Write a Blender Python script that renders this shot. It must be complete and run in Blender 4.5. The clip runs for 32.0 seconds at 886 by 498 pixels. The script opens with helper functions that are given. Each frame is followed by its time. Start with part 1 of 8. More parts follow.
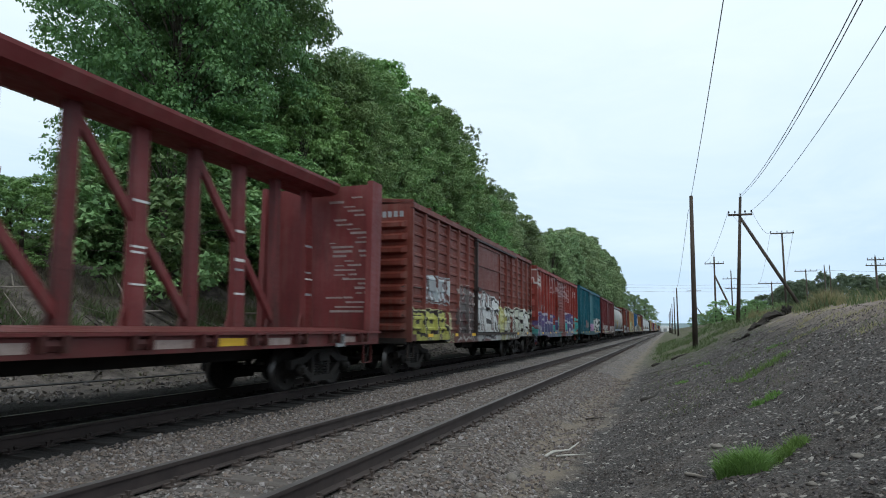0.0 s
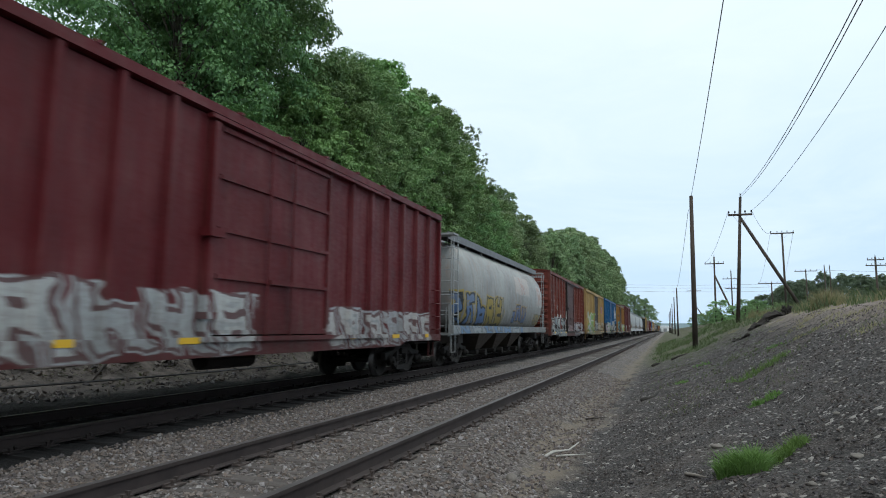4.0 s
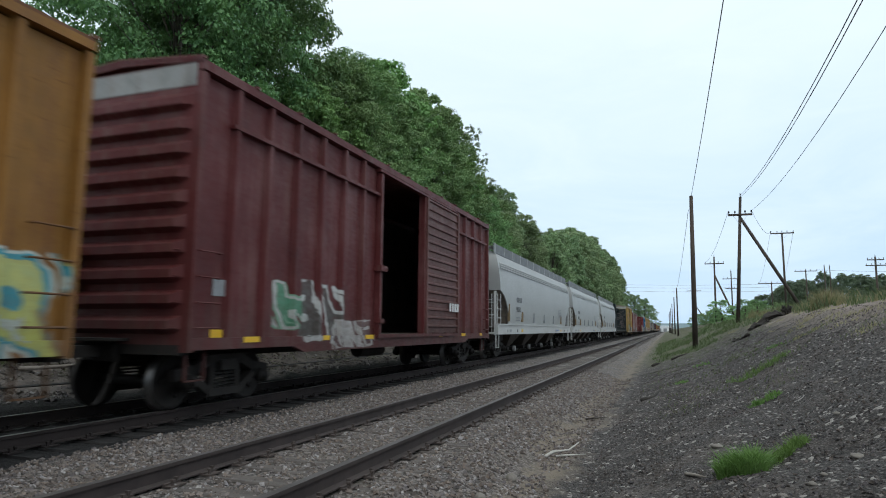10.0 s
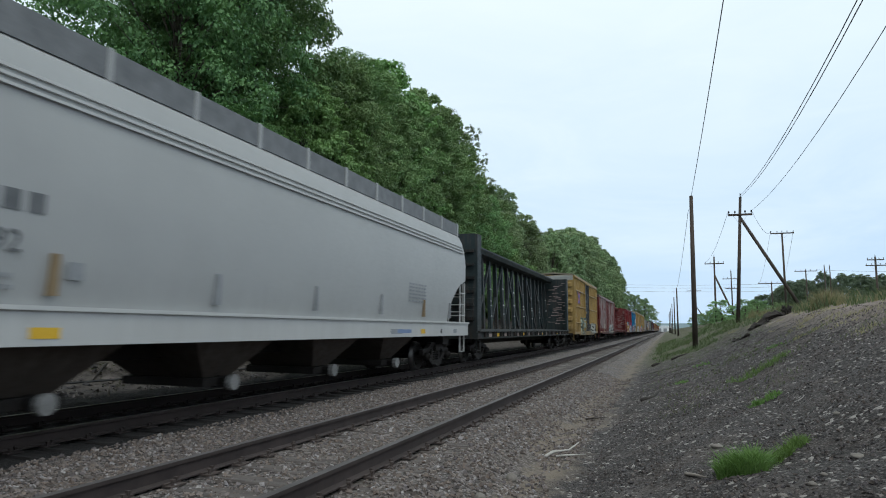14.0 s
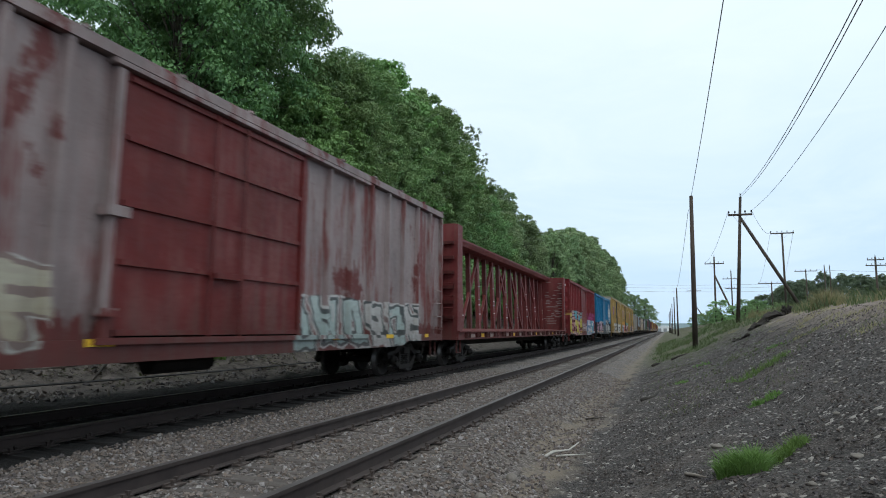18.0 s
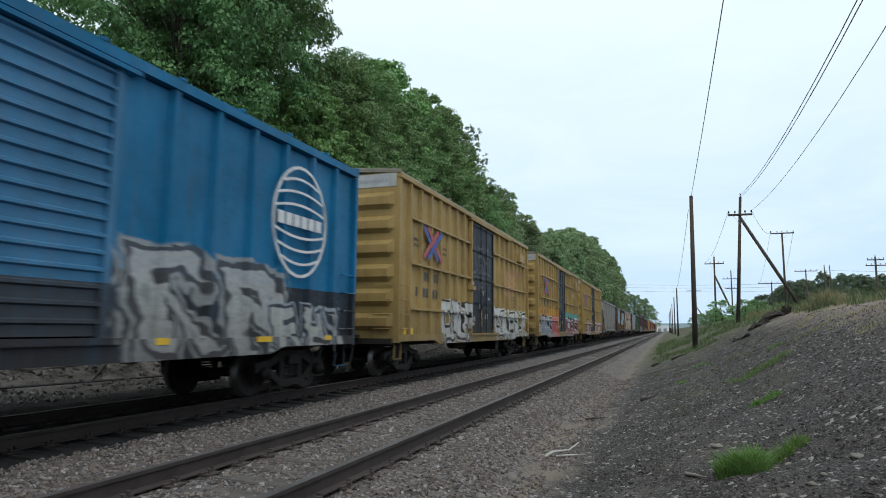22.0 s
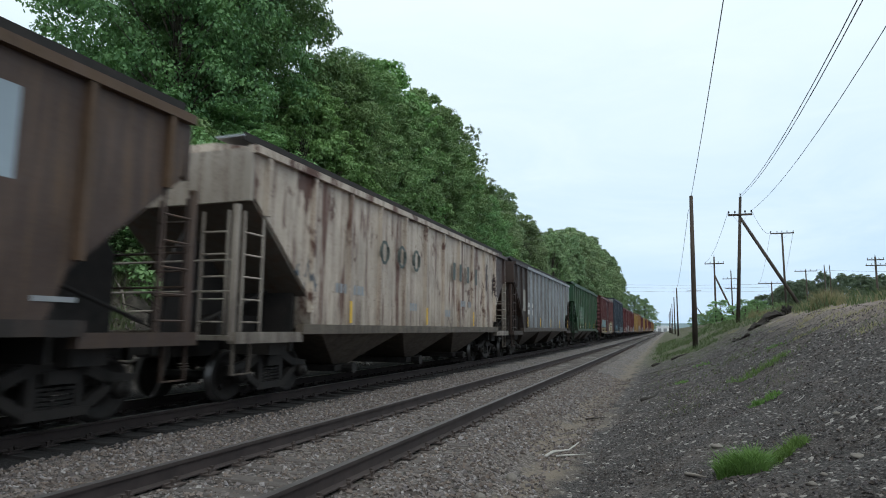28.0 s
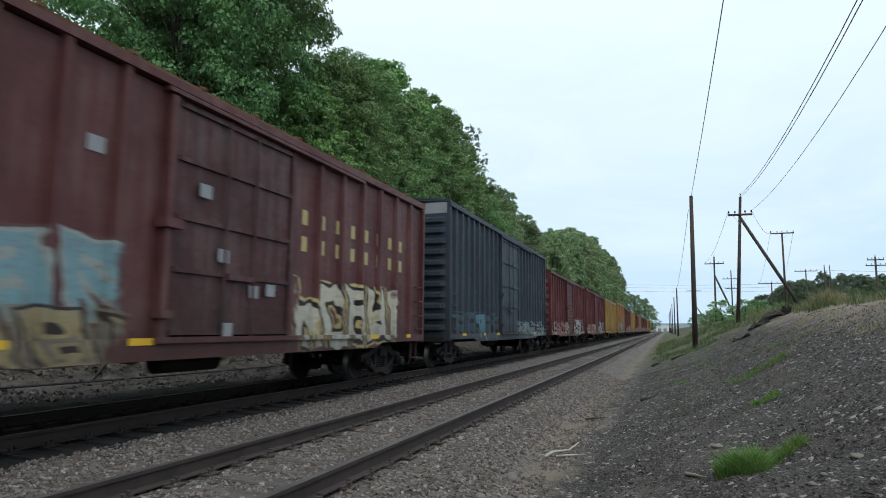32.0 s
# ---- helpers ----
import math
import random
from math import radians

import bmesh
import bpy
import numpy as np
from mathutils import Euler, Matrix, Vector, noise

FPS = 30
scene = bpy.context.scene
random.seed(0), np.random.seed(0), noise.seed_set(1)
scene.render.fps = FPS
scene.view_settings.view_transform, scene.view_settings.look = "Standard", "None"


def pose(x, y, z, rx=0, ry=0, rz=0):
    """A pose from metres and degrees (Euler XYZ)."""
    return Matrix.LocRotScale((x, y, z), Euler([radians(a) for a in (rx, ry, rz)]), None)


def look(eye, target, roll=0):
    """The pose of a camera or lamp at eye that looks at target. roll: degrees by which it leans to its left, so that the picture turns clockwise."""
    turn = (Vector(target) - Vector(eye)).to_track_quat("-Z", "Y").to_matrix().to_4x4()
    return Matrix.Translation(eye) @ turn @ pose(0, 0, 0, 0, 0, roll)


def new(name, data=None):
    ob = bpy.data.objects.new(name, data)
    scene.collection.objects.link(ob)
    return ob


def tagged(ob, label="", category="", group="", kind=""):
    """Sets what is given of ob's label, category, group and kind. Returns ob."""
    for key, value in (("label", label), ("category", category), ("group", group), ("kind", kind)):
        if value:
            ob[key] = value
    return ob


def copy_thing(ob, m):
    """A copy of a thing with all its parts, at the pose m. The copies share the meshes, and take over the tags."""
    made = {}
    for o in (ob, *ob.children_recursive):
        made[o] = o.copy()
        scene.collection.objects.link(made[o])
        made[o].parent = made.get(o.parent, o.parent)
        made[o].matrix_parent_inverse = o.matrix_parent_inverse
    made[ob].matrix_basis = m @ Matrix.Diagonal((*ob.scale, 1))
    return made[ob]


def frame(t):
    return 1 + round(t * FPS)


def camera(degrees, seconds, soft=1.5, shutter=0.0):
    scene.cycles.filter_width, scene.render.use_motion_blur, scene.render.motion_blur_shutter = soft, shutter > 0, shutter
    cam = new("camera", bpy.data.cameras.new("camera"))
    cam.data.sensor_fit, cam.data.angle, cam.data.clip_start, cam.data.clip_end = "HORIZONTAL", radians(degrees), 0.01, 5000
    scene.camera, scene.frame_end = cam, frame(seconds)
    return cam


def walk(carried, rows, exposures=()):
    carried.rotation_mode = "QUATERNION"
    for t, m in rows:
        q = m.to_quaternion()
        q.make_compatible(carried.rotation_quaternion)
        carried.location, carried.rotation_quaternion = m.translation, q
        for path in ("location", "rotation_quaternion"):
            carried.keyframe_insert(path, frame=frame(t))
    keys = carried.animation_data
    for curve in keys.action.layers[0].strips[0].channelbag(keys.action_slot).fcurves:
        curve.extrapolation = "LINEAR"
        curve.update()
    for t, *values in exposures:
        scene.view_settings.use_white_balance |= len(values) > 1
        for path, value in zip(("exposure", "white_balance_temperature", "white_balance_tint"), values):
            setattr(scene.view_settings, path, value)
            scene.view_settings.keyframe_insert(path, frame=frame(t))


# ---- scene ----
import colorsys

# ---- camera ----
EYE = (0.0, 0.0, 1.25)
cam = camera(70.95, 32.0, soft=1.0, shutter=0.2)
VIEW = look(EYE, (-3.345466, 9.338789, 2.512887), 0.5)
walk(cam, [(0.0, VIEW), (32.0, VIEW)], exposures=[(0.0, 0.1), (10.2, 0.1), (11.4, 0.03), (14.4, 0.03), (16.4, 0.1), (32.0, 0.1)])

# ---- light ----
world = bpy.data.worlds.new("overcast_sky")
scene.world = world
world.use_nodes = True


def link(nt, a, b):
    nt.links.new(a, b)


def node(nt, kind, **settings):
    nd = nt.nodes.new(kind)
    for k, v in settings.items():
        if k == "op":
            nd.operation = v
        elif k == "blend":
            nd.blend_type = v
        elif k == "feature":
            nd.feature = v
        elif k == "dims":
            if kind == "ShaderNodeTexVoronoi":
                nd.voronoi_dimensions = v
            else:
                nd.noise_dimensions = v
    return nd


def put(nt, socket, value):
    if hasattr(value, "links"):
        link(nt, value, socket)
    elif isinstance(value, (tuple, list)) and len(value) == 3 and socket.type == "RGBA":
        socket.default_value = (*value, 1)
    else:
        socket.default_value = value


def calc(nt, op, a, b=None, c=None, clamp=False):
    nd = node(nt, "ShaderNodeMath", op=op)
    nd.use_clamp = clamp
    for i, v in enumerate((a, b, c)):
        if v is not None:
            put(nt, nd.inputs[i], v)
    return nd.outputs[0]


def mix(nt, fac, a, b, blend="MIX"):
    nd = nt.nodes.new("ShaderNodeMix")
    nd.data_type, nd.blend_type = "RGBA", blend
    put(nt, nd.inputs[0], fac)
    put(nt, nd.inputs[6], a)
    put(nt, nd.inputs[7], b)
    return nd.outputs[2]


def scaled(nt, vec, scale, loc=(0, 0, 0)):
    nd = nt.nodes.new("ShaderNodeMapping")
    link(nt, vec, nd.inputs[0])
    nd.inputs[1].default_value = loc
    nd.inputs[3].default_value = scale
    return nd.outputs[0]


def noisy(nt, vec, scale, detail=4.0, rough=0.55, dist=0.0):
    nd = nt.nodes.new("ShaderNodeTexNoise")
    link(nt, vec, nd.inputs["Vector"])
    nd.inputs["Scale"].default_value = scale
    nd.inputs["Detail"].default_value = detail
    nd.inputs["Roughness"].default_value = rough
    nd.inputs["Distortion"].default_value = dist
    return nd.outputs["Fac"]


def remap(nt, v, a, b, c=0.0, d=1.0):
    nd = nt.nodes.new("ShaderNodeMapRange")
    put(nt, nd.inputs[0], v)
    for i, q in enumerate((a, b, c, d)):
        nd.inputs[i + 1].default_value = q
    return nd.outputs[0]


def build_sky():
    nt = world.node_tree
    bg = nt.nodes["Background"]
    sky = nt.nodes.new("ShaderNodeTexSky")
    sky.sky_type, sky.sun_disc = "NISHITA", False
    sky.sun_elevation, sky.sun_rotation = radians(58), radians(150)
    tc = nt.nodes.new("ShaderNodeTexCoord")
    sep = nt.nodes.new("ShaderNodeSeparateXYZ")
    link(nt, tc.outputs["Generated"], sep.inputs[0])
    up = remap(nt, sep.outputs[2], 0.0, 0.62)
    cloud = mix(nt, up, (0.50, 0.72, 1.0), (0.975, 1.09, 1.13))
    streak = noisy(nt, scaled(nt, tc.outputs["Generated"], (2.0, 2.0, 7.0)), 1.6, 5.0, 0.6, 0.6)
    cloud = mix(nt, remap(nt, streak, 0.3, 0.75, 0.0, 0.42), cloud, (0.975, 1.09, 1.135))
    dim = mix(nt, 1.0, sky.outputs[0], (0.09, 0.09, 0.09), "MULTIPLY")
    put(nt, bg.inputs[0], mix(nt, 0.93, dim, cloud))
    bg.inputs[1].default_value = 1.0


build_sky()
sun = new("sun", bpy.data.lights.new("sun", "SUN"))
sun.data.energy, sun.data.angle, sun.data.color = 0.7, radians(35), (0.97, 1.0, 0.95)
sun.matrix_world = look((20, -25, 60), (0, 10, 0))

# ---- materials ----
MATS = {}


def start(name):
    m = bpy.data.materials.new(name)
    m.use_nodes = True
    nt = m.node_tree
    bs = nt.nodes["Principled BSDF"]
    tc = nt.nodes.new("ShaderNodeTexCoord")
    return m, nt, bs, tc.outputs["Object"]


def bumped(nt, bs, height, strength, distance):
    nd = nt.nodes.new("ShaderNodeBump")
    nd.inputs["Strength"].default_value = strength
    nd.inputs["Distance"].default_value = distance
    link(nt, height, nd.inputs["Height"])
    link(nt, nd.outputs[0], bs.inputs["Normal"])


def plain(name, a, b, rough=0.8, scale=4.0, fine=40.0, bump=0.3, depth=0.01, metal=0.0, dark=0.0, darkcol=(0.02, 0.018, 0.015)):
    """Two tones mixed by coarse and fine noise."""
    if name in MATS:
        return MATS[name]
    m, nt, bs, p = start(name)
    n1 = noisy(nt, p, scale, 5)
    n2 = noisy(nt, p, fine, 3)
    f = calc(nt, "ADD", calc(nt, "MULTIPLY", n1, 0.65), calc(nt, "MULTIPLY", n2, 0.35))
    col = mix(nt, remap(nt, f, 0.32, 0.68), a, b)
    if dark:
        n3 = noisy(nt, p, scale * 0.35, 4, 0.6, 0.5)
        col = mix(nt, remap(nt, n3, 0.5, 0.72, 0.0, dark), col, darkcol)
    put(nt, bs.inputs["Base Color"], col)
    put(nt, bs.inputs["Roughness"], remap(nt, n2, 0.2, 0.8, max(0.05, rough - 0.12), min(1.0, rough + 0.1)))
    bs.inputs["Metallic"].default_value = metal
    bumped(nt, bs, f, bump, depth)
    MATS[name] = m
    return m


def graffiti_group():
    g = bpy.data.node_groups.new("sprayed_piece", "ShaderNodeTree")
    face = g.interface
    face.new_socket("Vector", in_out="INPUT", socket_type="NodeSocketVector")
    for nm in ("Yc", "Hw", "Zc", "Hh", "Seed", "Scale"):
        face.new_socket(nm, in_out="INPUT", socket_type="NodeSocketFloat")
    for nm in ("FillA", "FillB", "Line"):
        face.new_socket(nm, in_out="INPUT", socket_type="NodeSocketColor")
    face.new_socket("Color", in_out="OUTPUT", socket_type="NodeSocketColor")
    face.new_socket("Mask", in_out="OUTPUT", socket_type="NodeSocketFloat")
    gi, go = g.nodes.new("NodeGroupInput"), g.nodes.new("NodeGroupOutput")
    i = gi.outputs
    sep = g.nodes.new("ShaderNodeSeparateXYZ")
    link(g, i["Vector"], sep.inputs[0])
    y, z = sep.outputs[1], sep.outputs[2]
    com = g.nodes.new("ShaderNodeCombineXYZ")
    put(g, com.inputs[0], calc(g, "ADD", y, i["Seed"]))
    put(g, com.inputs[1], z)
    put(g, com.inputs[2], i["Seed"])
    n = noisy(g, com.outputs[0], 1.4, 2.0)
    n2 = noisy(g, scaled(g, com.outputs[0], (1, 1, 1), (7.3, 2.1, 4.4)), 1.3, 2.0)
    fine = noisy(g, com.outputs[0], 9.0, 3.0)
    mx = calc(g, "DIVIDE", calc(g, "ABSOLUTE", calc(g, "SUBTRACT", y, i["Yc"])), i["Hw"])
    v = calc(g, "DIVIDE", calc(g, "SUBTRACT", z, i["Zc"]), i["Hh"])
    m = calc(g, "ADD", calc(g, "MAXIMUM", mx, calc(g, "ABSOLUTE", v)), calc(g, "MULTIPLY", calc(g, "SUBTRACT", n, 0.5), 0.5))
    m = calc(g, "ADD", m, calc(g, "MULTIPLY", calc(g, "SUBTRACT", fine, 0.5), 0.08))
    # fat leaning letter-like shapes, one to a cell, out of bars that come and go
    u = calc(g, "ADD", calc(g, "MULTIPLY", calc(g, "ADD", y, i["Seed"]), calc(g, "MULTIPLY", i["Scale"], 0.78)), calc(g, "MULTIPLY", v, 0.16))
    u = calc(g, "ADD", u, calc(g, "MULTIPLY", calc(g, "SUBTRACT", n, 0.5), 0.55))
    cell = calc(g, "FLOOR", u)
    a = calc(g, "SUBTRACT", calc(g, "MULTIPLY", calc(g, "FRACT", u), 2.0), 1.0)
    dice = []
    for k in (0.37, 5.81):
        wn = node(g, "ShaderNodeTexWhiteNoise", dims="1D")
        put(g, wn.inputs["W"], calc(g, "ADD", calc(g, "MULTIPLY", cell, 1.73), calc(g, "ADD", i["Seed"], k)))
        sc = g.nodes.new("ShaderNodeSeparateColor")
        link(g, wn.outputs["Color"], sc.inputs[0])
        dice += [sc.outputs[0], sc.outputs[1], sc.outputs[2]]
    b = calc(g, "ADD", calc(g, "MULTIPLY", v, 1.12), calc(g, "MULTIPLY", calc(g, "SUBTRACT", n2, 0.5), 0.9))
    b = calc(g, "ADD", b, calc(g, "MULTIPLY", calc(g, "SUBTRACT", dice[5], 0.5), 0.3))

    def off(p, q):
        return calc(g, "ABSOLUTE", calc(g, "SUBTRACT", p, q))

    def bar(p, q, half, shown=None):
        d = calc(g, "MAXIMUM", p, calc(g, "SUBTRACT", q, half))
        return d if shown is None else calc(g, "ADD", d, shown)

    up, low = off(b, 0.33), off(b, -0.33)
    bars = [bar(off(a, -0.5), off(b, 0.0), 0.68), bar(off(a, 0.5), up, 0.33, calc(g, "LESS_THAN", dice[0], 0.3)), bar(off(a, 0.5), low, 0.33, calc(g, "LESS_THAN", dice[1], 0.35)),
            bar(off(b, 0.66), off(a, 0.0), 0.5, calc(g, "LESS_THAN", dice[2], 0.25)), bar(off(b, 0.0), off(a, 0.0), 0.5, calc(g, "LESS_THAN", dice[3], 0.3)),
            bar(off(b, -0.66), off(a, 0.0), 0.5, calc(g, "LESS_THAN", dice[4], 0.45)), bar(off(a, calc(g, "MULTIPLY", b, -0.8)), low, 0.36, calc(g, "GREATER_THAN", dice[4], 0.5))]
    d = bars[0]
    for q in bars[1:]:
        d = calc(g, "SMOOTH_MIN", d, q, 0.12)
    d = calc(g, "ADD", d, calc(g, "MULTIPLY", calc(g, "SUBTRACT", fine, 0.5), 0.05))
    body = calc(g, "MULTIPLY", calc(g, "SUBTRACT", 0.215, d), 40.0, clamp=True)
    line = calc(g, "MULTIPLY", calc(g, "SUBTRACT", 0.34, d), 40.0, clamp=True)
    cloud = calc(g, "MULTIPLY", calc(g, "SUBTRACT", calc(g, "ADD", 0.33, calc(g, "MULTIPLY", n2, 0.22)), d), 25.0, clamp=True)
    mask = calc(g, "MULTIPLY", calc(g, "SUBTRACT", 0.97, m), 16.0, clamp=True)
    mask = calc(g, "MULTIPLY", calc(g, "MULTIPLY", mask, cloud), calc(g, "GREATER_THAN", sep.outputs[0], 1.15))
    tone = remap(g, calc(g, "ADD", v, calc(g, "MULTIPLY", n, 1.6)), 0.3, 1.6, 0.0, 0.4)
    fill = mix(g, tone, i["FillA"], mix(g, 0.55, i["FillA"], i["FillB"]))
    fill = mix(g, calc(g, "GREATER_THAN", dice[3], 0.68), fill, i["FillB"])
    fill = mix(g, calc(g, "MULTIPLY", calc(g, "GREATER_THAN", n2, 0.6), calc(g, "MULTIPLY", calc(g, "SUBTRACT", 0.09, d), 30.0, clamp=True)), fill, i["FillB"])
    fill = mix(g, remap(g, fine, 0.40, 0.75, 0.0, 0.16), fill, i["Line"])
    col = mix(g, line, i["FillB"], i["Line"])
    put(g, go.inputs["Color"], mix(g, body, col, fill))
    put(g, go.inputs["Mask"], mask)
    return g


SPRAY = graffiti_group()


def paint(name, base, rust=0.25, dirt=0.25, fade=0.12, rough=0.5, rustcol=(0.10, 0.035, 0.016), fadecol=(0.55, 0.5, 0.48), pieces=(), blocks=(), seed=0.0, streaks=0.0, soot_shade=0.0, blotch=1.0, wobble=0.0):
    """Weathered rail-car paint with rust streaks, chalking and sprayed pieces: (y0, y1, z0, z1, fill, second fill, outline, letters per metre)."""
    if name in MATS:
        return MATS[name]
    m, nt, bs, p = start(name)
    hue, sat, val = colorsys.rgb_to_hsv(*base)
    base = colorsys.hsv_to_rgb(hue, min(1.0, sat * (1.12 if sat > 0.25 and val < 0.34 else 1.0)), val * (0.82 if sat > 0.25 and val < 0.34 else 0.70 if sat > 0.25 else 0.62))
    ps = scaled(nt, p, (1, 1, 1), (seed * 3.7, seed * 11.3, seed))
    blot = noisy(nt, ps, 0.7, 6, 0.6)
    run = noisy(nt, scaled(nt, ps, (5.0, 5.0, 0.35)), 1.3, 5, 0.65)
    grain = noisy(nt, ps, 34.0, 4, 0.6)
    col = mix(nt, remap(nt, blot, 0.3, 0.7), tuple(c * (1 - 0.22 * blotch) for c in base), tuple(min(1.0, c * (1 + 0.14 * blotch)) for c in base))
    col = mix(nt, remap(nt, calc(nt, "MULTIPLY", blot, run), 0.22, 0.42, 0.0, fade * 0.7), col, fadecol)
    rs = calc(nt, "ADD", calc(nt, "MULTIPLY", run, 0.7), calc(nt, "MULTIPLY", grain, 0.3))
    col = mix(nt, remap(nt, rs, 0.49, 0.64, 0.0, rust), col, rustcol)
    if blotch > 0.5:
        grime = noisy(nt, scaled(nt, ps, (1.0, 1.0, 0.45)), 1.9, 8, 0.72, 0.4)
        col = mix(nt, remap(nt, grime, 0.5, 0.7, 0.0, 0.38), col, tuple(c * 0.28 + 0.008 for c in base))
        chalk = noisy(nt, scaled(nt, ps, (1.0, 1.0, 0.5), (3.1, 7.7, 1.9)), 2.6, 8, 0.7, 0.3)
        col = mix(nt, remap(nt, chalk, 0.54, 0.74, 0.0, 0.22), col, tuple(min(0.7, c * 1.5 + 0.03) for c in base))
    scuff = noisy(nt, scaled(nt, ps, (1.0, 0.6, 2.2)), 7.0, 6, 0.7)
    if streaks:
        wide = calc(nt, "ADD", calc(nt, "MULTIPLY", noisy(nt, scaled(nt, ps, (1.0, 1.0, 0.1)), 2.2, 5, 0.7), 0.75), calc(nt, "MULTIPLY", blot, 0.25))
        col = mix(nt, remap(nt, wide, 0.53, 0.60, 0.0, streaks), col, rustcol)
        patch = noisy(nt, scaled(nt, ps, (1.0, 1.0, 0.6)), 1.1, 6, 0.7)
        col = mix(nt, remap(nt, patch, 0.57, 0.62, 0.0, streaks), col, tuple(c * 0.8 for c in rustcol))
    if soot_shade:
        col = mix(nt, remap(nt, calc(nt, "ADD", run, calc(nt, "MULTIPLY", blot, 0.6)), 0.65, 0.95, 0.0, soot_shade), col, (0.06, 0.05, 0.045))
    col = mix(nt, remap(nt, scuff, 0.62, 0.72, 0.0, rust * 1.1), col, tuple(c * 0.55 for c in rustcol))
    sep = nt.nodes.new("ShaderNodeSeparateXYZ")
    link(nt, p, sep.inputs[0])
    by, bz = sep.outputs[1], sep.outputs[2]
    if wobble:
        by = calc(nt, "ADD", by, calc(nt, "MULTIPLY", calc(nt, "SUBTRACT", scuff, 0.5), wobble * 1.5))
        bz = calc(nt, "ADD", bz, calc(nt, "MULTIPLY", calc(nt, "SUBTRACT", run, 0.5), wobble * 4))
    for y0, y1, z0, z1, bc in blocks:
        inside = calc(nt, "MULTIPLY", calc(nt, "LESS_THAN", calc(nt, "ABSOLUTE", calc(nt, "SUBTRACT", by, (y0 + y1) / 2)), (y1 - y0) / 2),
                      calc(nt, "LESS_THAN", calc(nt, "ABSOLUTE", calc(nt, "SUBTRACT", bz, (z0 + z1) / 2)), (z1 - z0) / 2))
        tone = mix(nt, remap(nt, blot, 0.3, 0.7), tuple(c * 0.6 for c in bc), tuple(c * 0.8 for c in bc))
        col = mix(nt, calc(nt, "MULTIPLY", inside, remap(nt, rs, 0.5, 0.68, 1.0, 0.6)), col, tone)
    for k, (y0, y1, z0, z1, fa, fb, ln, sc) in enumerate(pieces):
        g = nt.nodes.new("ShaderNodeGroup")
        g.node_tree = SPRAY
        link(nt, p, g.inputs["Vector"])
        for nm, v in (("Yc", (y0 + y1) / 2), ("Hw", (y1 - y0) / 2 * 1.12), ("Zc", (z0 + z1) / 2), ("Hh", (z1 - z0) / 2 * 1.12), ("Seed", seed * 5.1 + k * 13.7 + 1.3), ("Scale", sc * 1.45)):
            g.inputs[nm].default_value = v
        for nm, v in (("FillA", fa), ("FillB", fb), ("Line", ln)):
            g.inputs[nm].default_value = (*(min(0.72, c * 0.92) if max(v) > 0.3 else c * 0.7 for c in v), 1)
        col = mix(nt, calc(nt, "MULTIPLY", g.outputs["Mask"], remap(nt, scuff, 0.45, 0.75, 1.0, 0.66)), col, g.outputs["Color"])
    mud = calc(nt, "ADD", calc(nt, "MULTIPLY", sep.outputs[2], -0.55), calc(nt, "MULTIPLY", run, 1.1))
    col = mix(nt, remap(nt, mud, -0.45, 0.15, 0.0, min(0.7, dirt * 1.6) if blotch > 0.5 else dirt), col, (0.04, 0.031, 0.026))
    put(nt, bs.inputs["Base Color"], col)
    put(nt, bs.inputs["Roughness"], remap(nt, scuff, 0.3, 0.7, rough - 0.08, rough + 0.22))
    bs.inputs["Specular IOR Level"].default_value = 0.26
    bumped(nt, bs, calc(nt, "ADD", grain, calc(nt, "MULTIPLY", blot, 3.0 * blotch)), 0.18, 0.006)
    MATS[name] = m
    return m


def leafy(name, a, b, c):
    m, nt, bs, p = start(name)
    geo = nt.nodes.new("ShaderNodeNewGeometry")
    info = nt.nodes.new("ShaderNodeObjectInfo")
    r = geo.outputs["Random Per Island"]
    n = noisy(nt, p, 0.55, 3)
    col = mix(nt, r, a, b)
    col = mix(nt, remap(nt, n, 0.42, 0.68, 0.0, 0.75), col, c)
    hs = nt.nodes.new("ShaderNodeHueSaturation")
    put(nt, hs.inputs["Hue"], remap(nt, info.outputs["Random"], 0, 1, 0.488, 0.525))
    put(nt, hs.inputs["Value"], remap(nt, info.outputs["Random"], 0, 1, 0.82, 1.22))
    put(nt, hs.inputs["Color"], col)
    put(nt, bs.inputs["Base Color"], hs.outputs[0])
    bs.inputs["Roughness"].default_value = 0.6
    tr = nt.nodes.new("ShaderNodeBsdfTranslucent")
    put(nt, tr.inputs[0], mix(nt, 0.5, hs.outputs[0], (0.14, 0.26, 0.05)))
    mx = nt.nodes.new("ShaderNodeMixShader")
    mx.inputs[0].default_value = 0.32
    link(nt, bs.outputs[0], mx.inputs[1])
    link(nt, tr.outputs[0], mx.inputs[2])
    link(nt, mx.outputs[0], nt.nodes["Material Output"].inputs[0])
    MATS[name] = m
    return m


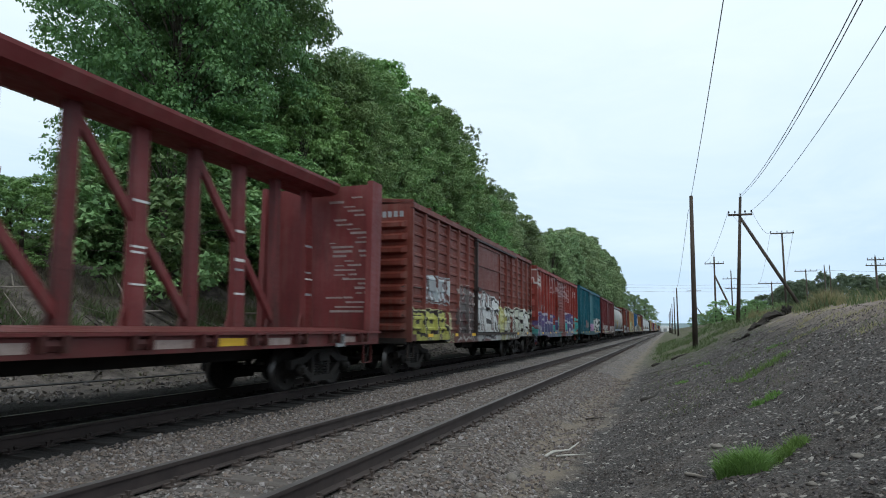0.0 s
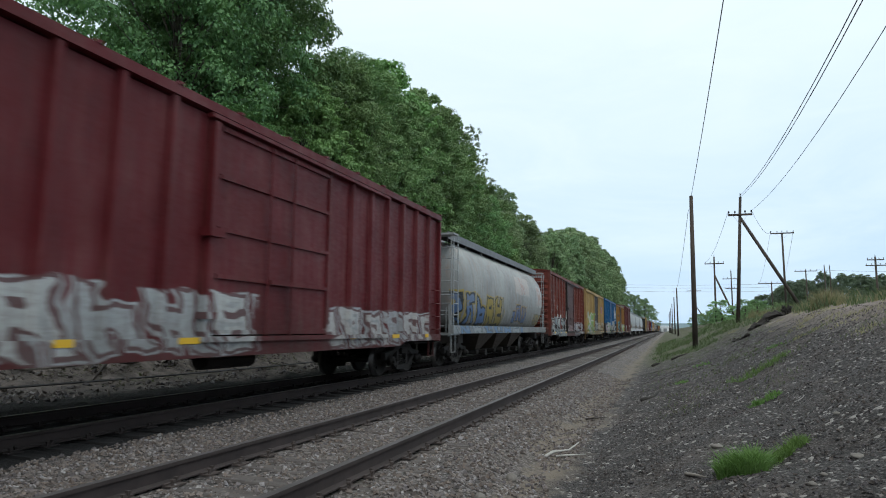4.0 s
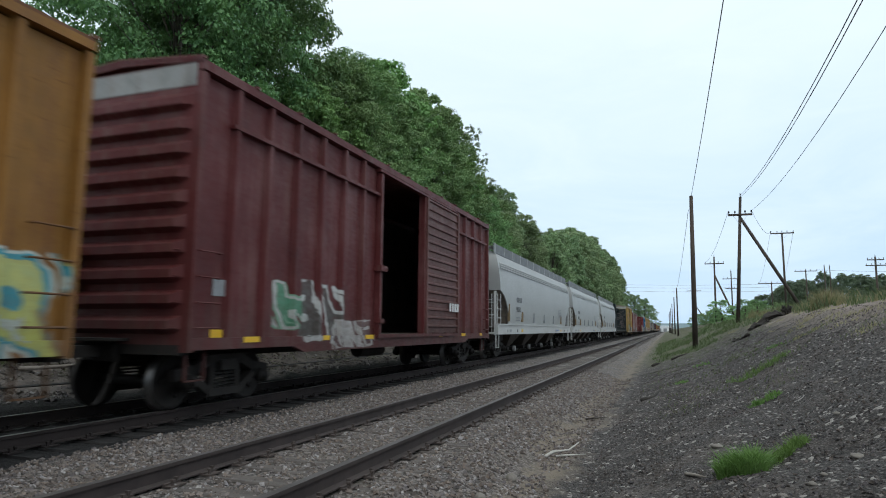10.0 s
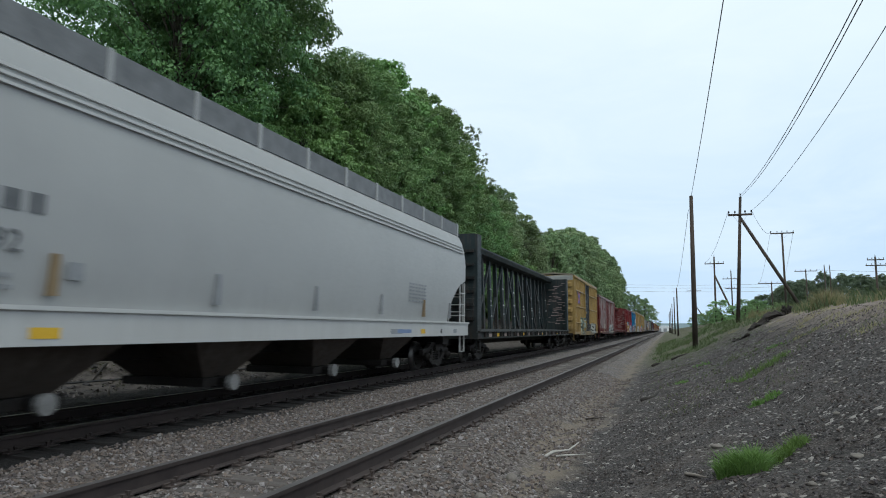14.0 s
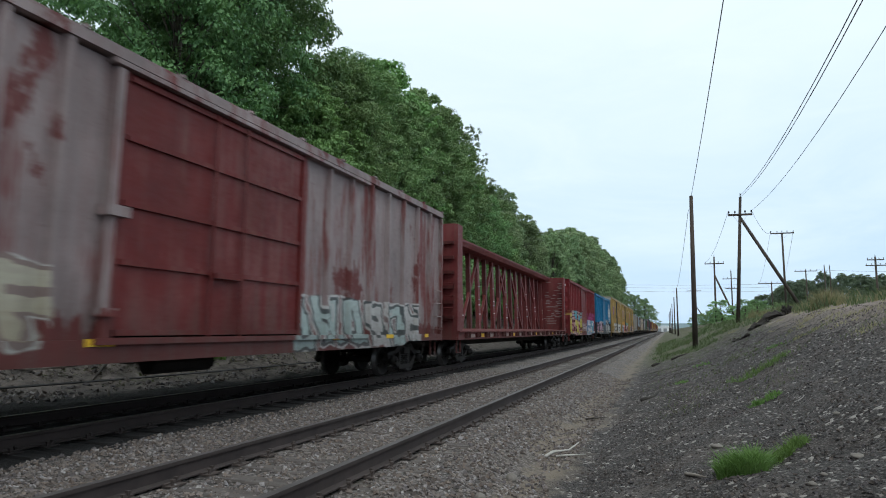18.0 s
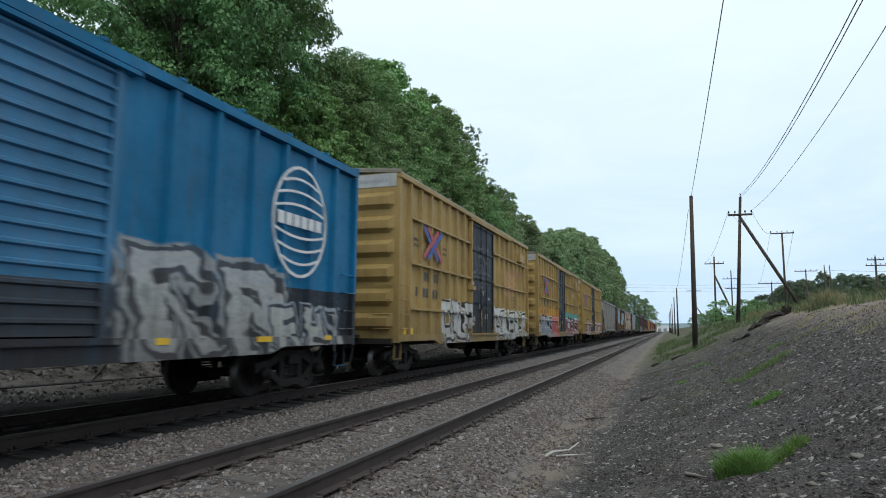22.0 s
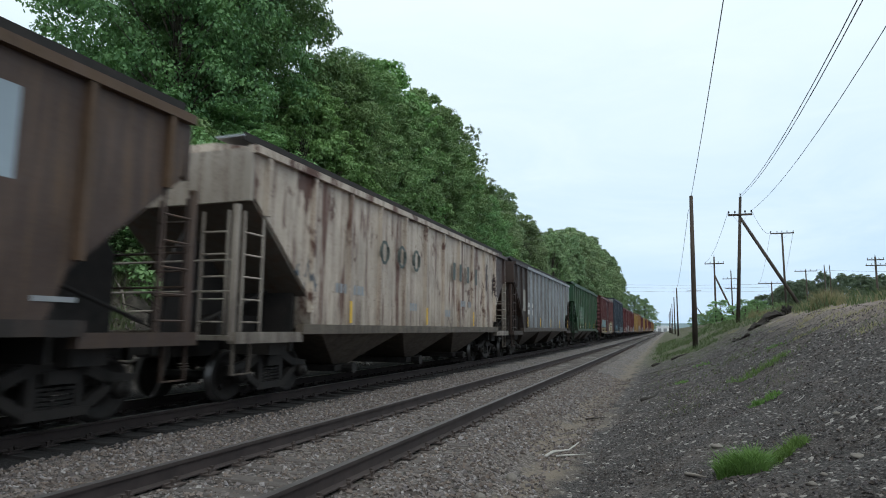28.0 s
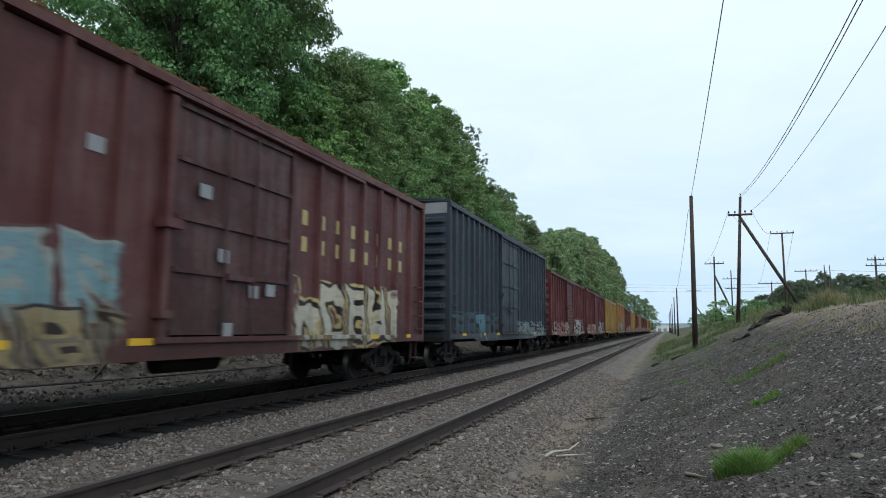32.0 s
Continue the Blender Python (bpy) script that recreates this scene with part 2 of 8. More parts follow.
def ground_material():
    """Ballast, sand track, cinder bank and the wooded bank, laid out by the distance from the rails."""
    m, nt, bs, p = start("ground_soil")
    sep = nt.nodes.new("ShaderNodeSeparateXYZ")
    link(nt, p, sep.inputs[0])
    n = noisy(nt, p, 0.9, 6, 0.6)
    x = calc(nt, "ADD", sep.outputs[0], calc(nt, "MULTIPLY", calc(nt, "SUBTRACT", n, 0.5), 1.3))
    vor = node(nt, "ShaderNodeTexVoronoi")
    link(nt, p, vor.inputs["Vector"])
    vor.inputs["Scale"].default_value = 24.0
    sc = nt.nodes.new("ShaderNodeSeparateColor")
    link(nt, vor.outputs["Color"], sc.inputs[0])
    grit = noisy(nt, p, 55.0, 4, 0.65)
    stone = mix(nt, sc.outputs[0], (0.105, 0.089, 0.083), (0.27, 0.238, 0.23))
    stone = mix(nt, remap(nt, vor.outputs["Distance"], 0.35, 0.75), stone, (0.035, 0.03, 0.026))
    stone = mix(nt, remap(nt, noisy(nt, p, 0.5, 4), 0.45, 0.7, 0, 0.5), stone, (0.12, 0.095, 0.07))
    sand = mix(nt, grit, (0.13, 0.105, 0.08), (0.22, 0.18, 0.14))
    cinder = mix(nt, remap(nt, grit, 0.38, 0.66), (0.017, 0.0148, 0.0145), (0.115, 0.098, 0.092))
    fine = node(nt, "ShaderNodeTexVoronoi")
    link(nt, p, fine.inputs["Vector"])
    fine.inputs["Scale"].default_value = 42.0
    fc = nt.nodes.new("ShaderNodeSeparateColor")
    link(nt, fine.outputs["Color"], fc.inputs[0])
    cinder = mix(nt, remap(nt, fc.outputs[0], 0.55, 1.0, 0.0, 0.85), cinder, (0.19, 0.168, 0.16))
    cinder = mix(nt, remap(nt, fine.outputs["Distance"], 0.3, 0.6, 0.0, 0.8), cinder, (0.012, 0.010, 0.009))
    cinder = mix(nt, calc(nt, "GREATER_THAN", sc.outputs[1], 0.94), cinder, (0.27, 0.25, 0.23))
    cinder = mix(nt, remap(nt, noisy(nt, p, 1.1, 4), 0.5, 0.7, 0.0, 0.4), cinder, (0.14, 0.115, 0.10))
    top = mix(nt, remap(nt, grit, 0.3, 0.7), (0.13, 0.105, 0.09), (0.31, 0.25, 0.215))
    soil = mix(nt, remap(nt, noisy(nt, p, 3.0, 6, 0.65), 0.35, 0.65), (0.042, 0.035, 0.031), (0.165, 0.14, 0.126))
    # oily ballast, with the shade beneath the cars painted in as near-black
    oily_shaded = mix(nt, grit, (0.004, 0.0036, 0.0036), (0.016, 0.0138, 0.0135))
    far = mix(nt, noisy(nt, p, 2.2, 6, 0.7), (0.035, 0.048, 0.02), (0.14, 0.125, 0.075))
    col = mix(nt, remap(nt, x, -9.75, -9.5), soil, oily_shaded)
    col = mix(nt, remap(nt, x, -6.5, -6.25), col, stone)
    x2 = calc(nt, "ADD", x, calc(nt, "MULTIPLY", calc(nt, "SUBTRACT", noisy(nt, p, 4.0, 5, 0.65), 0.5), 1.0))
    col = mix(nt, remap(nt, x2, -1.75, -1.55), col, sand)
    col = mix(nt, remap(nt, x2, -1.5, -1.05), col, cinder)
    col = mix(nt, remap(nt, x2, 3.0, 4.4), col, top)
    green = calc(nt, "MULTIPLY", remap(nt, calc(nt, "ADD", sep.outputs[1], calc(nt, "MULTIPLY", n, 12.0)), 30.0, 44.0), remap(nt, x, -1.6, -0.9))
    col = mix(nt, green, col, far)
    col = mix(nt, remap(nt, x, 9.0, 14.0), col, far)
    put(nt, bs.inputs["Base Color"], col)
    bs.inputs["Roughness"].default_value = 0.92
    bumped(nt, bs, calc(nt, "ADD", calc(nt, "MULTIPLY", vor.outputs["Distance"], -1.0), calc(nt, "MULTIPLY", grit, 0.6)), 0.8, 0.03)
    return m


GROUND = ground_material()
STEEL_TOP = plain("worn_rail_head", (0.20, 0.19, 0.19), (0.32, 0.31, 0.31), 0.38, 2.0, 60, 0.1, 0.002, metal=0.8)
DULL_TOP = plain("dull_rail_head", (0.055, 0.048, 0.046), (0.11, 0.10, 0.098), 0.6, 2.0, 60, 0.1, 0.002, metal=0.3)
# rail colour for the train's track: oil plus the shade of the cars
OILY_SHADED_RAIL = plain("oily_shaded_rail", (0.013, 0.0085, 0.008), (0.034, 0.023, 0.021), 0.95, 3.0, 50, 0.4, 0.006)
RUSTY = plain("rail_rust", (0.028, 0.020, 0.019), (0.062, 0.046, 0.043), 0.85, 3.0, 50, 0.4, 0.006)
TIE = plain("tie_wood", (0.045, 0.037, 0.034), (0.13, 0.112, 0.102), 0.9, 3.0, 30, 0.7, 0.02, dark=0.6)
# darker copy of the tie wood: oil and the train's shade in one colour
OILY_SHADED_TIE = plain("oily_shaded_tie_wood", (0.006, 0.005, 0.005), (0.02, 0.017, 0.016), 0.85, 3.0, 30, 0.7, 0.02)
PLATE = plain("tie_plate_rust", (0.035, 0.025, 0.022), (0.08, 0.06, 0.052), 0.8, 8.0, 60, 0.3, 0.004)
GRIME = plain("running_gear_grime", (0.006, 0.0048, 0.0042), (0.024, 0.0185, 0.0155), 0.85, 4.0, 40, 0.4, 0.006)
WHEEL = plain("wheel_steel", (0.009, 0.0072, 0.0065), (0.026, 0.021, 0.018), 0.75, 5.0, 40, 0.2, 0.004, metal=0.3)
WHEEL_RIM = plain("wheel_tread", (0.07, 0.066, 0.062), (0.14, 0.13, 0.125), 0.4, 5.0, 40, 0.1, 0.002, metal=0.8)
BLACK = plain("matt_black", (0.012, 0.012, 0.013), (0.035, 0.034, 0.034), 0.7, 2.0, 40, 0.2, 0.004)
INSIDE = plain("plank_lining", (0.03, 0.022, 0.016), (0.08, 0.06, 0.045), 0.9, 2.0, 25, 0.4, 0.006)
GALV = plain("galvanised_steel", (0.32, 0.33, 0.34), (0.46, 0.47, 0.48), 0.5, 3.0, 50, 0.15, 0.003, metal=0.4)
YELLOW = plain("reflective_yellow", (0.62, 0.36, 0.015), (0.75, 0.46, 0.03), 0.5, 3.0, 40, 0.05, 0.001)
WHITEMARK = plain("white_marking", (0.50, 0.49, 0.47), (0.72, 0.71, 0.69), 0.6, 5.0, 40, 0.05, 0.001)
BLACKMARK = plain("black_marking", (0.03, 0.03, 0.03), (0.09, 0.085, 0.08), 0.6, 5.0, 40, 0.05, 0.001)
YELLOWMARK = plain("yellow_marking", (0.36, 0.29, 0.11), (0.46, 0.38, 0.17), 0.6, 5.0, 40, 0.05, 0.001)
GREYMARK = plain("grey_marking", (0.20, 0.21, 0.22), (0.30, 0.31, 0.32), 0.6, 5.0, 40, 0.05, 0.001)
BLUEMARK = plain("blue_marking", (0.03, 0.05, 0.22), (0.06, 0.09, 0.32), 0.6, 5.0, 40, 0.05, 0.001)
REDMARK = plain("red_marking", (0.30, 0.045, 0.05), (0.40, 0.08, 0.08), 0.6, 5.0, 40, 0.05, 0.001)
BARK = plain("bark", (0.035, 0.028, 0.022), (0.11, 0.09, 0.07), 0.95, 2.0, 14, 0.8, 0.03)
POLEWOOD = plain("pole_wood", (0.035, 0.026, 0.02), (0.085, 0.062, 0.048), 0.9, 1.5, 22, 0.6, 0.01)
DEADWOOD = plain("dead_wood", (0.12, 0.10, 0.085), (0.34, 0.30, 0.26), 0.9, 3.0, 25, 0.6, 0.01)
CHARRED = plain("old_timber", (0.012, 0.010, 0.009), (0.06, 0.05, 0.042), 0.95, 2.0, 20, 0.8, 0.02)
WIRE = plain("wire", (0.02, 0.02, 0.022), (0.05, 0.05, 0.052), 0.6, 5.0, 40, 0.0, 0.001)
LEAF_A = leafy("leaves_broad", (0.12, 0.215, 0.09), (0.245, 0.375, 0.155), (0.285, 0.415, 0.175))
LEAF_D = leafy("leaves_maple", (0.06, 0.135, 0.058), (0.14, 0.25, 0.092), (0.18, 0.305, 0.108))
# leaves of the distant trees, with the haze mixed into their greyer greens
LEAF_E = leafy("leaves_grey_green_haze", (0.15, 0.22, 0.12), (0.26, 0.34, 0.17), (0.28, 0.36, 0.19))
LEAF_G = leafy("leaves_dull_green_haze", (0.075, 0.105, 0.075), (0.14, 0.18, 0.115), (0.16, 0.20, 0.13))
LEAF_F = leafy("leaves_pale_green", (0.21, 0.29, 0.15), (0.33, 0.42, 0.21), (0.36, 0.45, 0.24))
LEAF_B = leafy("leaves_light", (0.13, 0.235, 0.075), (0.24, 0.375, 0.13), (0.26, 0.41, 0.15))
LEAF_C = leafy("leaves_silvery", (0.13, 0.18, 0.11), (0.22, 0.27, 0.17), (0.18, 0.25, 0.13))
GRASS = leafy("grass_blades", (0.085, 0.155, 0.035), (0.155, 0.265, 0.065), (0.19, 0.30, 0.08))
ROUGHGRASS = leafy("rough_grass_blades", (0.065, 0.09, 0.042), (0.11, 0.14, 0.065), (0.15, 0.155, 0.085))
TWIG = leafy("dead_twigs", (0.05, 0.036, 0.027), (0.15, 0.115, 0.088), (0.22, 0.19, 0.16))
DRYGRASS = leafy("dry_grass_blades", (0.26, 0.205, 0.125), (0.42, 0.34, 0.21), (0.26, 0.22, 0.12))


# ---- shape helpers ----
class Geo:
    """Gathers faces for one mesh."""

    def __init__(self):
        self.v, self.f, self.m = [], [], []

    def poly(self, pts, faces, mat=0):
        k = len(self.v)
        self.v.extend(pts)
        for fc in faces:
            self.f.append(tuple(k + i for i in fc))
            self.m.append(mat)
        return self

    def box(self, x0, x1, y0, y1, z0, z1, mat=0):
        return self.poly([(x0, y0, z0), (x1, y0, z0), (x1, y1, z0), (x0, y1, z0), (x0, y0, z1), (x1, y0, z1), (x1, y1, z1), (x0, y1, z1)],
                         [(0, 3, 2, 1), (4, 5, 6, 7), (0, 1, 5, 4), (1, 2, 6, 5), (2, 3, 7, 6), (3, 0, 4, 7)], mat)

    def prism(self, profile, a, b, axis="x", mat=0):
        """profile: closed outline, counted anticlockwise as seen from the positive axis; its two coordinates are the axes that follow."""
        n = len(profile)
        put3 = {"x": lambda t, p: (t, p[0], p[1]), "y": lambda t, p: (p[1], t, p[0]), "z": lambda t, p: (p[0], p[1], t)}[axis]
        pts = [put3(a, p) for p in profile] + [put3(b, p) for p in profile]
        faces = [tuple(range(n - 1, -1, -1)), tuple(range(n, 2 * n))] + [(i, (i + 1) % n, n + (i + 1) % n, n + i) for i in range(n)]
        return self.poly(pts, faces, mat)

    def rod(self, p, q, r, n=6, r2=None, mat=0):
        p, q = Vector(p), Vector(q)
        d = (q - p).normalized()
        u = d.cross((0, 0, 1) if abs(d.z) < 0.9 else (1, 0, 0)).normalized()
        w = d.cross(u)
        r2 = r if r2 is None else r2
        ring = [(math.cos(i * math.tau / n), math.sin(i * math.tau / n)) for i in range(n)]
        pts = [tuple(p + (u * c + w * s) * r) for c, s in ring] + [tuple(q + (u * c + w * s) * r2) for c, s in ring]
        return self.poly(pts, [(i, (i + 1) % n, n + (i + 1) % n, n + i) for i in range(n)] + [tuple(range(n - 1, -1, -1)), tuple(range(n, 2 * n))], mat)

    def beam(self, p, q, w, h, mat=0):
        """A square bar from p to q, w wide across and h high."""
        p, q = Vector(p), Vector(q)
        d = (q - p).normalized()
        u = d.cross((0, 0, 1) if abs(d.z) < 0.95 else (1, 0, 0)).normalized() * w / 2
        t = u.cross(d).normalized() * h / 2
        pts = [tuple(c + u * i + t * j) for c in (p, q) for i, j in ((-1, -1), (1, -1), (1, 1), (-1, 1))]
        return self.poly(pts, [(0, 1, 2, 3), (7, 6, 5, 4), (0, 4, 5, 1), (1, 5, 6, 2), (2, 6, 7, 3), (3, 7, 4, 0)], mat)

    def mesh(self, name, mats, smooth=False):
        me = bpy.data.meshes.new(name)
        me.from_pydata(self.v, [], self.f)
        for q in mats if isinstance(mats, (list, tuple)) else (mats,):
            me.materials.append(q)
        if any(self.m):
            me.polygons.foreach_set("material_index", self.m)
        bm = bmesh.new()
        bm.from_mesh(me)
        bmesh.ops.recalc_face_normals(bm, faces=bm.faces)
        bm.to_mesh(me)
        bm.free()
        if smooth:
            me.shade_smooth()
        me.update()
        return me


def part(name, geo, material, parent, label="", at=None, smooth=False):
    me = geo if isinstance(geo, bpy.types.Mesh) else geo.mesh(name, material, smooth)
    ob = new(name, me)
    ob.parent = parent
    if at is not None:
        ob.matrix_basis = at
    if label:
        ob["label"] = label
    return ob


def thing(name, label, category, group="", kind="", at=None):
    ob = new(name)
    if at is not None:
        ob.matrix_basis = at
    return tagged(ob, label, category, group, kind)


def solid(name, geo, material, label, category, group="", kind="", at=None, smooth=False):
    ob = new(name, geo if isinstance(geo, bpy.types.Mesh) else geo.mesh(name, material, smooth))
    if at is not None:
        ob.matrix_basis = at
    return tagged(ob, label, category, group, kind)


# ---- ground ----
PROFILE_X = (-400, -60, -30, -20, -15.5, -12.5, -11, -9.6, -9.3, -9.15, -6.45, -6.0, -5.5, -5.1, -4.95, -2.25, -2.0, -1.6, -0.9, 0, 1.3, 4.2, 5.2, 8, 20, 400)
PROFILE_Z = (12, 8, 5.6, 4, 2.6, 0.7, 0.15, 0.02, -0.06, -0.21, -0.22, -0.27, -0.30, -0.24, -0.20, -0.20, -0.24, -0.40, -0.40, -0.12, 0.30, 1.80, 2.05, 2.15, 2.3, 3)
TRACK, NEAR = -7.83, -3.61


def ground_z(x, y):
    z = float(np.interp(x, PROFILE_X, PROFILE_Z))
    if x < -12:
        z = 0.5 + (z - 0.5) * float(np.interp(y, (250, 420), (1.0, 0.25)))
    return z


def rough(x, y):
    k = 0.02 if -9.3 < x < -1.6 else 0.05 if x < -0.8 else 0.085 if x < 5 else 0.2
    if x < -10:
        k = min(0.35, 0.05 + (-10 - x) * 0.06)
    return k * (noise.noise((x * 0.9, y * 0.9, 3.1)) + 0.6 * noise.noise((x * 2.7, y * 2.7, 8.2)) + 0.3 * noise.noise((x * 8, y * 8, 1.7)))


def build_ground():
    xs = np.unique(np.round(np.concatenate([np.arange(-10, 5.2, 0.1), np.arange(-30, -10, 0.4), np.arange(5.2, 14, 0.4), np.arange(14, 60, 4), np.arange(-80, -30, 4), [-1500, -900, -400, -250, -150, -110, 90, 150, 250, 400, 900, 1500]]), 3))
    ys = np.unique(np.round(np.concatenate([np.arange(1, 16, 0.1), np.arange(16, 34, 0.3), np.arange(34, 100, 1.5), np.arange(100, 300, 8), [-60, -40, -25, -15, -8, -4, -2, 0, 340, 400, 500, 700, 1000, 1600, 2500, 3500]]), 3))
    v = [(x, y, ground_z(x, y) + rough(x, y)) for y in ys for x in xs]
    n = len(xs)
    f = [(j * n + i, j * n + i + 1, (j + 1) * n + i + 1, (j + 1) * n + i) for j in range(len(ys) - 1) for i in range(n - 1)]
    me = bpy.data.meshes.new("ground")
    me.from_pydata(v, [], f)
    me.materials.append(GROUND)
    me.shade_smooth()
    tagged(new("ground", me), "ballast, sandy track, dark cinder bank and wooded slope beside the railway", "ground", kind="structure")


build_ground()


def scatter_stones(name, label, mat, count, x0, x1, y0, y1, r0, r1, lift, keep=None, seed=1):
    rnd = np.random.RandomState(seed)
    cube = np.array([(sx, sy, sz) for sz in (-1, 1) for sy in (-1, 1) for sx in (-1, 1)], float)
    quads = np.array([(0, 2, 3, 1), (4, 5, 7, 6), (0, 1, 5, 4), (2, 6, 7, 3), (0, 4, 6, 2), (1, 3, 7, 5)])
    pts, faces = [], []
    for k in range(count):
        u = rnd.rand() ** 1.9
        x, y = x0 + (x1 - x0) * rnd.rand(), y0 + (y1 - y0) * u
        if keep and not keep(x, y, rnd.rand()):
            continue
        r = (r0 + (r1 - r0) * rnd.rand() ** 2.2)
        c = cube * (0.62 + 0.38 * rnd.rand(8, 1)) * np.array([1, 0.55 + 0.5 * rnd.rand(), 0.4 + 0.45 * rnd.rand()]) * r
        e = Euler((rnd.rand() * 0.8, rnd.rand() * 0.8, rnd.rand() * 6.3)).to_matrix()
        c = c @ np.array(e).T + (x, y, ground_z(x, y) + rough(x, y) + lift * r)
        faces.append(quads + len(pts) * 8)
        pts.append(c)
    me = bpy.data.meshes.new(name)
    me.from_pydata(np.concatenate(pts).tolist(), [], np.concatenate(faces).tolist())
    me.materials.append(mat)
    tagged(new(name, me), label, "stones", kind="stuff")


def stone_material(name, tones):
    m, nt, bs, p = start(name)
    geo = nt.nodes.new("ShaderNodeNewGeometry")
    r = geo.outputs["Random Per Island"]
    col = mix(nt, r, tones[0], tones[1])
    col = mix(nt, calc(nt, "GREATER_THAN", calc(nt, "FRACT", calc(nt, "MULTIPLY", r, 37.0)), tones[3]), col, tones[2])
    hue = calc(nt, "FRACT", calc(nt, "MULTIPLY", r, 91.0))
    col = mix(nt, remap(nt, hue, 0.0, 0.4, 0.35, 0.0), col, (tones[1][0] * 0.9, tones[1][1] * 0.72, tones[1][2] * 0.55))
    col = mix(nt, remap(nt, hue, 0.6, 1.0, 0.0, 0.4), col, (tones[1][0] * 0.75, tones[1][1] * 0.85, tones[1][2] * 1.1))
    g = noisy(nt, p, 70.0, 4, 0.6)
    col = mix(nt, remap(nt, g, 0.3, 0.7, 0.0, 0.5), col, tuple(c * 0.5 for c in tones[0]))
    put(nt, bs.inputs["Base Color"], col)
    bs.inputs["Roughness"].default_value = 0.9
    bumped(nt, bs, g, 0.4, 0.004)
    return m


BALLAST = stone_material("ballast_stones", ((0.085, 0.068, 0.060), (0.25, 0.209, 0.188), (0.36, 0.335, 0.325), 0.88))
CINDERS = stone_material("cinder_stones", ((0.026, 0.0225, 0.022), (0.14, 0.118, 0.110), (0.26, 0.235, 0.22), 0.95))


RUBBLE = stone_material("rubble_stones", ((0.06, 0.052, 0.048), (0.20, 0.178, 0.165), (0.32, 0.30, 0.285), 0.92))


# ---- track ----
def rail_profile():
    return [(0.0, 0.036), (-0.006, 0.0365), (-0.034, 0.035), (-0.042, 0.009), (-0.145, 0.009), (-0.158, 0.07), (-0.17, 0.07)]


def build_rail(name, x, group, rust, head):
    half = rail_profile()
    prof = [(z, w) for z, w in half] + [(z, -w) for z, w in reversed(half)]
    g = Geo()
    n = len(prof)
    ys = [-60] + [i * 11.9 - 20 for i in range(50)]
    for y in ys:
        g.v.extend((x + w, y, z) for z, w in prof)
    for j in range(len(ys) - 1):
        for i in range(n):
            g.f.append((j * n + i, j * n + (i + 1) % n, (j + 1) * n + (i + 1) % n, (j + 1) * n + i))
            g.m.append(1 if i == n - 1 else 0)
    rail = solid(name, g, [rust, head], "rusty brown steel rail with a worn grey head", "rail", group, "structure")
    return rail


for side in (-0.7525, 0.7525):
    build_rail("rail", NEAR + side, "rails of the empty track", RUSTY, DULL_TOP)
    build_rail("rail", TRACK + side, "rails under the train", OILY_SHADED_RAIL, STEEL_TOP)


def tie_meshes(wood):
    out = []
    for k in range(5):
        rnd = random.Random(40 + k)
        g = Geo()
        a, b, h = 1.3 + rnd.uniform(-0.05, 0.03), 0.112 + rnd.uniform(-0.012, 0.008), 0.0
        prof = [(-b, -0.18), (b, -0.18), (b, -0.018), (b - 0.018, 0.0), (0.02, -0.006 - 0.008 * rnd.random()), (-b + 0.02, 0.0), (-b, -0.02)]
        secs = [-a, -a + 0.04, -0.4, 0.35, a - 0.03, a]
        n = len(prof)
        for i, x in enumerate(secs):
            s = 0.9 if i in (0, len(secs) - 1) else 1.0
            g.v.extend((x, p * s + rnd.uniform(-0.006, 0.006), q - rnd.uniform(0, 0.012)) for p, q in prof)
        for j in range(len(secs) - 1):
            g.f.extend((j * n + i, j * n + (i + 1) % n, (j + 1) * n + (i + 1) % n, (j + 1) * n + i) for i in range(n))
        g.f.append(tuple(range(n - 1, -1, -1)))
        g.f.append(tuple(range((len(secs) - 1) * n, len(secs) * n)))
        g.m = [0] * len(g.f)
        out.append(g.mesh("tie", wood))
    return out


def plate_mesh(mat):
    g = Geo()
    g.box(-0.17, 0.17, -0.095, 0.095, 0.0, 0.014)
    g.box(-0.1, -0.072, -0.095, 0.095, 0.014, 0.03)
    g.box(0.072, 0.1, -0.095, 0.095, 0.014, 0.03)
    for sx, sy in ((-0.085, -0.055), (0.085, 0.05), (-0.085, 0.06), (0.14, -0.05)):
        g.box(sx - 0.011, sx + 0.011, sy - 0.011, sy + 0.011, 0.0, 0.055)
        g.box(sx - 0.018, sx + 0.018, sy - 0.016, sy + 0.016, 0.05, 0.068)
    return g.mesh("tie_plate", mat)


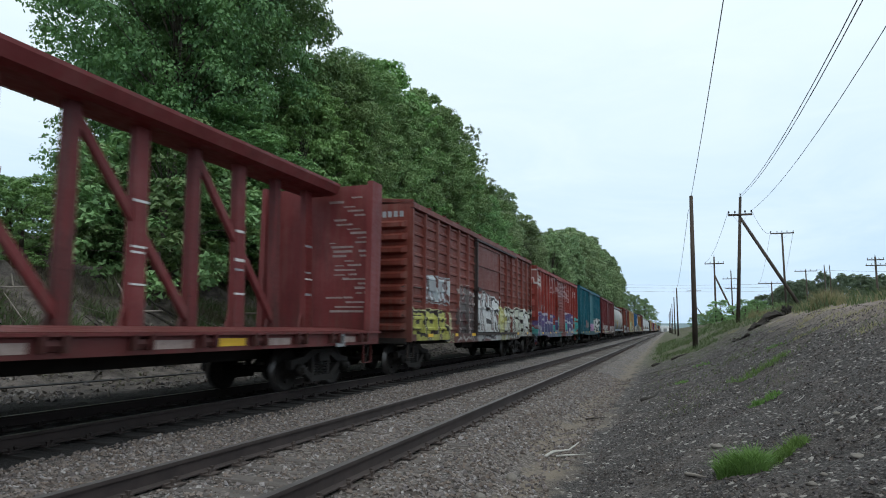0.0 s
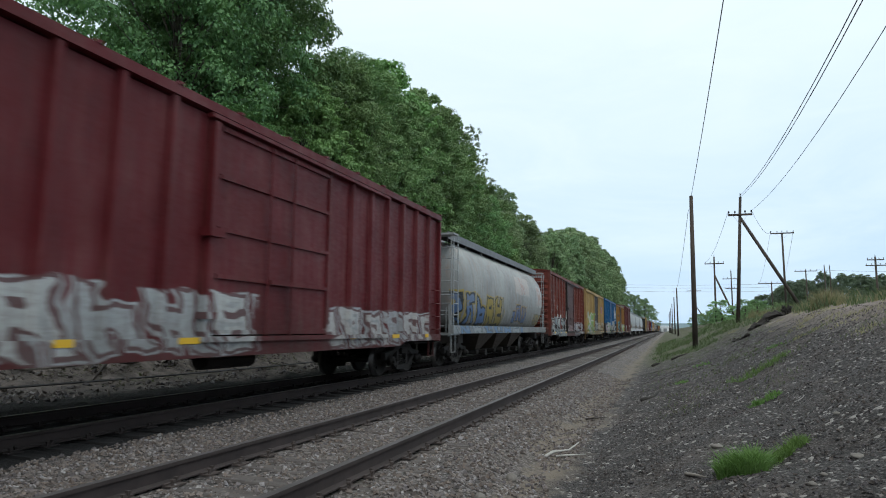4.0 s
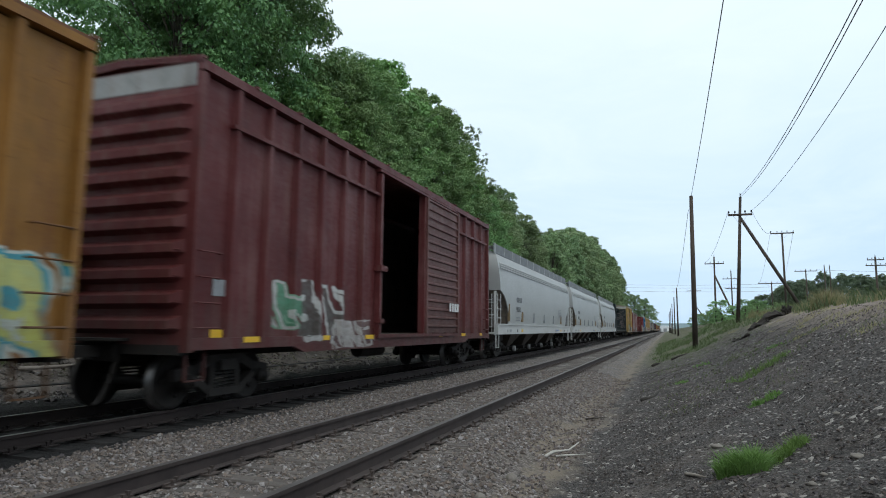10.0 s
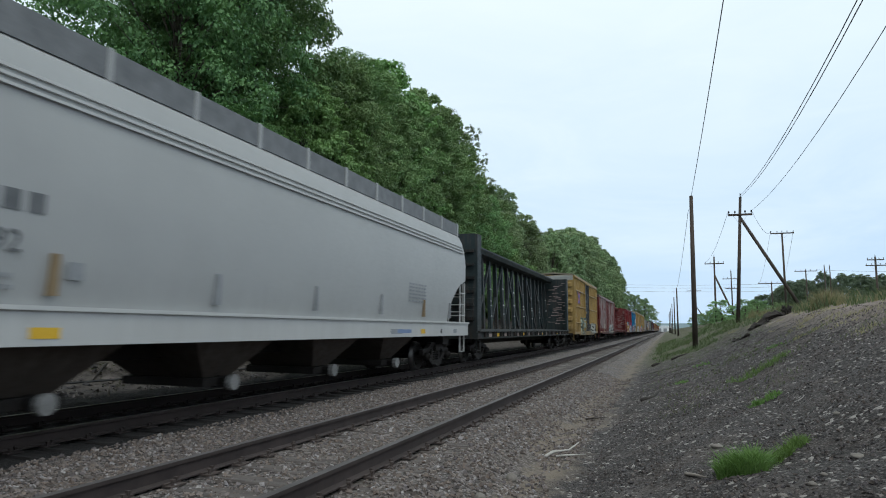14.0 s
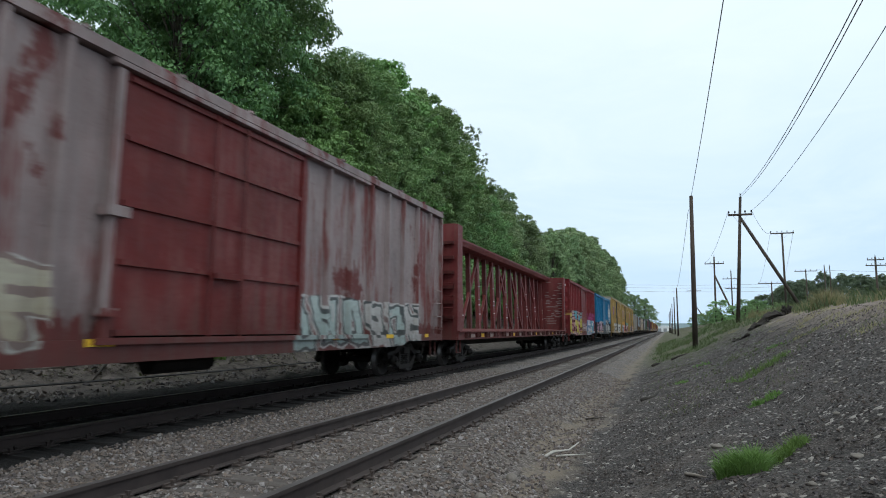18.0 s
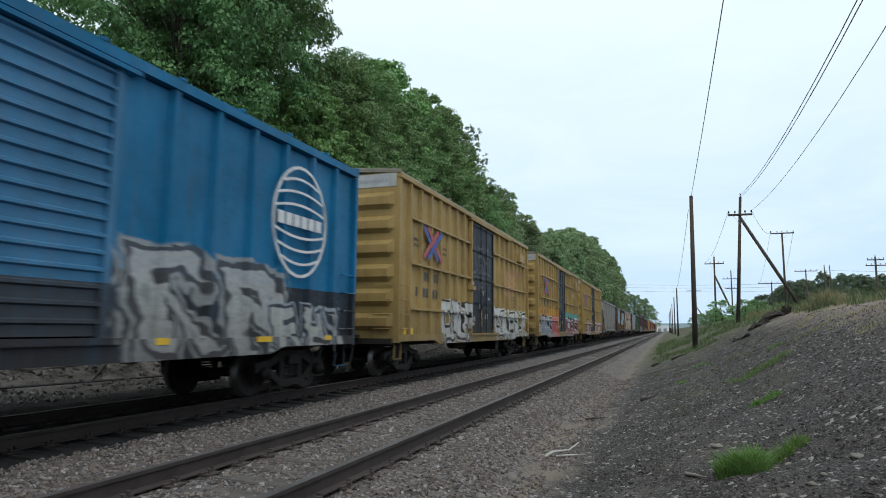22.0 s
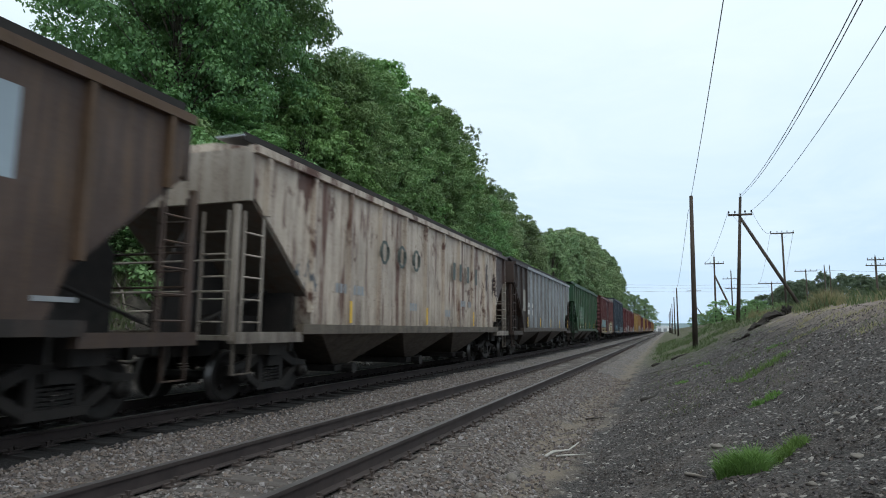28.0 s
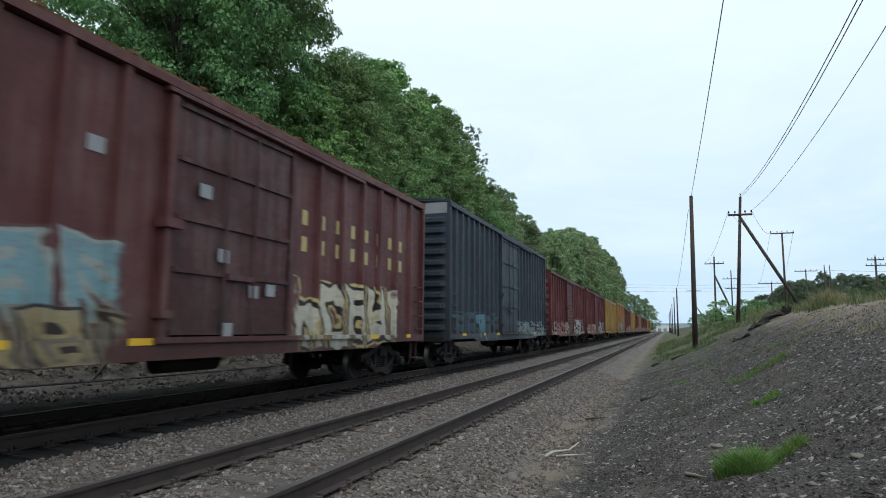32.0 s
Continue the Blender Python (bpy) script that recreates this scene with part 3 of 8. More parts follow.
def build_ties():
    meshes, oily_shaded, plates = tie_meshes(TIE), tie_meshes(OILY_SHADED_TIE), {NEAR: plate_mesh(PLATE), TRACK: plate_mesh(OILY_SHADED_RAIL)}
    rnd = random.Random(5)
    for tx, grp, lab in ((NEAR, "ties of the empty track", "weathered grey-brown wooden railway tie in ballast"), (TRACK, "ties under the train", "oily wooden railway tie in ballast, darkened for the shade under the train")):
        for k in range(120):
            y = 1.2 + k * 0.495 + rnd.uniform(-0.03, 0.03)
            t = new("railway_tie", (meshes if tx == NEAR else oily_shaded)[rnd.randrange(5)])
            t.matrix_basis = pose(tx + rnd.uniform(-0.05, 0.05), y, -0.186, 0, 0, rnd.uniform(-0.9, 0.9))
            tagged(t, lab, "railway tie", grp)
            for s in (-0.7525, 0.7525):
                part("tie_plate", plates[tx], None, t, at=pose(tx + s - t.location.x, 0, 0))
        g = Geo()
        for k in range(900):
            y = 60.8 + k * 0.495
            g.box(tx - 1.3, tx + 1.3, y - 0.11, y + 0.11, -0.3, -0.19)
        solid("far_ties", g, TIE, "wooden ties of the distant track in ballast", "railway ties", kind="stuff")


build_ties()


scatter_stones("ballast", "crushed grey-brown ballast stones between and beside the rails", BALLAST, 46000, -6.5, -1.15, 2.6, 22, 0.011, 0.028, 0.25,
               lambda x, y, r: r < (0.62 if abs(x - NEAR) < 1.3 else 1.0 if x < -1.75 else 0.95 * (noise.noise((x * 1.1, y * 0.35, 6.0)) < 0.12)) and min(abs(x - NEAR - 0.7525), abs(x - NEAR + 0.7525)) > 0.11, 1)
scatter_stones("cinder_gravel", "dark cinders and grey stones on the bank", CINDERS, 50000, -1.4, 4.4, 3.4, 24, 0.005, 0.017, 0.2, lambda x, y, r: r < 0.35 + 0.65 * (noise.noise((x * 1.3, y * 0.9, 4.0)) > -0.1) and (x > -0.9 or r < 0.12), 2)
scatter_stones("bank_rubble", "grey rubble and stones beyond the far rail", RUBBLE, 9000, -13.5, -9.5, 5, 34, 0.015, 0.055, 0.25, lambda x, y, r: r < 0.3 + 0.7 * (noise.noise((x * 0.8, y * 0.6, 2.0)) > 0), 4)


# ---- trees ----
def leaf_cloud(name, mat, tufts, leaves, size, seed, corners=3):
    """Small leaves of three or four corners on the upper shells of tufts (x, y, z, r)."""
    rnd = np.random.RandomState(seed)
    c = np.array(tufts)
    w = c[:, 3] ** 2
    idx = rnd.choice(len(c), leaves, p=w / w.sum())
    d = rnd.normal(size=(leaves, 3))
    d[:, 2] = np.where(rnd.rand(leaves) < 0.72, np.abs(d[:, 2]), d[:, 2])
    d /= np.linalg.norm(d, axis=1)[:, None]
    rad = (0.45 + 0.62 * rnd.rand(leaves) ** 0.7)[:, None] * c[idx, 3:4]
    stretch = (0.75 + 0.7 * np.random.RandomState(seed + 1).rand(len(c), 3))[idx]
    p = c[idx, :3] + d * rad * stretch * np.array([1, 1, 0.7])
    nrm = d * 0.75 + rnd.normal(size=(leaves, 3)) * 0.42 + np.array([0, 0, 0.4])
    nrm /= np.linalg.norm(nrm, axis=1)[:, None]
    u = np.cross(nrm, rnd.normal(size=(leaves, 3)))
    u /= np.linalg.norm(u, axis=1)[:, None]
    t = np.cross(nrm, u)
    s = (size * (0.6 + 0.8 * rnd.rand(leaves)))[:, None]
    pts = [p - u * s * 0.5, p + t * s * 0.4 + nrm * s * 0.08, p + u * s * 0.62, p - t * s * 0.36 + nrm * s * 0.08]
    if corners == 3:
        pts = [p - u * s * 0.55 + t * s * 0.3, p + u * s * 0.6 + t * s * 0.2, p - t * s * 0.5 + nrm * s * 0.1]
    q = np.stack(pts, axis=1).reshape(-1, 3)
    me = bpy.data.meshes.new(name)
    me.from_pydata(q.tolist(), [], np.arange(leaves * corners).reshape(-1, corners).tolist())
    me.materials.append(mat)
    return me


def make_tree(kind, height, radius, crown_base, leaves, size, mat, seed, label, boughs=70, tufts=9, tuft=0.085, corners=3, spread=0.45, bough=0.24):
    """A tapered trunk, limbs to boughs, and on each bough tufts of leaves with gaps between them."""
    rnd = random.Random(seed)
    limbs, puffs = [], []
    for k in range(boughs):
        a, h = k * 2.39996 + rnd.uniform(-0.5, 0.5), (k + rnd.random()) / boughs
        prof = math.sin(math.pi * min(0.96, max(0.06, 0.16 + 0.80 * h))) ** 0.7
        r = radius * prof * rnd.uniform(0.05, 1.0) ** spread
        z = crown_base + (height - crown_base) * h
        br = radius * bough * rnd.uniform(0.7, 1.3) * (0.6 + 0.4 * prof)
        c = Vector((r * math.cos(a), r * math.sin(a), z - br * 0.4))
        limbs.append(c)
        for _ in range(tufts):
            d = Vector((rnd.gauss(0, 1) + 0.5 * math.cos(a), rnd.gauss(0, 1) + 0.5 * math.sin(a), rnd.gauss(0.35, 0.8))).normalized()
            q = c + Vector((d.x * br, d.y * br, d.z * br * 0.75)) * rnd.uniform(0.75, 1.15)
            puffs.append((q.x, q.y, q.z, radius * tuft * rnd.uniform(0.55, 1.35)))
    tree = thing(kind, label, "tree", "trees on the bank")
    g = Geo()
    lean = (rnd.uniform(-0.4, 0.4), rnd.uniform(-0.4, 0.4))
    top = height * 0.8
    r0 = 0.018 * height + 0.05
    prev = Vector((0, 0, -0.4))
    for i in range(1, 7):
        t = i / 6
        q = Vector((lean[0] * t + rnd.uniform(-0.12, 0.12), lean[1] * t + rnd.uniform(-0.12, 0.12), top * t))
        g.rod(prev, q, r0 * (1 - 0.85 * (i - 1) / 6), 8, r0 * (1 - 0.85 * t))
        prev = q
    for e in limbs[::2]:
        zb = min(top, max(crown_base * 0.6, e.z * 0.68))
        b = Vector((lean[0] * zb / top, lean[1] * zb / top, zb))
        mid = b.lerp(e, 0.55) + Vector((0, 0, 0.12 * (e - b).length))
        g.rod(b, mid, r0 * 0.16, 5, r0 * 0.08)
        g.rod(mid, e, r0 * 0.08, 5, r0 * 0.02)
    part("trunk", g, BARK, tree, smooth=True)
    part("crown", leaf_cloud("crown", mat, puffs, leaves, size, seed, corners), None, tree)
    return tree


def place(proto, x, y, s, turn, first):
    m = pose(x, y, ground_z(x, y) - 0.1, 0, 0, turn) @ Matrix.Diagonal((s[0], s[0], s[1], 1))
    ob = proto if first else copy_thing(proto, pose(x, y, 0))
    ob.matrix_basis = m
    return ob


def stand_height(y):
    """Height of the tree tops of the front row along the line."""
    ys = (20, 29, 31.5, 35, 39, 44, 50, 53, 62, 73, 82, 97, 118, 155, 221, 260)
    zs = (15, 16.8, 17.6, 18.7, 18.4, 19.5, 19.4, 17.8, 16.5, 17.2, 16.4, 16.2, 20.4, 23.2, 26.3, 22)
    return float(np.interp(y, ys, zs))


def build_trees():
    rnd = random.Random(11)
    # kind, height, radius, base of the crown, leaves, leaf size
    protos = {
        "maple": (make_tree("maple_tree", 20, 6.2, 2.2, 150000, 0.15, LEAF_D, 3, "tall broad dark green maple on the wooded bank", 170, 13, 0.085, 4), 20),
        "ash": (make_tree("ash_tree", 17, 4.6, 2.0, 56000, 0.15, LEAF_A, 8, "mid-green leafy tree on the wooded bank", 95, 12, 0.085, 4), 17),
        "locust": (make_tree("locust_tree", 12, 3.4, 1.2, 44000, 0.15, LEAF_B, 15, "light green leafy tree on the wooded bank", 80, 11, 0.09, 4), 12),
        "thin": (make_tree("thin_tree", 17, 2.6, 3.5, 9000, 0.14, LEAF_C, 23, "thin grey-green tree with sparse leaves", 60, 7, 0.07, 3, 0.6, 0.3), 17),
        "birch": (make_tree("birch_tree", 15, 3.8, 0.9, 44000, 0.15, LEAF_A, 31, "dense young green tree on the wooded bank", 90, 11, 0.085, 4), 15),
        "elm": (make_tree("elm_tree", 17, 4.6, 1.6, 26000, 0.23, LEAF_E, 44, "leafy tree in the row along the line, greyed for haze", 80, 9, 0.095), 17),
        "poplar": (make_tree("poplar_tree", 16, 4.0, 1.2, 24000, 0.23, LEAF_F, 52, "pale green tree in the row along the line", 75, 9, 0.095), 16),
        "oak": (make_tree("oak_tree", 14, 5.0, 0.6, 22000, 0.28, LEAF_G, 71, "dark green tree beyond the bank, greyed for haze", 80, 9, 0.1), 14),
        "shrub": (make_tree("shrub", 5, 2.2, 0.2, 9000, 0.12, LEAF_A, 61, "dense green shrub under the trees", 30, 8, 0.11), 5),
        "hazel": (make_tree("hazel_shrub", 5, 2.0, 0.3, 8000, 0.12, LEAF_B, 66, "light green shrub under the trees", 26, 8, 0.11), 5),
    }
    used = set()

    def put_tree(k, x, y, top, wide=None):
        h = protos[k][1]
        sz = (top - ground_z(x, y)) / h
        sx = wide if wide else sz * rnd.uniform(0.72, 0.95)
        place(protos[k][0], x, y, (sx, sz), rnd.uniform(0, 360), k not in used)
        used.add(k)

    # the big ones and their neighbours, then the row along the line
    put_tree("maple", -19.4, 20.2, 26.0, 0.82)
    put_tree("maple", -20.6, 24.6, 28.0, 0.86)
    put_tree("maple", -24.5, 28.0, 24.0, 0.7)
    put_tree("birch", -17.2, 17.9, 9.0, 0.7)
    put_tree("birch", -16.4, 20.4, 10.2, 0.85)
    put_tree("birch", -17.6, 15.6, 7.4, 0.5)
    put_tree("locust", -15.6, 24.3, 12.6, 0.72)
    put_tree("locust", -15.9, 27.2, 12.4, 0.8)
    y = 28.5
    k = 0
    kinds = ("ash", "birch", "ash", "locust", "birch", "ash", "birch", "locust")
    while y < 62:
        x = -17.6 + (1.5, -1.4, 0.4, -2.2)[k % 4]
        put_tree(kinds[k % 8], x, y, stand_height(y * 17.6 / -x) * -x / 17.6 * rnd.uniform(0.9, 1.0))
        y += rnd.uniform(1.5, 2.3)
        k += 1
    put_tree("thin", -17.0, 55.0, 20.3, 0.9)
    while y < 238:
        x = -18.2 + rnd.uniform(-2.2, 2.2)
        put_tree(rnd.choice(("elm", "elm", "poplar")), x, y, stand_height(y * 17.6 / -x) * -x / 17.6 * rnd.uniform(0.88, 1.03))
        y += rnd.uniform(2.2, 3.8)
    for k in range(24):
        put_tree(rnd.choice(("elm", "poplar")), rnd.uniform(-30, -24), 30 + k * (4 if k < 12 else 9) - (40 if k >= 12 else 0), 19 + rnd.uniform(-3, 3))
    for x, y, top in ((-30, 420, 24), (-24, 430, 25), (-19, 425, 24), (-14, 440, 22), (-36, 415, 22), (-28, 380, 19), (-11, 450, 18)):
        put_tree("elm", x, y, top, 1.5)
    # low growth under the trees
    for k in range(96):
        y = 9.5 + k * 0.63 + rnd.uniform(-0.5, 0.5)
        x = rnd.uniform(-19.0, -14.6) - (1.2 if y < 15 else 0)
        s = rnd.uniform(0.42, 0.66) if y < 15 + (-16 - x) * 0.8 else rnd.uniform(0.75, 1.3)
        b = rnd.choice(("shrub", "shrub", "hazel"))
        place(protos[b][0], x, y, (s * 1.15, s), rnd.uniform(0, 360), b not in used)
        used.add(b)
    # beyond the right-hand bank
    for k in range(26):
        x = 19 + k * 1.5
        put_tree("oak", x, 158 + rnd.uniform(-6, 25), float(np.interp(x, (19, 24, 33, 38, 46, 60), (6.5, 10.5, 14.6, 14.2, 12.6, 12.0))) + rnd.uniform(-0.8, 0.8), rnd.uniform(0.6, 0.9))
    for k in range(16):
        s = rnd.uniform(0.3, 0.5)
        place(protos["shrub"][0], rnd.uniform(4.0, 11), rnd.uniform(60, 115), (s * 1.5, s), rnd.uniform(0, 360), False)


build_trees()


# ---- grass ----
def blades(name, label, mat, spots, count, h0, h1, seed, spread=0.35, lean=0.35, width=0.006):
    """Grass blades round spots (x, y, radius)."""
    rnd = random.Random(seed)
    g = Geo()
    for k in range(count):
        sx, sy, sr = rnd.choice(spots)
        a, r = rnd.uniform(0, math.tau), sr * rnd.random() ** 0.6
        x, y = sx + r * math.cos(a), sy + r * math.sin(a)
        h = rnd.uniform(h0, h1) * (1.1 - 0.5 * r / max(sr, 0.01))
        b = Vector((x, y, ground_z(x, y) + rough(x, y) - 0.01))
        d = Vector((rnd.gauss(0, lean), rnd.gauss(0, lean), 1)).normalized() * h
        w = Vector((rnd.gauss(0, 1), rnd.gauss(0, 1), 0)).normalized() * width * rnd.uniform(0.7, 1.6)
        mid = b + d * 0.55
        tip = b + d + Vector((d.x, d.y, -0.15 * h)) * 0.6
        k0 = len(g.v)
        g.v.extend(tuple(q) for q in (b - w, b + w, mid + w * 0.7, mid - w * 0.7, tip))
        g.f.extend([(k0, k0 + 1, k0 + 2, k0 + 3), (k0 + 3, k0 + 2, k0 + 4)])
        g.m.extend([0, 0])
    me = bpy.data.meshes.new(name)
    me.from_pydata(g.v, [], g.f)
    me.materials.append(mat)
    tagged(new(name, me), label, "grass", kind="stuff")


def build_grass():
    r = random.Random(77)
    blades("bright_grass_tuft", "bright green grass tuft on the dark cinder bank", GRASS, [(0.46, 5.98, 0.1), (0.53, 6.0, 0.14), (0.62, 5.92, 0.13), (0.66, 6.1, 0.12)], 3000, 0.10, 0.29, 1, width=0.0045)
    blades("bright_grass_tuft", "small bright green grass tuft on the cinder bank", GRASS, [(0.84, 6.3, 0.08), (0.95, 6.42, 0.08), (1.08, 6.55, 0.09)], 800, 0.05, 0.17, 2, width=0.0045)
    blades("grass_strip", "thin strip of green grass on the cinder bank", GRASS, [(1.2 + 0.1 * i, 13.3 + 0.1 * i, 0.17) for i in range(11)], 520, 0.04, 0.2, 3, width=0.005)
    blades("small_weeds", "small sparse green weeds on the cinder bank", GRASS, [(1.14, 9.8, 0.1), (1.36, 9.9, 0.12), (0.3, 16.5, 0.15), (0.02, 4.6, 0.08), (2.4, 17, 0.2), (1.0, 21, 0.3)], 900, 0.05, 0.15, 4)
    top = [(r.uniform(5.0, 9.0), r.uniform(13, 45), 0.5) for _ in range(100)]
    blades("tall_dry_grass", "tall straw-coloured dry grass along the top of the bank", DRYGRASS, top, 9000, 0.25, 0.7, 5, lean=0.25, width=0.008)
    blades("tall_green_grass", "tall green grass and weeds along the top of the bank", ROUGHGRASS, [(r.uniform(4.9, 10.0), r.uniform(14, 48), 0.5) for _ in range(110)], 8000, 0.25, 0.85, 6, lean=0.25, width=0.01)
    blades("bank_grass", "rough green grass on the far part of the bank", ROUGHGRASS, [(r.uniform(-0.6, 4.6), r.uniform(31, 75), 0.6) for _ in range(120)], 7000, 0.12, 0.42, 7, width=0.014)
    blades("dry_bank_grass", "pale dry grass tufts on the upper bank", DRYGRASS, [(r.uniform(2.9, 4.8), r.uniform(11, 40), 0.3) for _ in range(46)], 2400, 0.04, 0.18, 8, width=0.005)
    blades("dry_grass_tuft", "tall straw-coloured dry grass tuft at the top of the bank", DRYGRASS, [(5.0 + 0.2 * i, 24.5 + 0.3 * i, 0.35) for i in range(5)], 2200, 0.3, 0.95, 12, lean=0.25, width=0.008)
    blades("undergrowth", "green undergrowth on the wooded bank", ROUGHGRASS, [(r.uniform(-15.5, -12.2), r.uniform(8, 48), 0.4) for _ in range(90)], 9000, 0.2, 0.7, 9, width=0.016)
    blades("bank_weeds", "thin scattered olive weeds across the cinder bank", ROUGHGRASS, [(r.uniform(-0.4, 3.6), r.uniform(11, 31), 0.5) for _ in range(90)], 3400, 0.03, 0.13, 15, width=0.006)
    blades("dry_brush", "tangled brown dry brush and dead twigs on the wooded bank", TWIG, [(r.uniform(-16.0, -12.0), r.uniform(7, 24), 0.45) for _ in range(110)], 11000, 0.15, 0.75, 13, lean=0.7, width=0.007)
    blades("leaf_litter", "brown dead leaves lying on the wooded bank", TWIG, [(r.uniform(-15.0, -10.3), r.uniform(6, 30), 0.7) for _ in range(160)], 12000, 0.04, 0.12, 14, lean=2.5, width=0.025)
    blades("weed_clump", "green weed clump beside the far rail", GRASS, [(-12.2, 9.4, 0.28), (-11.6, 14.2, 0.2)], 500, 0.15, 0.45, 10, width=0.012)


build_grass()


# ---- poles and wires ----
def wire(name, p, q, sag, r=0.012, label="thin dark overhead wire"):
    g = Geo()
    p, q = Vector(p), Vector(q)
    pts = [p.lerp(q, i / 18) - Vector((0, 0, sag * 4 * (i / 18) * (1 - i / 18))) for i in range(19)]
    u = (q - p).cross((0, 0, 1)).normalized() * r
    for c in pts:
        g.v.extend(tuple(c + o) for o in (u, Vector((0, 0, r)), -u, Vector((0, 0, -r))))
    for j in range(18):
        g.f.extend((j * 4 + i, j * 4 + (i + 1) % 4, j * 4 + 4 + (i + 1) % 4, j * 4 + 4 + i) for i in range(4))
    g.f += [(0, 1, 2, 3), (75, 74, 73, 72)]
    g.m = [0] * len(g.f)
    solid(name, g, WIRE, label, "wire", "overhead wires")


def pole(x, y, top, r=0.15, lean=0.0, arms=(), brace=None, label="weathered brown wooden utility pole", extras=True):
    z0 = ground_z(x, y) - 0.3
    p = thing("utility_pole", label, "utility pole", "utility poles", at=pose(x, y, 0))
    g = Geo().rod((0, 0, z0), (lean, 0, top), r, 10, r * 0.65)
    part("shaft", g, POLEWOOD, p, smooth=True)
    for z, half, off in arms:
        t = (z - z0) / (top - z0)
        part("crossarm", Geo().box(lean * t - half + off, lean * t + half + off, -0.16, -0.05, z - 0.06, z + 0.06), POLEWOOD, p)
        for s in (-1, -0.45, 0.45, 1):
            g = Geo().rod((lean * t + off + s * half * 0.93, -0.1, z + 0.06), (lean * t + off + s * half * 0.93, -0.1, z + 0.16), 0.02, 6)
            g.rod((lean * t + off + s * half * 0.93, -0.1, z + 0.14), (lean * t + off + s * half * 0.93, -0.1, z + 0.27), 0.055, 8, 0.035)
            part("insulator", g, BLACK, p)
        for s in (-1, 1):
            part("arm_brace", Geo().beam((lean * t + off + s * half * 0.6, -0.12, z - 0.05), (lean * t, -0.12, z - 0.65), 0.03, 0.012), GALV, p)
    if brace:
        zb, fx, fy, fz = brace
        part("push_brace", Geo().rod((lean * (zb - z0) / (top - z0), 0, zb), (fx, fy, fz), r * 0.75, 9, r * 0.9), POLEWOOD, p, smooth=True)
    if extras:
        part("pole_top_pin", Geo().rod((lean, 0, top), (lean, 0, top + 0.25), 0.03, 6), BLACK, p)
    return p


def build_poles():
    pole(1.36, 35.0, 8.35, 0.145, 0.10, extras=False, label="plain brown wooden pole on the bank beside the track")
    pole(4.2, 43.0, 9.7, 0.125, 0.5, arms=((8.55, 0.7, 0.0),), brace=(8.4, 4.0, 0.3, 1.9), label="dark wooden utility pole with a crossarm and a slanting push brace")
    pole(1.55, 97.0, 7.4, 0.13, extras=False, label="plain dark wooden pole in the distance")
    pole(5.9, 86, 10.6, 0.14, 0.1, arms=((9.7, 1.15, 0),), brace=(8.2, 2.6, 0, 2.0), label="wooden utility pole with a crossarm and push brace in the distance")
    pole(11.0, 120, 11.7, 0.14, 0, arms=((10.3, 1.4, 0), (8.6, 1.0, 0)))
    pole(12.1, 75, 11.8, 0.13, 0, arms=((11.75, 1.15, 0),), label="grey wooden utility pole with one crossarm at its top")
    pole(22.6, 120, 11.6, 0.14, 0, arms=((11.4, 1.7, 0),))
    pole(17.3, 120, 9.6, 0.14, 0, arms=((9.4, 2.1, 0),))
    pole(24.6, 90, 10.5, 0.16, 0, arms=((9.4, 1.1, 0), (10.1, 0.9, 0)), label="wooden utility pole with transformers in the distance")
    pole(27.5, 130, 13.2, 0.12, 0, arms=())
    pole(28.8, 132, 13.3, 0.12, 0, arms=())
    pole(6.0, 150, 10.5, 0.14, 0, arms=((10.0, 1.5, 0),), brace=(7.0, 3.0, 0, 2.5))
    for k in range(5):
        pole(1.5 - 0.12 * k, 128 + k * 34, 7.6, 0.13, extras=False, label="plain dark wooden pole in the distance")
    # wires along the line of poles and across
    wire("overhead_wire", (1.46, 35.0, 8.3), (1.28, -16.0, 9.4), 0.5)
    wire("overhead_wire", (1.30, 35.0, 7.6), (1.55, 97.0, 7.2), 0.5, 0.012)
    wire("overhead_wire", (4.72, 43.0, 9.85), (3.6, -10.0, 10.25), 1.7, 0.014)
    wire("overhead_wire", (4.75, 43.0, 9.75), (3.6, -10.0, 10.0), 1.7, 0.014)
    wire("overhead_wire", (5.3, 42.9, 8.8), (4.6, -8.0, 10.75), 1.7, 0.012)
    wire("overhead_wire", (5.3, 42.9, 8.8), (11.0, 75, 11.9), 0.6, 0.012)
    wire("overhead_wire", (3.95, 42.9, 8.8), (4.9, 86, 9.9), 0.7, 0.012)
    wire("overhead_wire", (13.2, 75, 12.0), (19, 120, 9.6), 0.6, 0.014)
    wire("overhead_wire", (11.0, 75, 12.0), (15.5, 120, 9.6), 0.6, 0.014)
    wire("overhead_wire", (24.2, 120, 11.6), (60, 125, 12.5), 0.8, 0.016)
    for z in (13.0, 12.2, 11.2):
        wire("overhead_wire", (-28, 190, z + 2.2), (25, 175, z), 0.5, 0.022)


build_poles()


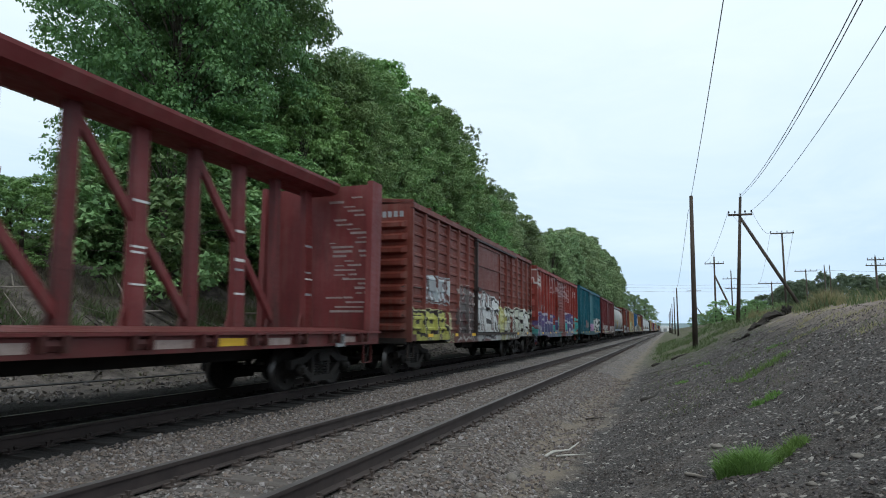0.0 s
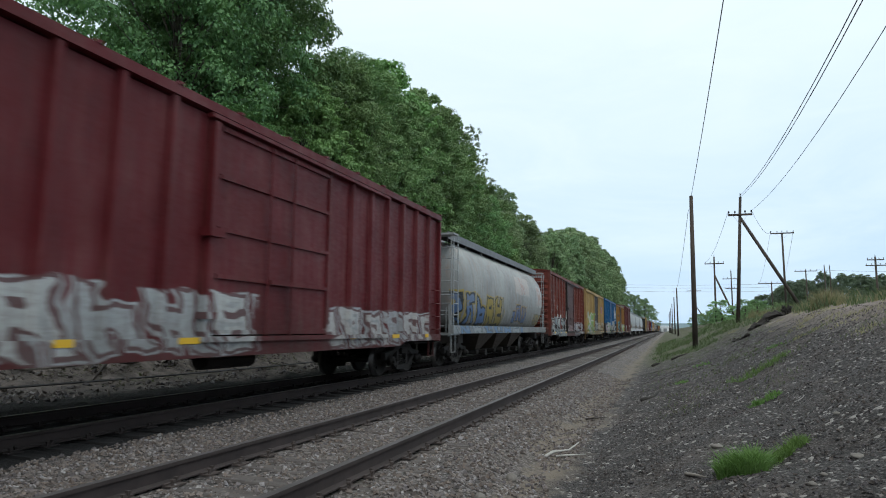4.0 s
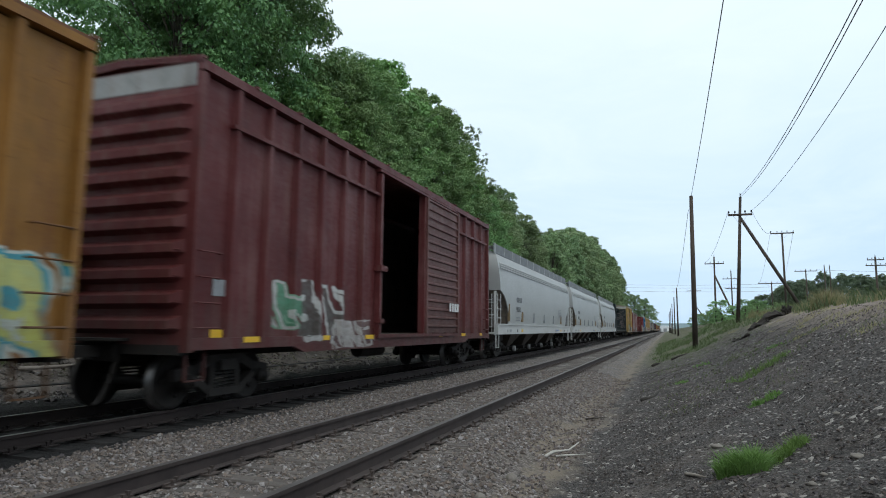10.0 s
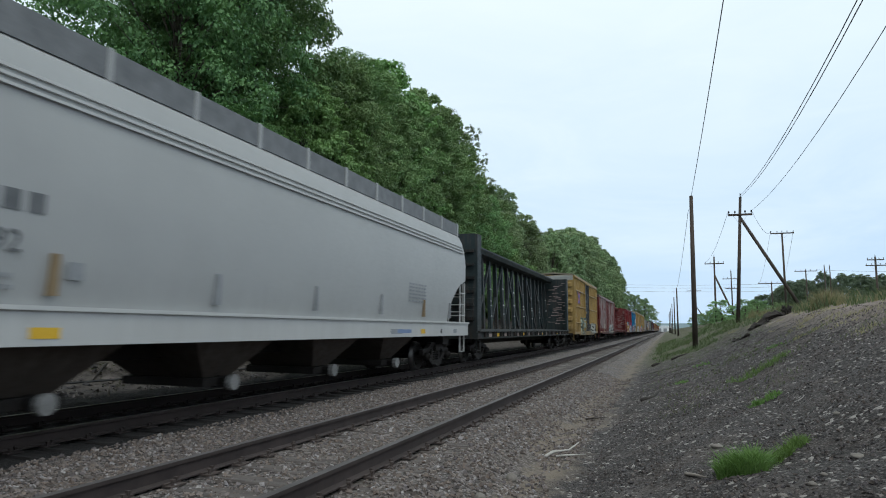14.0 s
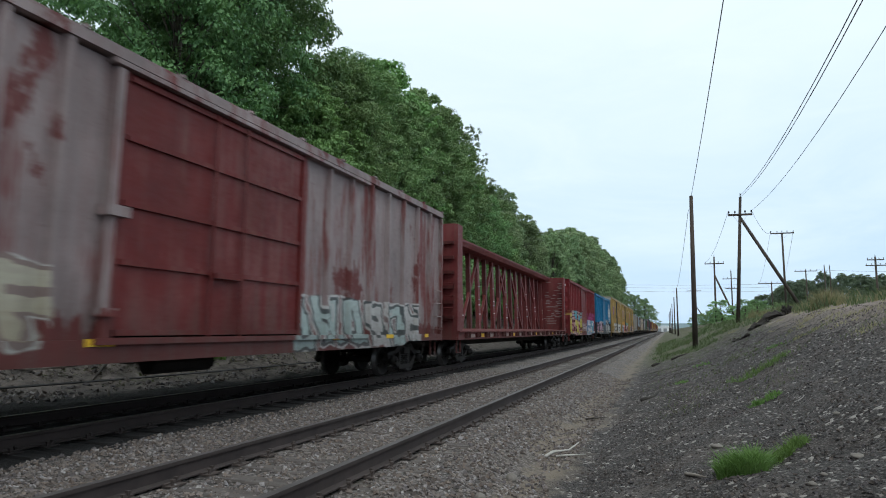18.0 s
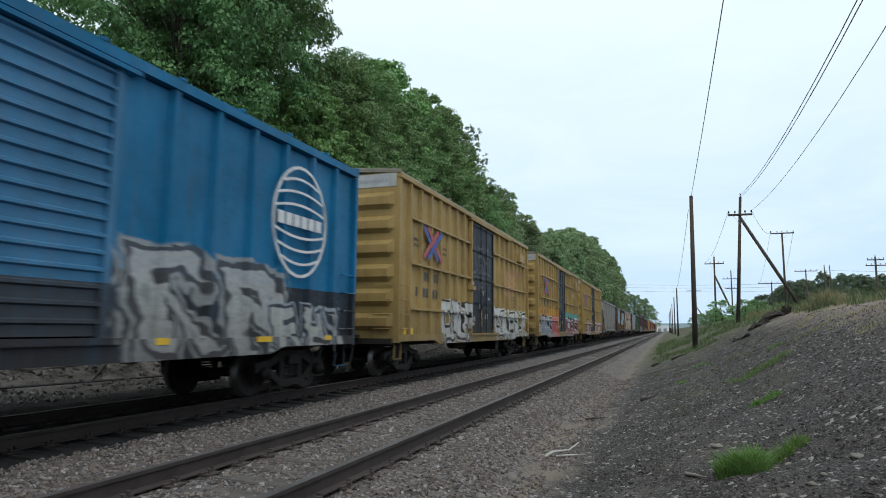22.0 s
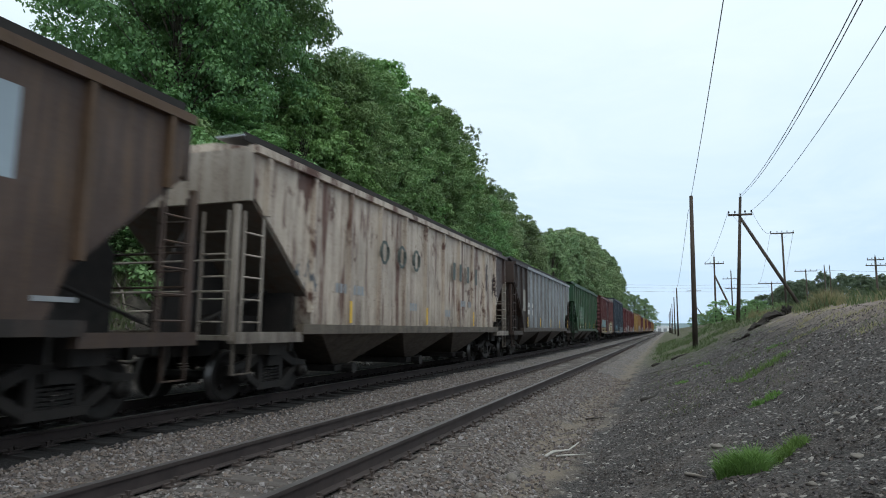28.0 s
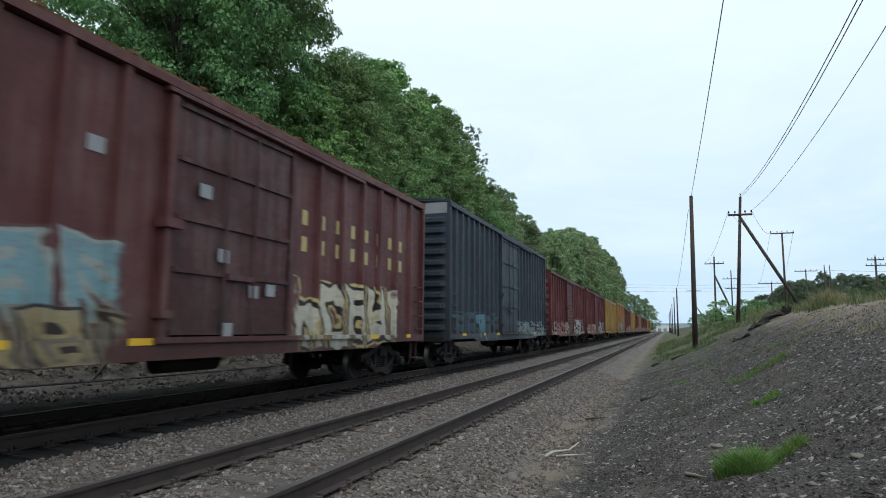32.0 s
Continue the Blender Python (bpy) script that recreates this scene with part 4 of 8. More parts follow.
# ---- distance ----
def build_distance():
    g = Geo()
    rnd = random.Random(3)
    xs = [-900 + 30 * i for i in range(61)]
    tops = [16 + 9 * noise.noise((x * 0.004, 0.3, 5)) + 2.5 * noise.noise((x * 0.03, 1.3, 5)) for x in xs]
    for x, t in zip(xs, tops):
        g.v.extend([(x, 1500, -4), (x, 1600, t), (x, 1900, t * 1.1), (x, 2100, -4)])
    for i in range(60):
        for j in range(3):
            g.f.append((i * 4 + j, (i + 1) * 4 + j, (i + 1) * 4 + j + 1, i * 4 + j + 1))
            g.m.append(0)
    hill = plain("far_hill", (0.13, 0.19, 0.21), (0.17, 0.235, 0.25), 0.95, 0.02, 0.2, 0.0, 0.1)
    solid("backdrop", g, hill, "low wooded hill in blue haze on the horizon", "hill", kind="structure")
    b = thing("warehouse", "long low pale warehouse at the far end of the line", "building", at=pose(-1.0, 640, -0.6))
    part("wall", Geo().box(-9, 7, 0, 20, 0, 5.0), plain("pale_cladding", (0.62, 0.63, 0.62), (0.75, 0.76, 0.75), 0.7, 0.3, 3, 0.1, 0.01), b)
    part("roof", Geo().prism([(-0.3, 5.0), (20.3, 5.0), (20.3, 5.2), (10, 6.2), (-0.3, 5.2)], -9.3, 7.3, "x"), GALV, b)
    for k in range(3):
        part("door", Geo().box(-7 + k * 5, -4 + k * 5, -0.08, 0.02, 0, 3.4), GREYMARK, b)


build_distance()


# ---- debris on the bank and beside the track ----
def branch(name, label, pts, r, mat, group="", cat="branch"):
    g = Geo()
    n = 7
    k = len(pts)
    for j, p in enumerate(pts):
        q = Vector(pts[min(j + 1, k - 1)]) - Vector(pts[max(j - 1, 0)])
        u = q.cross((0, 0, 1)).normalized()
        w = u.cross(q).normalized()
        rr = r * (1 - 0.65 * j / (k - 1)) * (1 + 0.18 * math.sin(j * 2.3))
        g.v.extend(tuple(Vector(p) + (u * math.cos(i * math.tau / n) + w * math.sin(i * math.tau / n)) * rr) for i in range(n))
    for j in range(k - 1):
        g.f.extend((j * n + i, j * n + (i + 1) % n, (j + 1) * n + (i + 1) % n, (j + 1) * n + i) for i in range(n))
    g.f += [tuple(range(n - 1, -1, -1)), tuple(range((k - 1) * n, k * n))]
    g.m = [0] * len(g.f)
    return solid(name, g, mat, label, cat, group, smooth=True)


def lie(x, y, lift):
    return (x, y, ground_z(x, y) + rough(x, y) + lift)


def rotten_log(name, label, a, b, r, seed, lift):
    """A split, knotted log with broken ends along the ground from a to b."""
    rnd = random.Random(seed)
    n, k = 11, 15
    g = Geo()
    d = Vector((b[0] - a[0], b[1] - a[1], 0))
    side = Vector((-d.y, d.x, 0)).normalized()
    flute = [rnd.uniform(0.6, 1.25) for _ in range(n)]
    for j in range(k):
        t = j / (k - 1)
        x, y = a[0] + d.x * t, a[1] + d.y * t
        c = Vector(lie(x, y, lift + r * 0.45 * math.sin(t * 7 + seed)))
        rr = r * (0.75 + 0.35 * math.sin(t * 5.1 + seed) ** 2) * (0.45 if j in (0, k - 1) else 1.0)
        for i in range(n):
            w = i * math.tau / n
            q = rr * flute[i] * rnd.uniform(0.6, 1.35)
            ends = d.normalized() * (rnd.uniform(-0.12, 0.12) if j in (0, k - 1) else 0)
            g.v.append(tuple(c + side * math.cos(w) * q + Vector((0, 0, math.sin(w) * q * 0.85)) + ends))
    for j in range(k - 1):
        g.f.extend((j * n + i, j * n + (i + 1) % n, (j + 1) * n + (i + 1) % n, (j + 1) * n + i) for i in range(n))
    g.f += [tuple(range(n - 1, -1, -1)), tuple(range((k - 1) * n, k * n))]
    g.m = [0] * len(g.f)
    return solid(name, g, CHARRED, label, "log", "rotten logs")


def build_debris():
    rnd = random.Random(9)
    branch("bleached_branch", "small bleached white branch lying on the gravel", [lie(-1.52, 8.2, 0.03), lie(-1.47, 8.45, 0.05), lie(-1.38, 8.6, 0.06), lie(-1.3, 8.75, 0.05), lie(-1.2, 9.0, 0.10)], 0.022, plain("bleached_wood", (0.30, 0.28, 0.25), (0.55, 0.53, 0.5), 0.85, 12, 60))
    branch("bleached_twig", "thin pale twig lying on the gravel", [lie(-1.4, 8.3, 0.02), lie(-1.2, 8.4, 0.03), lie(-1.05, 8.55, 0.02)], 0.014, plain("bleached_wood", (0.30, 0.28, 0.25), (0.55, 0.53, 0.5)))
    branch("stick", "dark stick lying across the foot of the bank", [lie(-0.55, 14.2, 0.03), lie(-0.35, 14.9, 0.05), lie(-0.15, 15.6, 0.05)], 0.04, CHARRED)
    branch("twig", "thin grey twig on the cinder bank", [lie(0.12, 6.35, 0.02), lie(0.2, 6.25, 0.03), lie(0.28, 6.1, 0.02)], 0.018, DEADWOOD)
    branch("twig", "thin grey twig on the sandy track", [lie(-1.45, 11.9, 0.02), lie(-1.3, 12.0, 0.03), lie(-1.12, 12.3, 0.02)], 0.015, CHARRED)
    # rotten logs near the top of the bank
    rotten_log("rotten_log", "dark rotten log lying near the top of the bank", (3.2, 27.5), (4.55, 28.4), 0.17, 5, 0.08)
    rotten_log("rotten_log", "dark broken log on the bank", (3.05, 27.2), (3.75, 27.5), 0.14, 6, 0.05)
    rotten_log("rotten_log", "short dark log stump on the bank", (4.35, 27.9), (4.65, 28.0), 0.17, 7, 0.2)
    rotten_log("rotten_log", "thin dark log sliding down the bank", (2.3, 25.3), (2.72, 24.4), 0.09, 8, 0.02)
    branch("dead_branch", "pale dead branch beside the rotten log", [lie(3.4, 25.6, 0.03), lie(3.65, 25.9, 0.05), lie(3.95, 26.2, 0.04)], 0.05, DEADWOOD)
    branch("dark_root", "dark root lying at the edge of the grass", [lie(-0.62, 28.5, 0.03), lie(-0.45, 28.8, 0.07), lie(-0.3, 29.1, 0.04)], 0.07, CHARRED)
    branch("dark_root", "dark root lying on the bank", [lie(0.15, 29.5, 0.05), lie(0.5, 29.7, 0.1), lie(0.85, 30.1, 0.06)], 0.045, CHARRED)
    for x, y, r, f in ((-1.63, 6.8, 0.075, 0.8), (0.45, 7.15, 0.075, 0.3), (1.34, 5.65, 0.085, 0.22), (0.9, 5.0, 0.03, 0.6), (1.02, 5.25, 0.028, 0.6), (0.7, 4.9, 0.035, 0.4), (1.5, 7.0, 0.035, 0.5), (1.95, 9.0, 0.045, 0.5), (2.3, 10.4, 0.05, 0.5), (-1.72, 5.9, 0.06, 0.6)):
        g = Geo()
        for k in range(5):
            t = -1 + 2 * k / 4
            c = math.sqrt(max(0.05, 1 - t * t))
            g.v.extend((c * r * math.cos(i * 0.785) * rnd.uniform(0.85, 1.1), c * r * 0.8 * math.sin(i * 0.785) * rnd.uniform(0.85, 1.1), t * r * f) for i in range(8))
        for k in range(4):
            g.f.extend((k * 8 + i, k * 8 + (i + 1) % 8, k * 8 + 8 + (i + 1) % 8, k * 8 + 8 + i) for i in range(8))
        g.f += [tuple(range(7, -1, -1)), tuple(range(32, 40))]
        g.m = [0] * len(g.f)
        solid("stone", g, plain("pale_stone", (0.13, 0.115, 0.10), (0.24, 0.215, 0.19), 0.9, 6, 50), "pale grey loose stone on the ground", "stone", "loose stones", at=pose(*lie(x, y, r * f * 0.5), rnd.uniform(-10, 10), 0, rnd.uniform(0, 360)), smooth=True)
    # dead wood and roots on the wooded bank
    for k in range(70):
        x, y = rnd.uniform(-15.2, -11.2), rnd.uniform(8.5, 30)
        a, ln = rnd.uniform(0, math.tau), rnd.uniform(0.4, 1.6)
        p0 = lie(x, y, rnd.uniform(0.0, 0.12))
        p2 = (x + ln * math.cos(a), y + ln * math.sin(a), max(ground_z(x + ln * math.cos(a), y), p0[2] - 0.4) + rnd.uniform(0.05, 0.5))
        p1 = tuple((u + v) / 2 + rnd.uniform(-0.08, 0.08) for u, v in zip(p0, p2))
        branch("dead_branch", "pale dead branch on the wooded bank", [p0, p1, p2], rnd.uniform(0.015, 0.05), DEADWOOD if k % 3 else CHARRED, "dead branches on the bank")
    for k in range(9):
        x, y = rnd.uniform(-16.5, -14.6), 10 + k * 2.2
        z = ground_z(x, y)
        branch("sapling_stem", "thin pale bare sapling stem on the bank", [(x, y, z - 0.1), (x + 0.1, y + 0.1, z + 1.2), (x + rnd.uniform(-0.3, 0.3), y + 0.2, z + rnd.uniform(2.2, 3.4))], 0.035, DEADWOOD, "saplings", "sapling")
    wire("cable", (-10.6, 4.0, 0.25), (-10.2, 24.0, 0.30), 0.12, 0.02, "black cable strung low beside the far rail")
    branch("marker_stake", "short pale stake beside the far rail", [(-9.45, 8.7, -0.1), (-9.45, 8.7, 0.05), (-9.44, 8.7, 0.18)], 0.03, DEADWOOD, cat="stake")


build_debris()


# ---- train: running gear ----
def lathe_x(profile, n=22):
    """A wheel-like body turned round the x axis: profile of (x, r)."""
    g = Geo()
    k = len(profile)
    for i in range(n):
        a = i * math.tau / n
        g.v.extend((x, r * math.cos(a), r * math.sin(a)) for x, r in profile)
    for i in range(n):
        j = (i + 1) % n
        for q in range(k - 1):
            g.f.append((i * k + q, j * k + q, j * k + q + 1, i * k + q + 1))
            g.m.append(1 if profile[q][1] > 0.40 and profile[q + 1][1] > 0.40 else 0)
    return g


def running_gear():
    out = {}
    w = 0.42
    prof = [(-0.02, 0.06), (-0.02, 0.12), (0.0, 0.14), (0.015, 0.3), (-0.02, 0.36), (-0.02, w + 0.025), (0.012, w + 0.025), (0.02, w), (0.11, w - 0.008), (0.11, 0.36), (0.075, 0.34), (0.06, 0.15), (0.1, 0.12), (0.1, 0.06)]
    g = lathe_x([(x + 0.69, r) for x, r in prof])
    h = lathe_x([(-x - 0.69, r) for x, r in prof])
    k = len(g.v)
    g.v += h.v
    g.f += [tuple(k + i for i in f) for f in h.f]
    g.m += h.m
    g.rod((-1.1, 0, 0), (1.1, 0, 0), 0.075, 10)
    for s in (-1, 1):
        for a in (0.6, 2.7, 4.8):
            g.box(s * 0.775 - 0.02, s * 0.775 + 0.02, 0.22 * math.cos(a) - 0.035, 0.22 * math.cos(a) + 0.035, 0.22 * math.sin(a) - 0.035, 0.22 * math.sin(a) + 0.035)
    out["wheelset"] = g.mesh("wheelset", [WHEEL, WHEEL_RIM], True)
    g = Geo()
    # cast frame in bars, open beside the spring nest
    for a, b, wd, ht in (((-1.12, 0.52), (-0.66, 0.58), 0.13, 0.17), ((0.66, 0.58), (1.12, 0.52), 0.13, 0.17), ((-0.7, 0.58), (-0.36, 0.74), 0.13, 0.14), ((0.36, 0.74), (0.7, 0.58), 0.13, 0.14),
                         ((-0.44, 0.745), (0.44, 0.745), 0.14, 0.12), ((-0.78, 0.50), (-0.36, 0.23), 0.13, 0.12), ((0.36, 0.23), (0.78, 0.50), 0.13, 0.12), ((-0.42, 0.215), (0.42, 0.215), 0.15, 0.11),
                         ((-0.30, 0.22), (-0.30, 0.76), 0.12, 0.10), ((0.30, 0.22), (0.30, 0.76), 0.12, 0.10)):
        g.beam((0, a[0], a[1]), (0, b[0], b[1]), wd, ht)
    out["side_frame"] = g.mesh("side_frame", GRIME)
    g = Geo()
    for y in (-0.16, 0.0, 0.16):
        for i in range(6):
            g.rod((0, y, 0.27 + i * 0.055), (0, y, 0.30 + i * 0.055), 0.075, 9)
    out["spring_nest"] = g.mesh("spring_nest", GRIME)
    g = Geo()
    g.box(-1.12, 1.12, -0.2, 0.2, 0.56, 0.72)
    g.box(-0.4, 0.4, -0.26, 0.26, 0.5, 0.80)
    g.box(-1.0, 1.0, -0.72, -0.64, 0.40, 0.48)
    g.box(-1.0, 1.0, 0.64, 0.72, 0.40, 0.48)
    out["truck"] = g.mesh("truck", GRIME)
    out["bearing_cap"] = Geo().rod((0, 0, 0), (0.15, 0, 0), 0.13, 12, 0.10).rod((0.15, 0, 0), (0.19, 0, 0), 0.07, 8, 0.05).mesh("bearing_cap", WHEEL, True)
    g = Geo()
    g.box(-0.11, 0.11, -0.55, 0.6, 0.80, 0.96)
    g.prism([(-0.82, 0.80), (-0.55, 0.76), (-0.55, 1.0), (-0.82, 0.96)], -0.16, 0.02, "x")
    g.prism([(-0.85, 0.83), (-0.70, 0.79), (-0.70, 0.97), (-0.85, 0.93)], 0.06, 0.17, "x")
    g.box(-0.3, 0.3, -0.06, 0.02, 0.74, 1.02)
    for i in range(5):
        a, b = i / 5, (i + 1) / 5
        g.rod((0.38, -0.35 * a - 0.05, 0.78 - 0.62 * math.sin(a * 1.6)), (0.38, -0.35 * b - 0.05, 0.78 - 0.62 * math.sin(b * 1.6)), 0.028, 6)
    out["coupler"] = g.mesh("coupler", GRIME)
    return out


GEAR = running_gear()
WHEELSETS = []


def add_truck(car, y):
    t = part("truck", GEAR["truck"], None, car, "dark grimy steel freight truck", at=pose(0, y, 0))
    for s in (-1, 1):
        part("side_frame", GEAR["side_frame"], None, t, at=pose(s * 0.99, 0, 0))
        part("spring_nest", GEAR["spring_nest"], None, t, at=pose(s * 0.99, 0, 0))
        for a in (-0.89, 0.89):
            part("bearing_cap", GEAR["bearing_cap"], None, t, at=pose(s * 1.03, a, 0.42, 0, 0, 0 if s > 0 else 180))
    for a in (-0.89, 0.89):
        ws = part("wheelset", GEAR["wheelset"], None, t, "steel wheels and axle with worn bright treads")
        ws.matrix_parent_inverse = Matrix.Translation((0, a, 0.42))
        WHEELSETS.append(ws)


TRAIN = []


def new_car(name, label, s0, s1, trucks=1.5, category="freight car"):
    L = s1 - s0
    car = thing(name, label, category, "cars of the passing train", at=pose(TRACK, (s0 + s1) / 2 - 0.1, 0))
    TRAIN.append((car, (s0 + s1) / 2 - 0.1))
    for s in (-1, 1):
        add_truck(car, s * (L / 2 - trucks))
        part("coupler", GEAR["coupler"], None, car, at=pose(0, s * (L / 2), 0, 0, 0, 0 if s < 0 else 180))
    return car, L


def rungs(car, mat, x, y0, y1, zs, out=0.07):
    """Grab irons on the near side, one part each."""
    for z in zs:
        g = Geo().rod((x + out, y0, z), (x + out, y1, z), 0.014, 5)
        for y in (y0, y1):
            g.rod((x - 0.02, y, z), (x + out, y, z), 0.014, 5)
        part("grab_iron", g, mat, car)


def end_rungs(car, mat, ye, x0, x1, zs):
    s = -1 if ye < 0 else 1
    for z in zs:
        g = Geo().rod((x0, ye + s * 0.08, z), (x1, ye + s * 0.08, z), 0.014, 5)
        for x in (x0, x1):
            g.rod((x, ye - s * 0.03, z), (x, ye + s * 0.08, z), 0.014, 5)
        part("grab_iron", g, mat, car)


def stirrup(car, mat, y, x=1.42, w=0.38, top=0.95, low=0.47):
    g = Geo()
    for a in (-w / 2, w / 2):
        g.beam((x, y + a, top), (x, y + a, low), 0.02, 0.05)
    g.beam((x, y - w / 2, low), (x, y + w / 2, low), 0.05, 0.02)
    part("stirrup_step", g, mat, car)


def marks(car, mat, y0, y1, z0, z1, n, x, label="", name="lettering"):
    """A row of plain character-sized bars on the near side."""
    g = Geo()
    w = (y1 - y0) / n
    rnd = random.Random(int(abs(y0 * 97 + z0 * 31)) + n)
    for i in range(n):
        a = y0 + i * w
        b = a + w * rnd.uniform(0.6, 0.78)
        if z1 - z0 > 0.13:
            part(name, Geo().box(x, x + 0.005, a, b, z0, z1), mat, car, label)
        else:
            g.box(x, x + 0.005, a, b, z0, z1)
    if g.v:
        part(name, g, mat, car, label)


def plate(car, mat, y0, y1, z0, z1, x, name="placard", label=""):
    return part(name, Geo().box(x, x + 0.006, y0, y1, z0, z1), mat, car, label)


def figures(car, mat, text, y, z, size, x):
    """Painted figures on the near side."""
    cu = bpy.data.curves.new("figures", "FONT")
    cu.body, cu.size, cu.extrude = text, size, 0.003
    ob = new("figures", cu)
    me = bpy.data.meshes.new_from_object(ob)
    bpy.data.objects.remove(ob)
    bpy.data.curves.remove(cu)
    me.materials.clear()
    me.materials.append(mat)
    part("lettering", me, None, car, "stencilled car number", at=pose(x, y, z, 90, 0, 90))


# ---- boxcars ----
def end_panel(L, H, s, ridges, z0=0.98):
    """Pressed steel end with horizontal ribs that taper towards the corners."""
    g = Geo()
    ye = s * L / 2
    zt = H - 0.42
    step = (zt - z0 - 0.1) / ridges
    prof = [(z0, 0.0)]
    for i in range(ridges):
        zc = z0 + 0.1 + step * (i + 0.5)
        h = step * 0.36
        prof += [(zc - h, 0.0), (zc - h * 0.45, 0.115), (zc + h * 0.45, 0.115), (zc + h, 0.0)]
    prof.append((H, 0.0))
    xs = ((-1.5, 0.0), (-1.44, 0.0), (-1.3, 1.0), (1.3, 1.0), (1.44, 0.0), (1.5, 0.0))
    n = len(prof)
    for x, k in xs:
        g.v.extend((x, ye + s * d * k, z) for z, d in prof)
    for j in range(len(xs) - 1):
        g.f.extend((j * n + i, (j + 1) * n + i, (j + 1) * n + i + 1, j * n + i + 1) for i in range(n - 1))
    k0 = len(g.v)
    for x, z in ((-1.5, z0), (1.5, z0), (1.5, H), (-1.5, H)):
        g.v.append((x, ye - s * 0.06, z))
    m = (len(xs) - 1) * n
    g.f += [(k0, k0 + 1, k0 + 2, k0 + 3), (0, k0, k0 + 3, *range(n - 1, 0, -1)), (m, *range(m + 1, m + n), k0 + 2, k0 + 1),
            (*(j * n for j in range(len(xs))), k0 + 1, k0), (*(j * n + n - 1 for j in range(len(xs) - 1, -1, -1)), k0 + 3, k0 + 2)]
    g.m = [0] * len(g.f)
    return g


def corrugated(y0, y1, z0, z1, x, depth, n, thick=0.05):
    """A steel sheet with n horizontal pressed ridges."""
    g = Geo()
    prof = []
    step = (z1 - z0) / n
    for i in range(n):
        a = z0 + i * step
        prof += [(a, x), (a + step * 0.62, x), (a + step * 0.72, x + depth), (a + step * 0.90, x + depth)]
    prof += [(z1, x), (z1, x - thick), (z0, x - thick)]
    return g.prism(prof, y0, y1, "y")


def sill_shape(L, z0, z1, inset):
    h = L / 2
    return [(-h, z1 - 0.17), (-h + inset, z1 - 0.17), (-h + inset + 0.35, z0), (h - inset - 0.35, z0), (h - inset, z1 - 0.17), (h, z1 - 0.17), (h, z1), (-h, z1)]


def boxcar(label, s0, s1, H, side, end=None, roof=None, door=None, door_kind="corrugated", door_at=(0.395, 0.605), posts=(6, 6), ridges=7, panel_ridges=0,
           belts=(), cap=None, open_to=None, trim=None, steps=True, kind="boxcar", sill=0.80, reflect=True, door_split=None):
    car, L = new_car(kind, label, s0, s1)
    end, roof, door, trim = end or side, roof or side, door or side, trim or side
    h = L / 2
    zb = 1.0
    d0, d1 = -h + L * door_at[0], -h + L * door_at[1]
    top = H - 0.16
    # side sheets
    for sgn in (1, -1):
        for a, b in ((-h, d0), (d1, h)):
            if panel_ridges:
                g = corrugated(a, b, zb, top, 1.49, 0.035, panel_ridges)
            else:
                g = Geo().box(1.44, 1.49, a, b, zb, top)
            if sgn < 0:
                g.v = [(-x, y, z) for x, y, z in g.v]
            part("side_sheet", g, side, car)
        xs = (1.49, 1.6) if sgn > 0 else (-1.6, -1.49)
        for a, b, n in ((-h, d0, posts[0]), (d1, h, posts[1])):
            for i in range(n):
                y = a + (b - a) * (i + 1) / (n + 1)
                w = 0.07
                e = 1 if sgn > 0 else -1
                prof = [(1.49 * e, y - w), (1.49 * e, y + w), (1.585 * e, y + w * 0.55), (1.585 * e, y - w * 0.55)]
                part("side_post", Geo().prism(prof, zb, top + 0.02, "z"), side, car)
        for z in belts:
            for a, b in ((-h + 0.75, d0 - 0.05), (d1 + 0.05, h - 0.3)):
                part("belt_rail", Geo().box(min(xs), max(xs) + (0.004 if sgn > 0 else 0), a, b, z - 0.03, z + 0.035), side, car)
        x0, x1 = (1.40, 1.605) if sgn > 0 else (-1.605, -1.40)
        part("top_chord", Geo().prism([(top + 0.03, x0), (top + 0.03, x1), (H - 0.02, x1), (H + 0.03, x0)] if sgn > 0 else [(top + 0.03, x1), (H + 0.03, x1), (H - 0.02, x0), (top + 0.03, x0)], -h, h, "y"), side, car)
        part("side_sill", Geo().prism(sill_shape(L, sill, zb + 0.08, 2.6), *((1.50, 1.595) if sgn > 0 else (-1.595, -1.50)), "x"), side, car)
        for y in (-h + 0.03, h - 0.03):
            part("corner_post", Geo().box(*((1.40, 1.592) if sgn > 0 else (-1.592, -1.40)), y - 0.07 if y > 0 else y - 0.03, y + 0.03 if y > 0 else y + 0.07, zb - 0.12, top), end if y < 0 else side, car)
    # ends, roof, floor
    for s in (-1, 1):
        part("end_panel", end_panel(L, H, s, ridges), end, car)
        part("end_sill", Geo().box(-1.45, 1.45, min(s * h, s * (h - 0.18)), max(s * h, s * (h - 0.18)), 0.84, 0.985), GRIME, car)
        if cap and s < 0:
            part("end_cap", Geo().box(-1.47, 1.47, -h - 0.012, -h + 0.01, H - 0.36, H - 0.02), cap, car, "pale panel across the top of the car end")
    rp = [(H - 0.01, -1.58), (H + 0.03, -1.58), (H + 0.17, 0.0), (H + 0.03, 1.58), (H - 0.01, 1.58), (H + 0.10, 0.0)]
    part("roof", Geo().prism([rp[0], rp[5], rp[4], rp[3], rp[2], rp[1]], -h - 0.02, h + 0.02, "y"), roof, car)
    g = Geo()
    for i in range(13):
        y = -h + L * i / 12
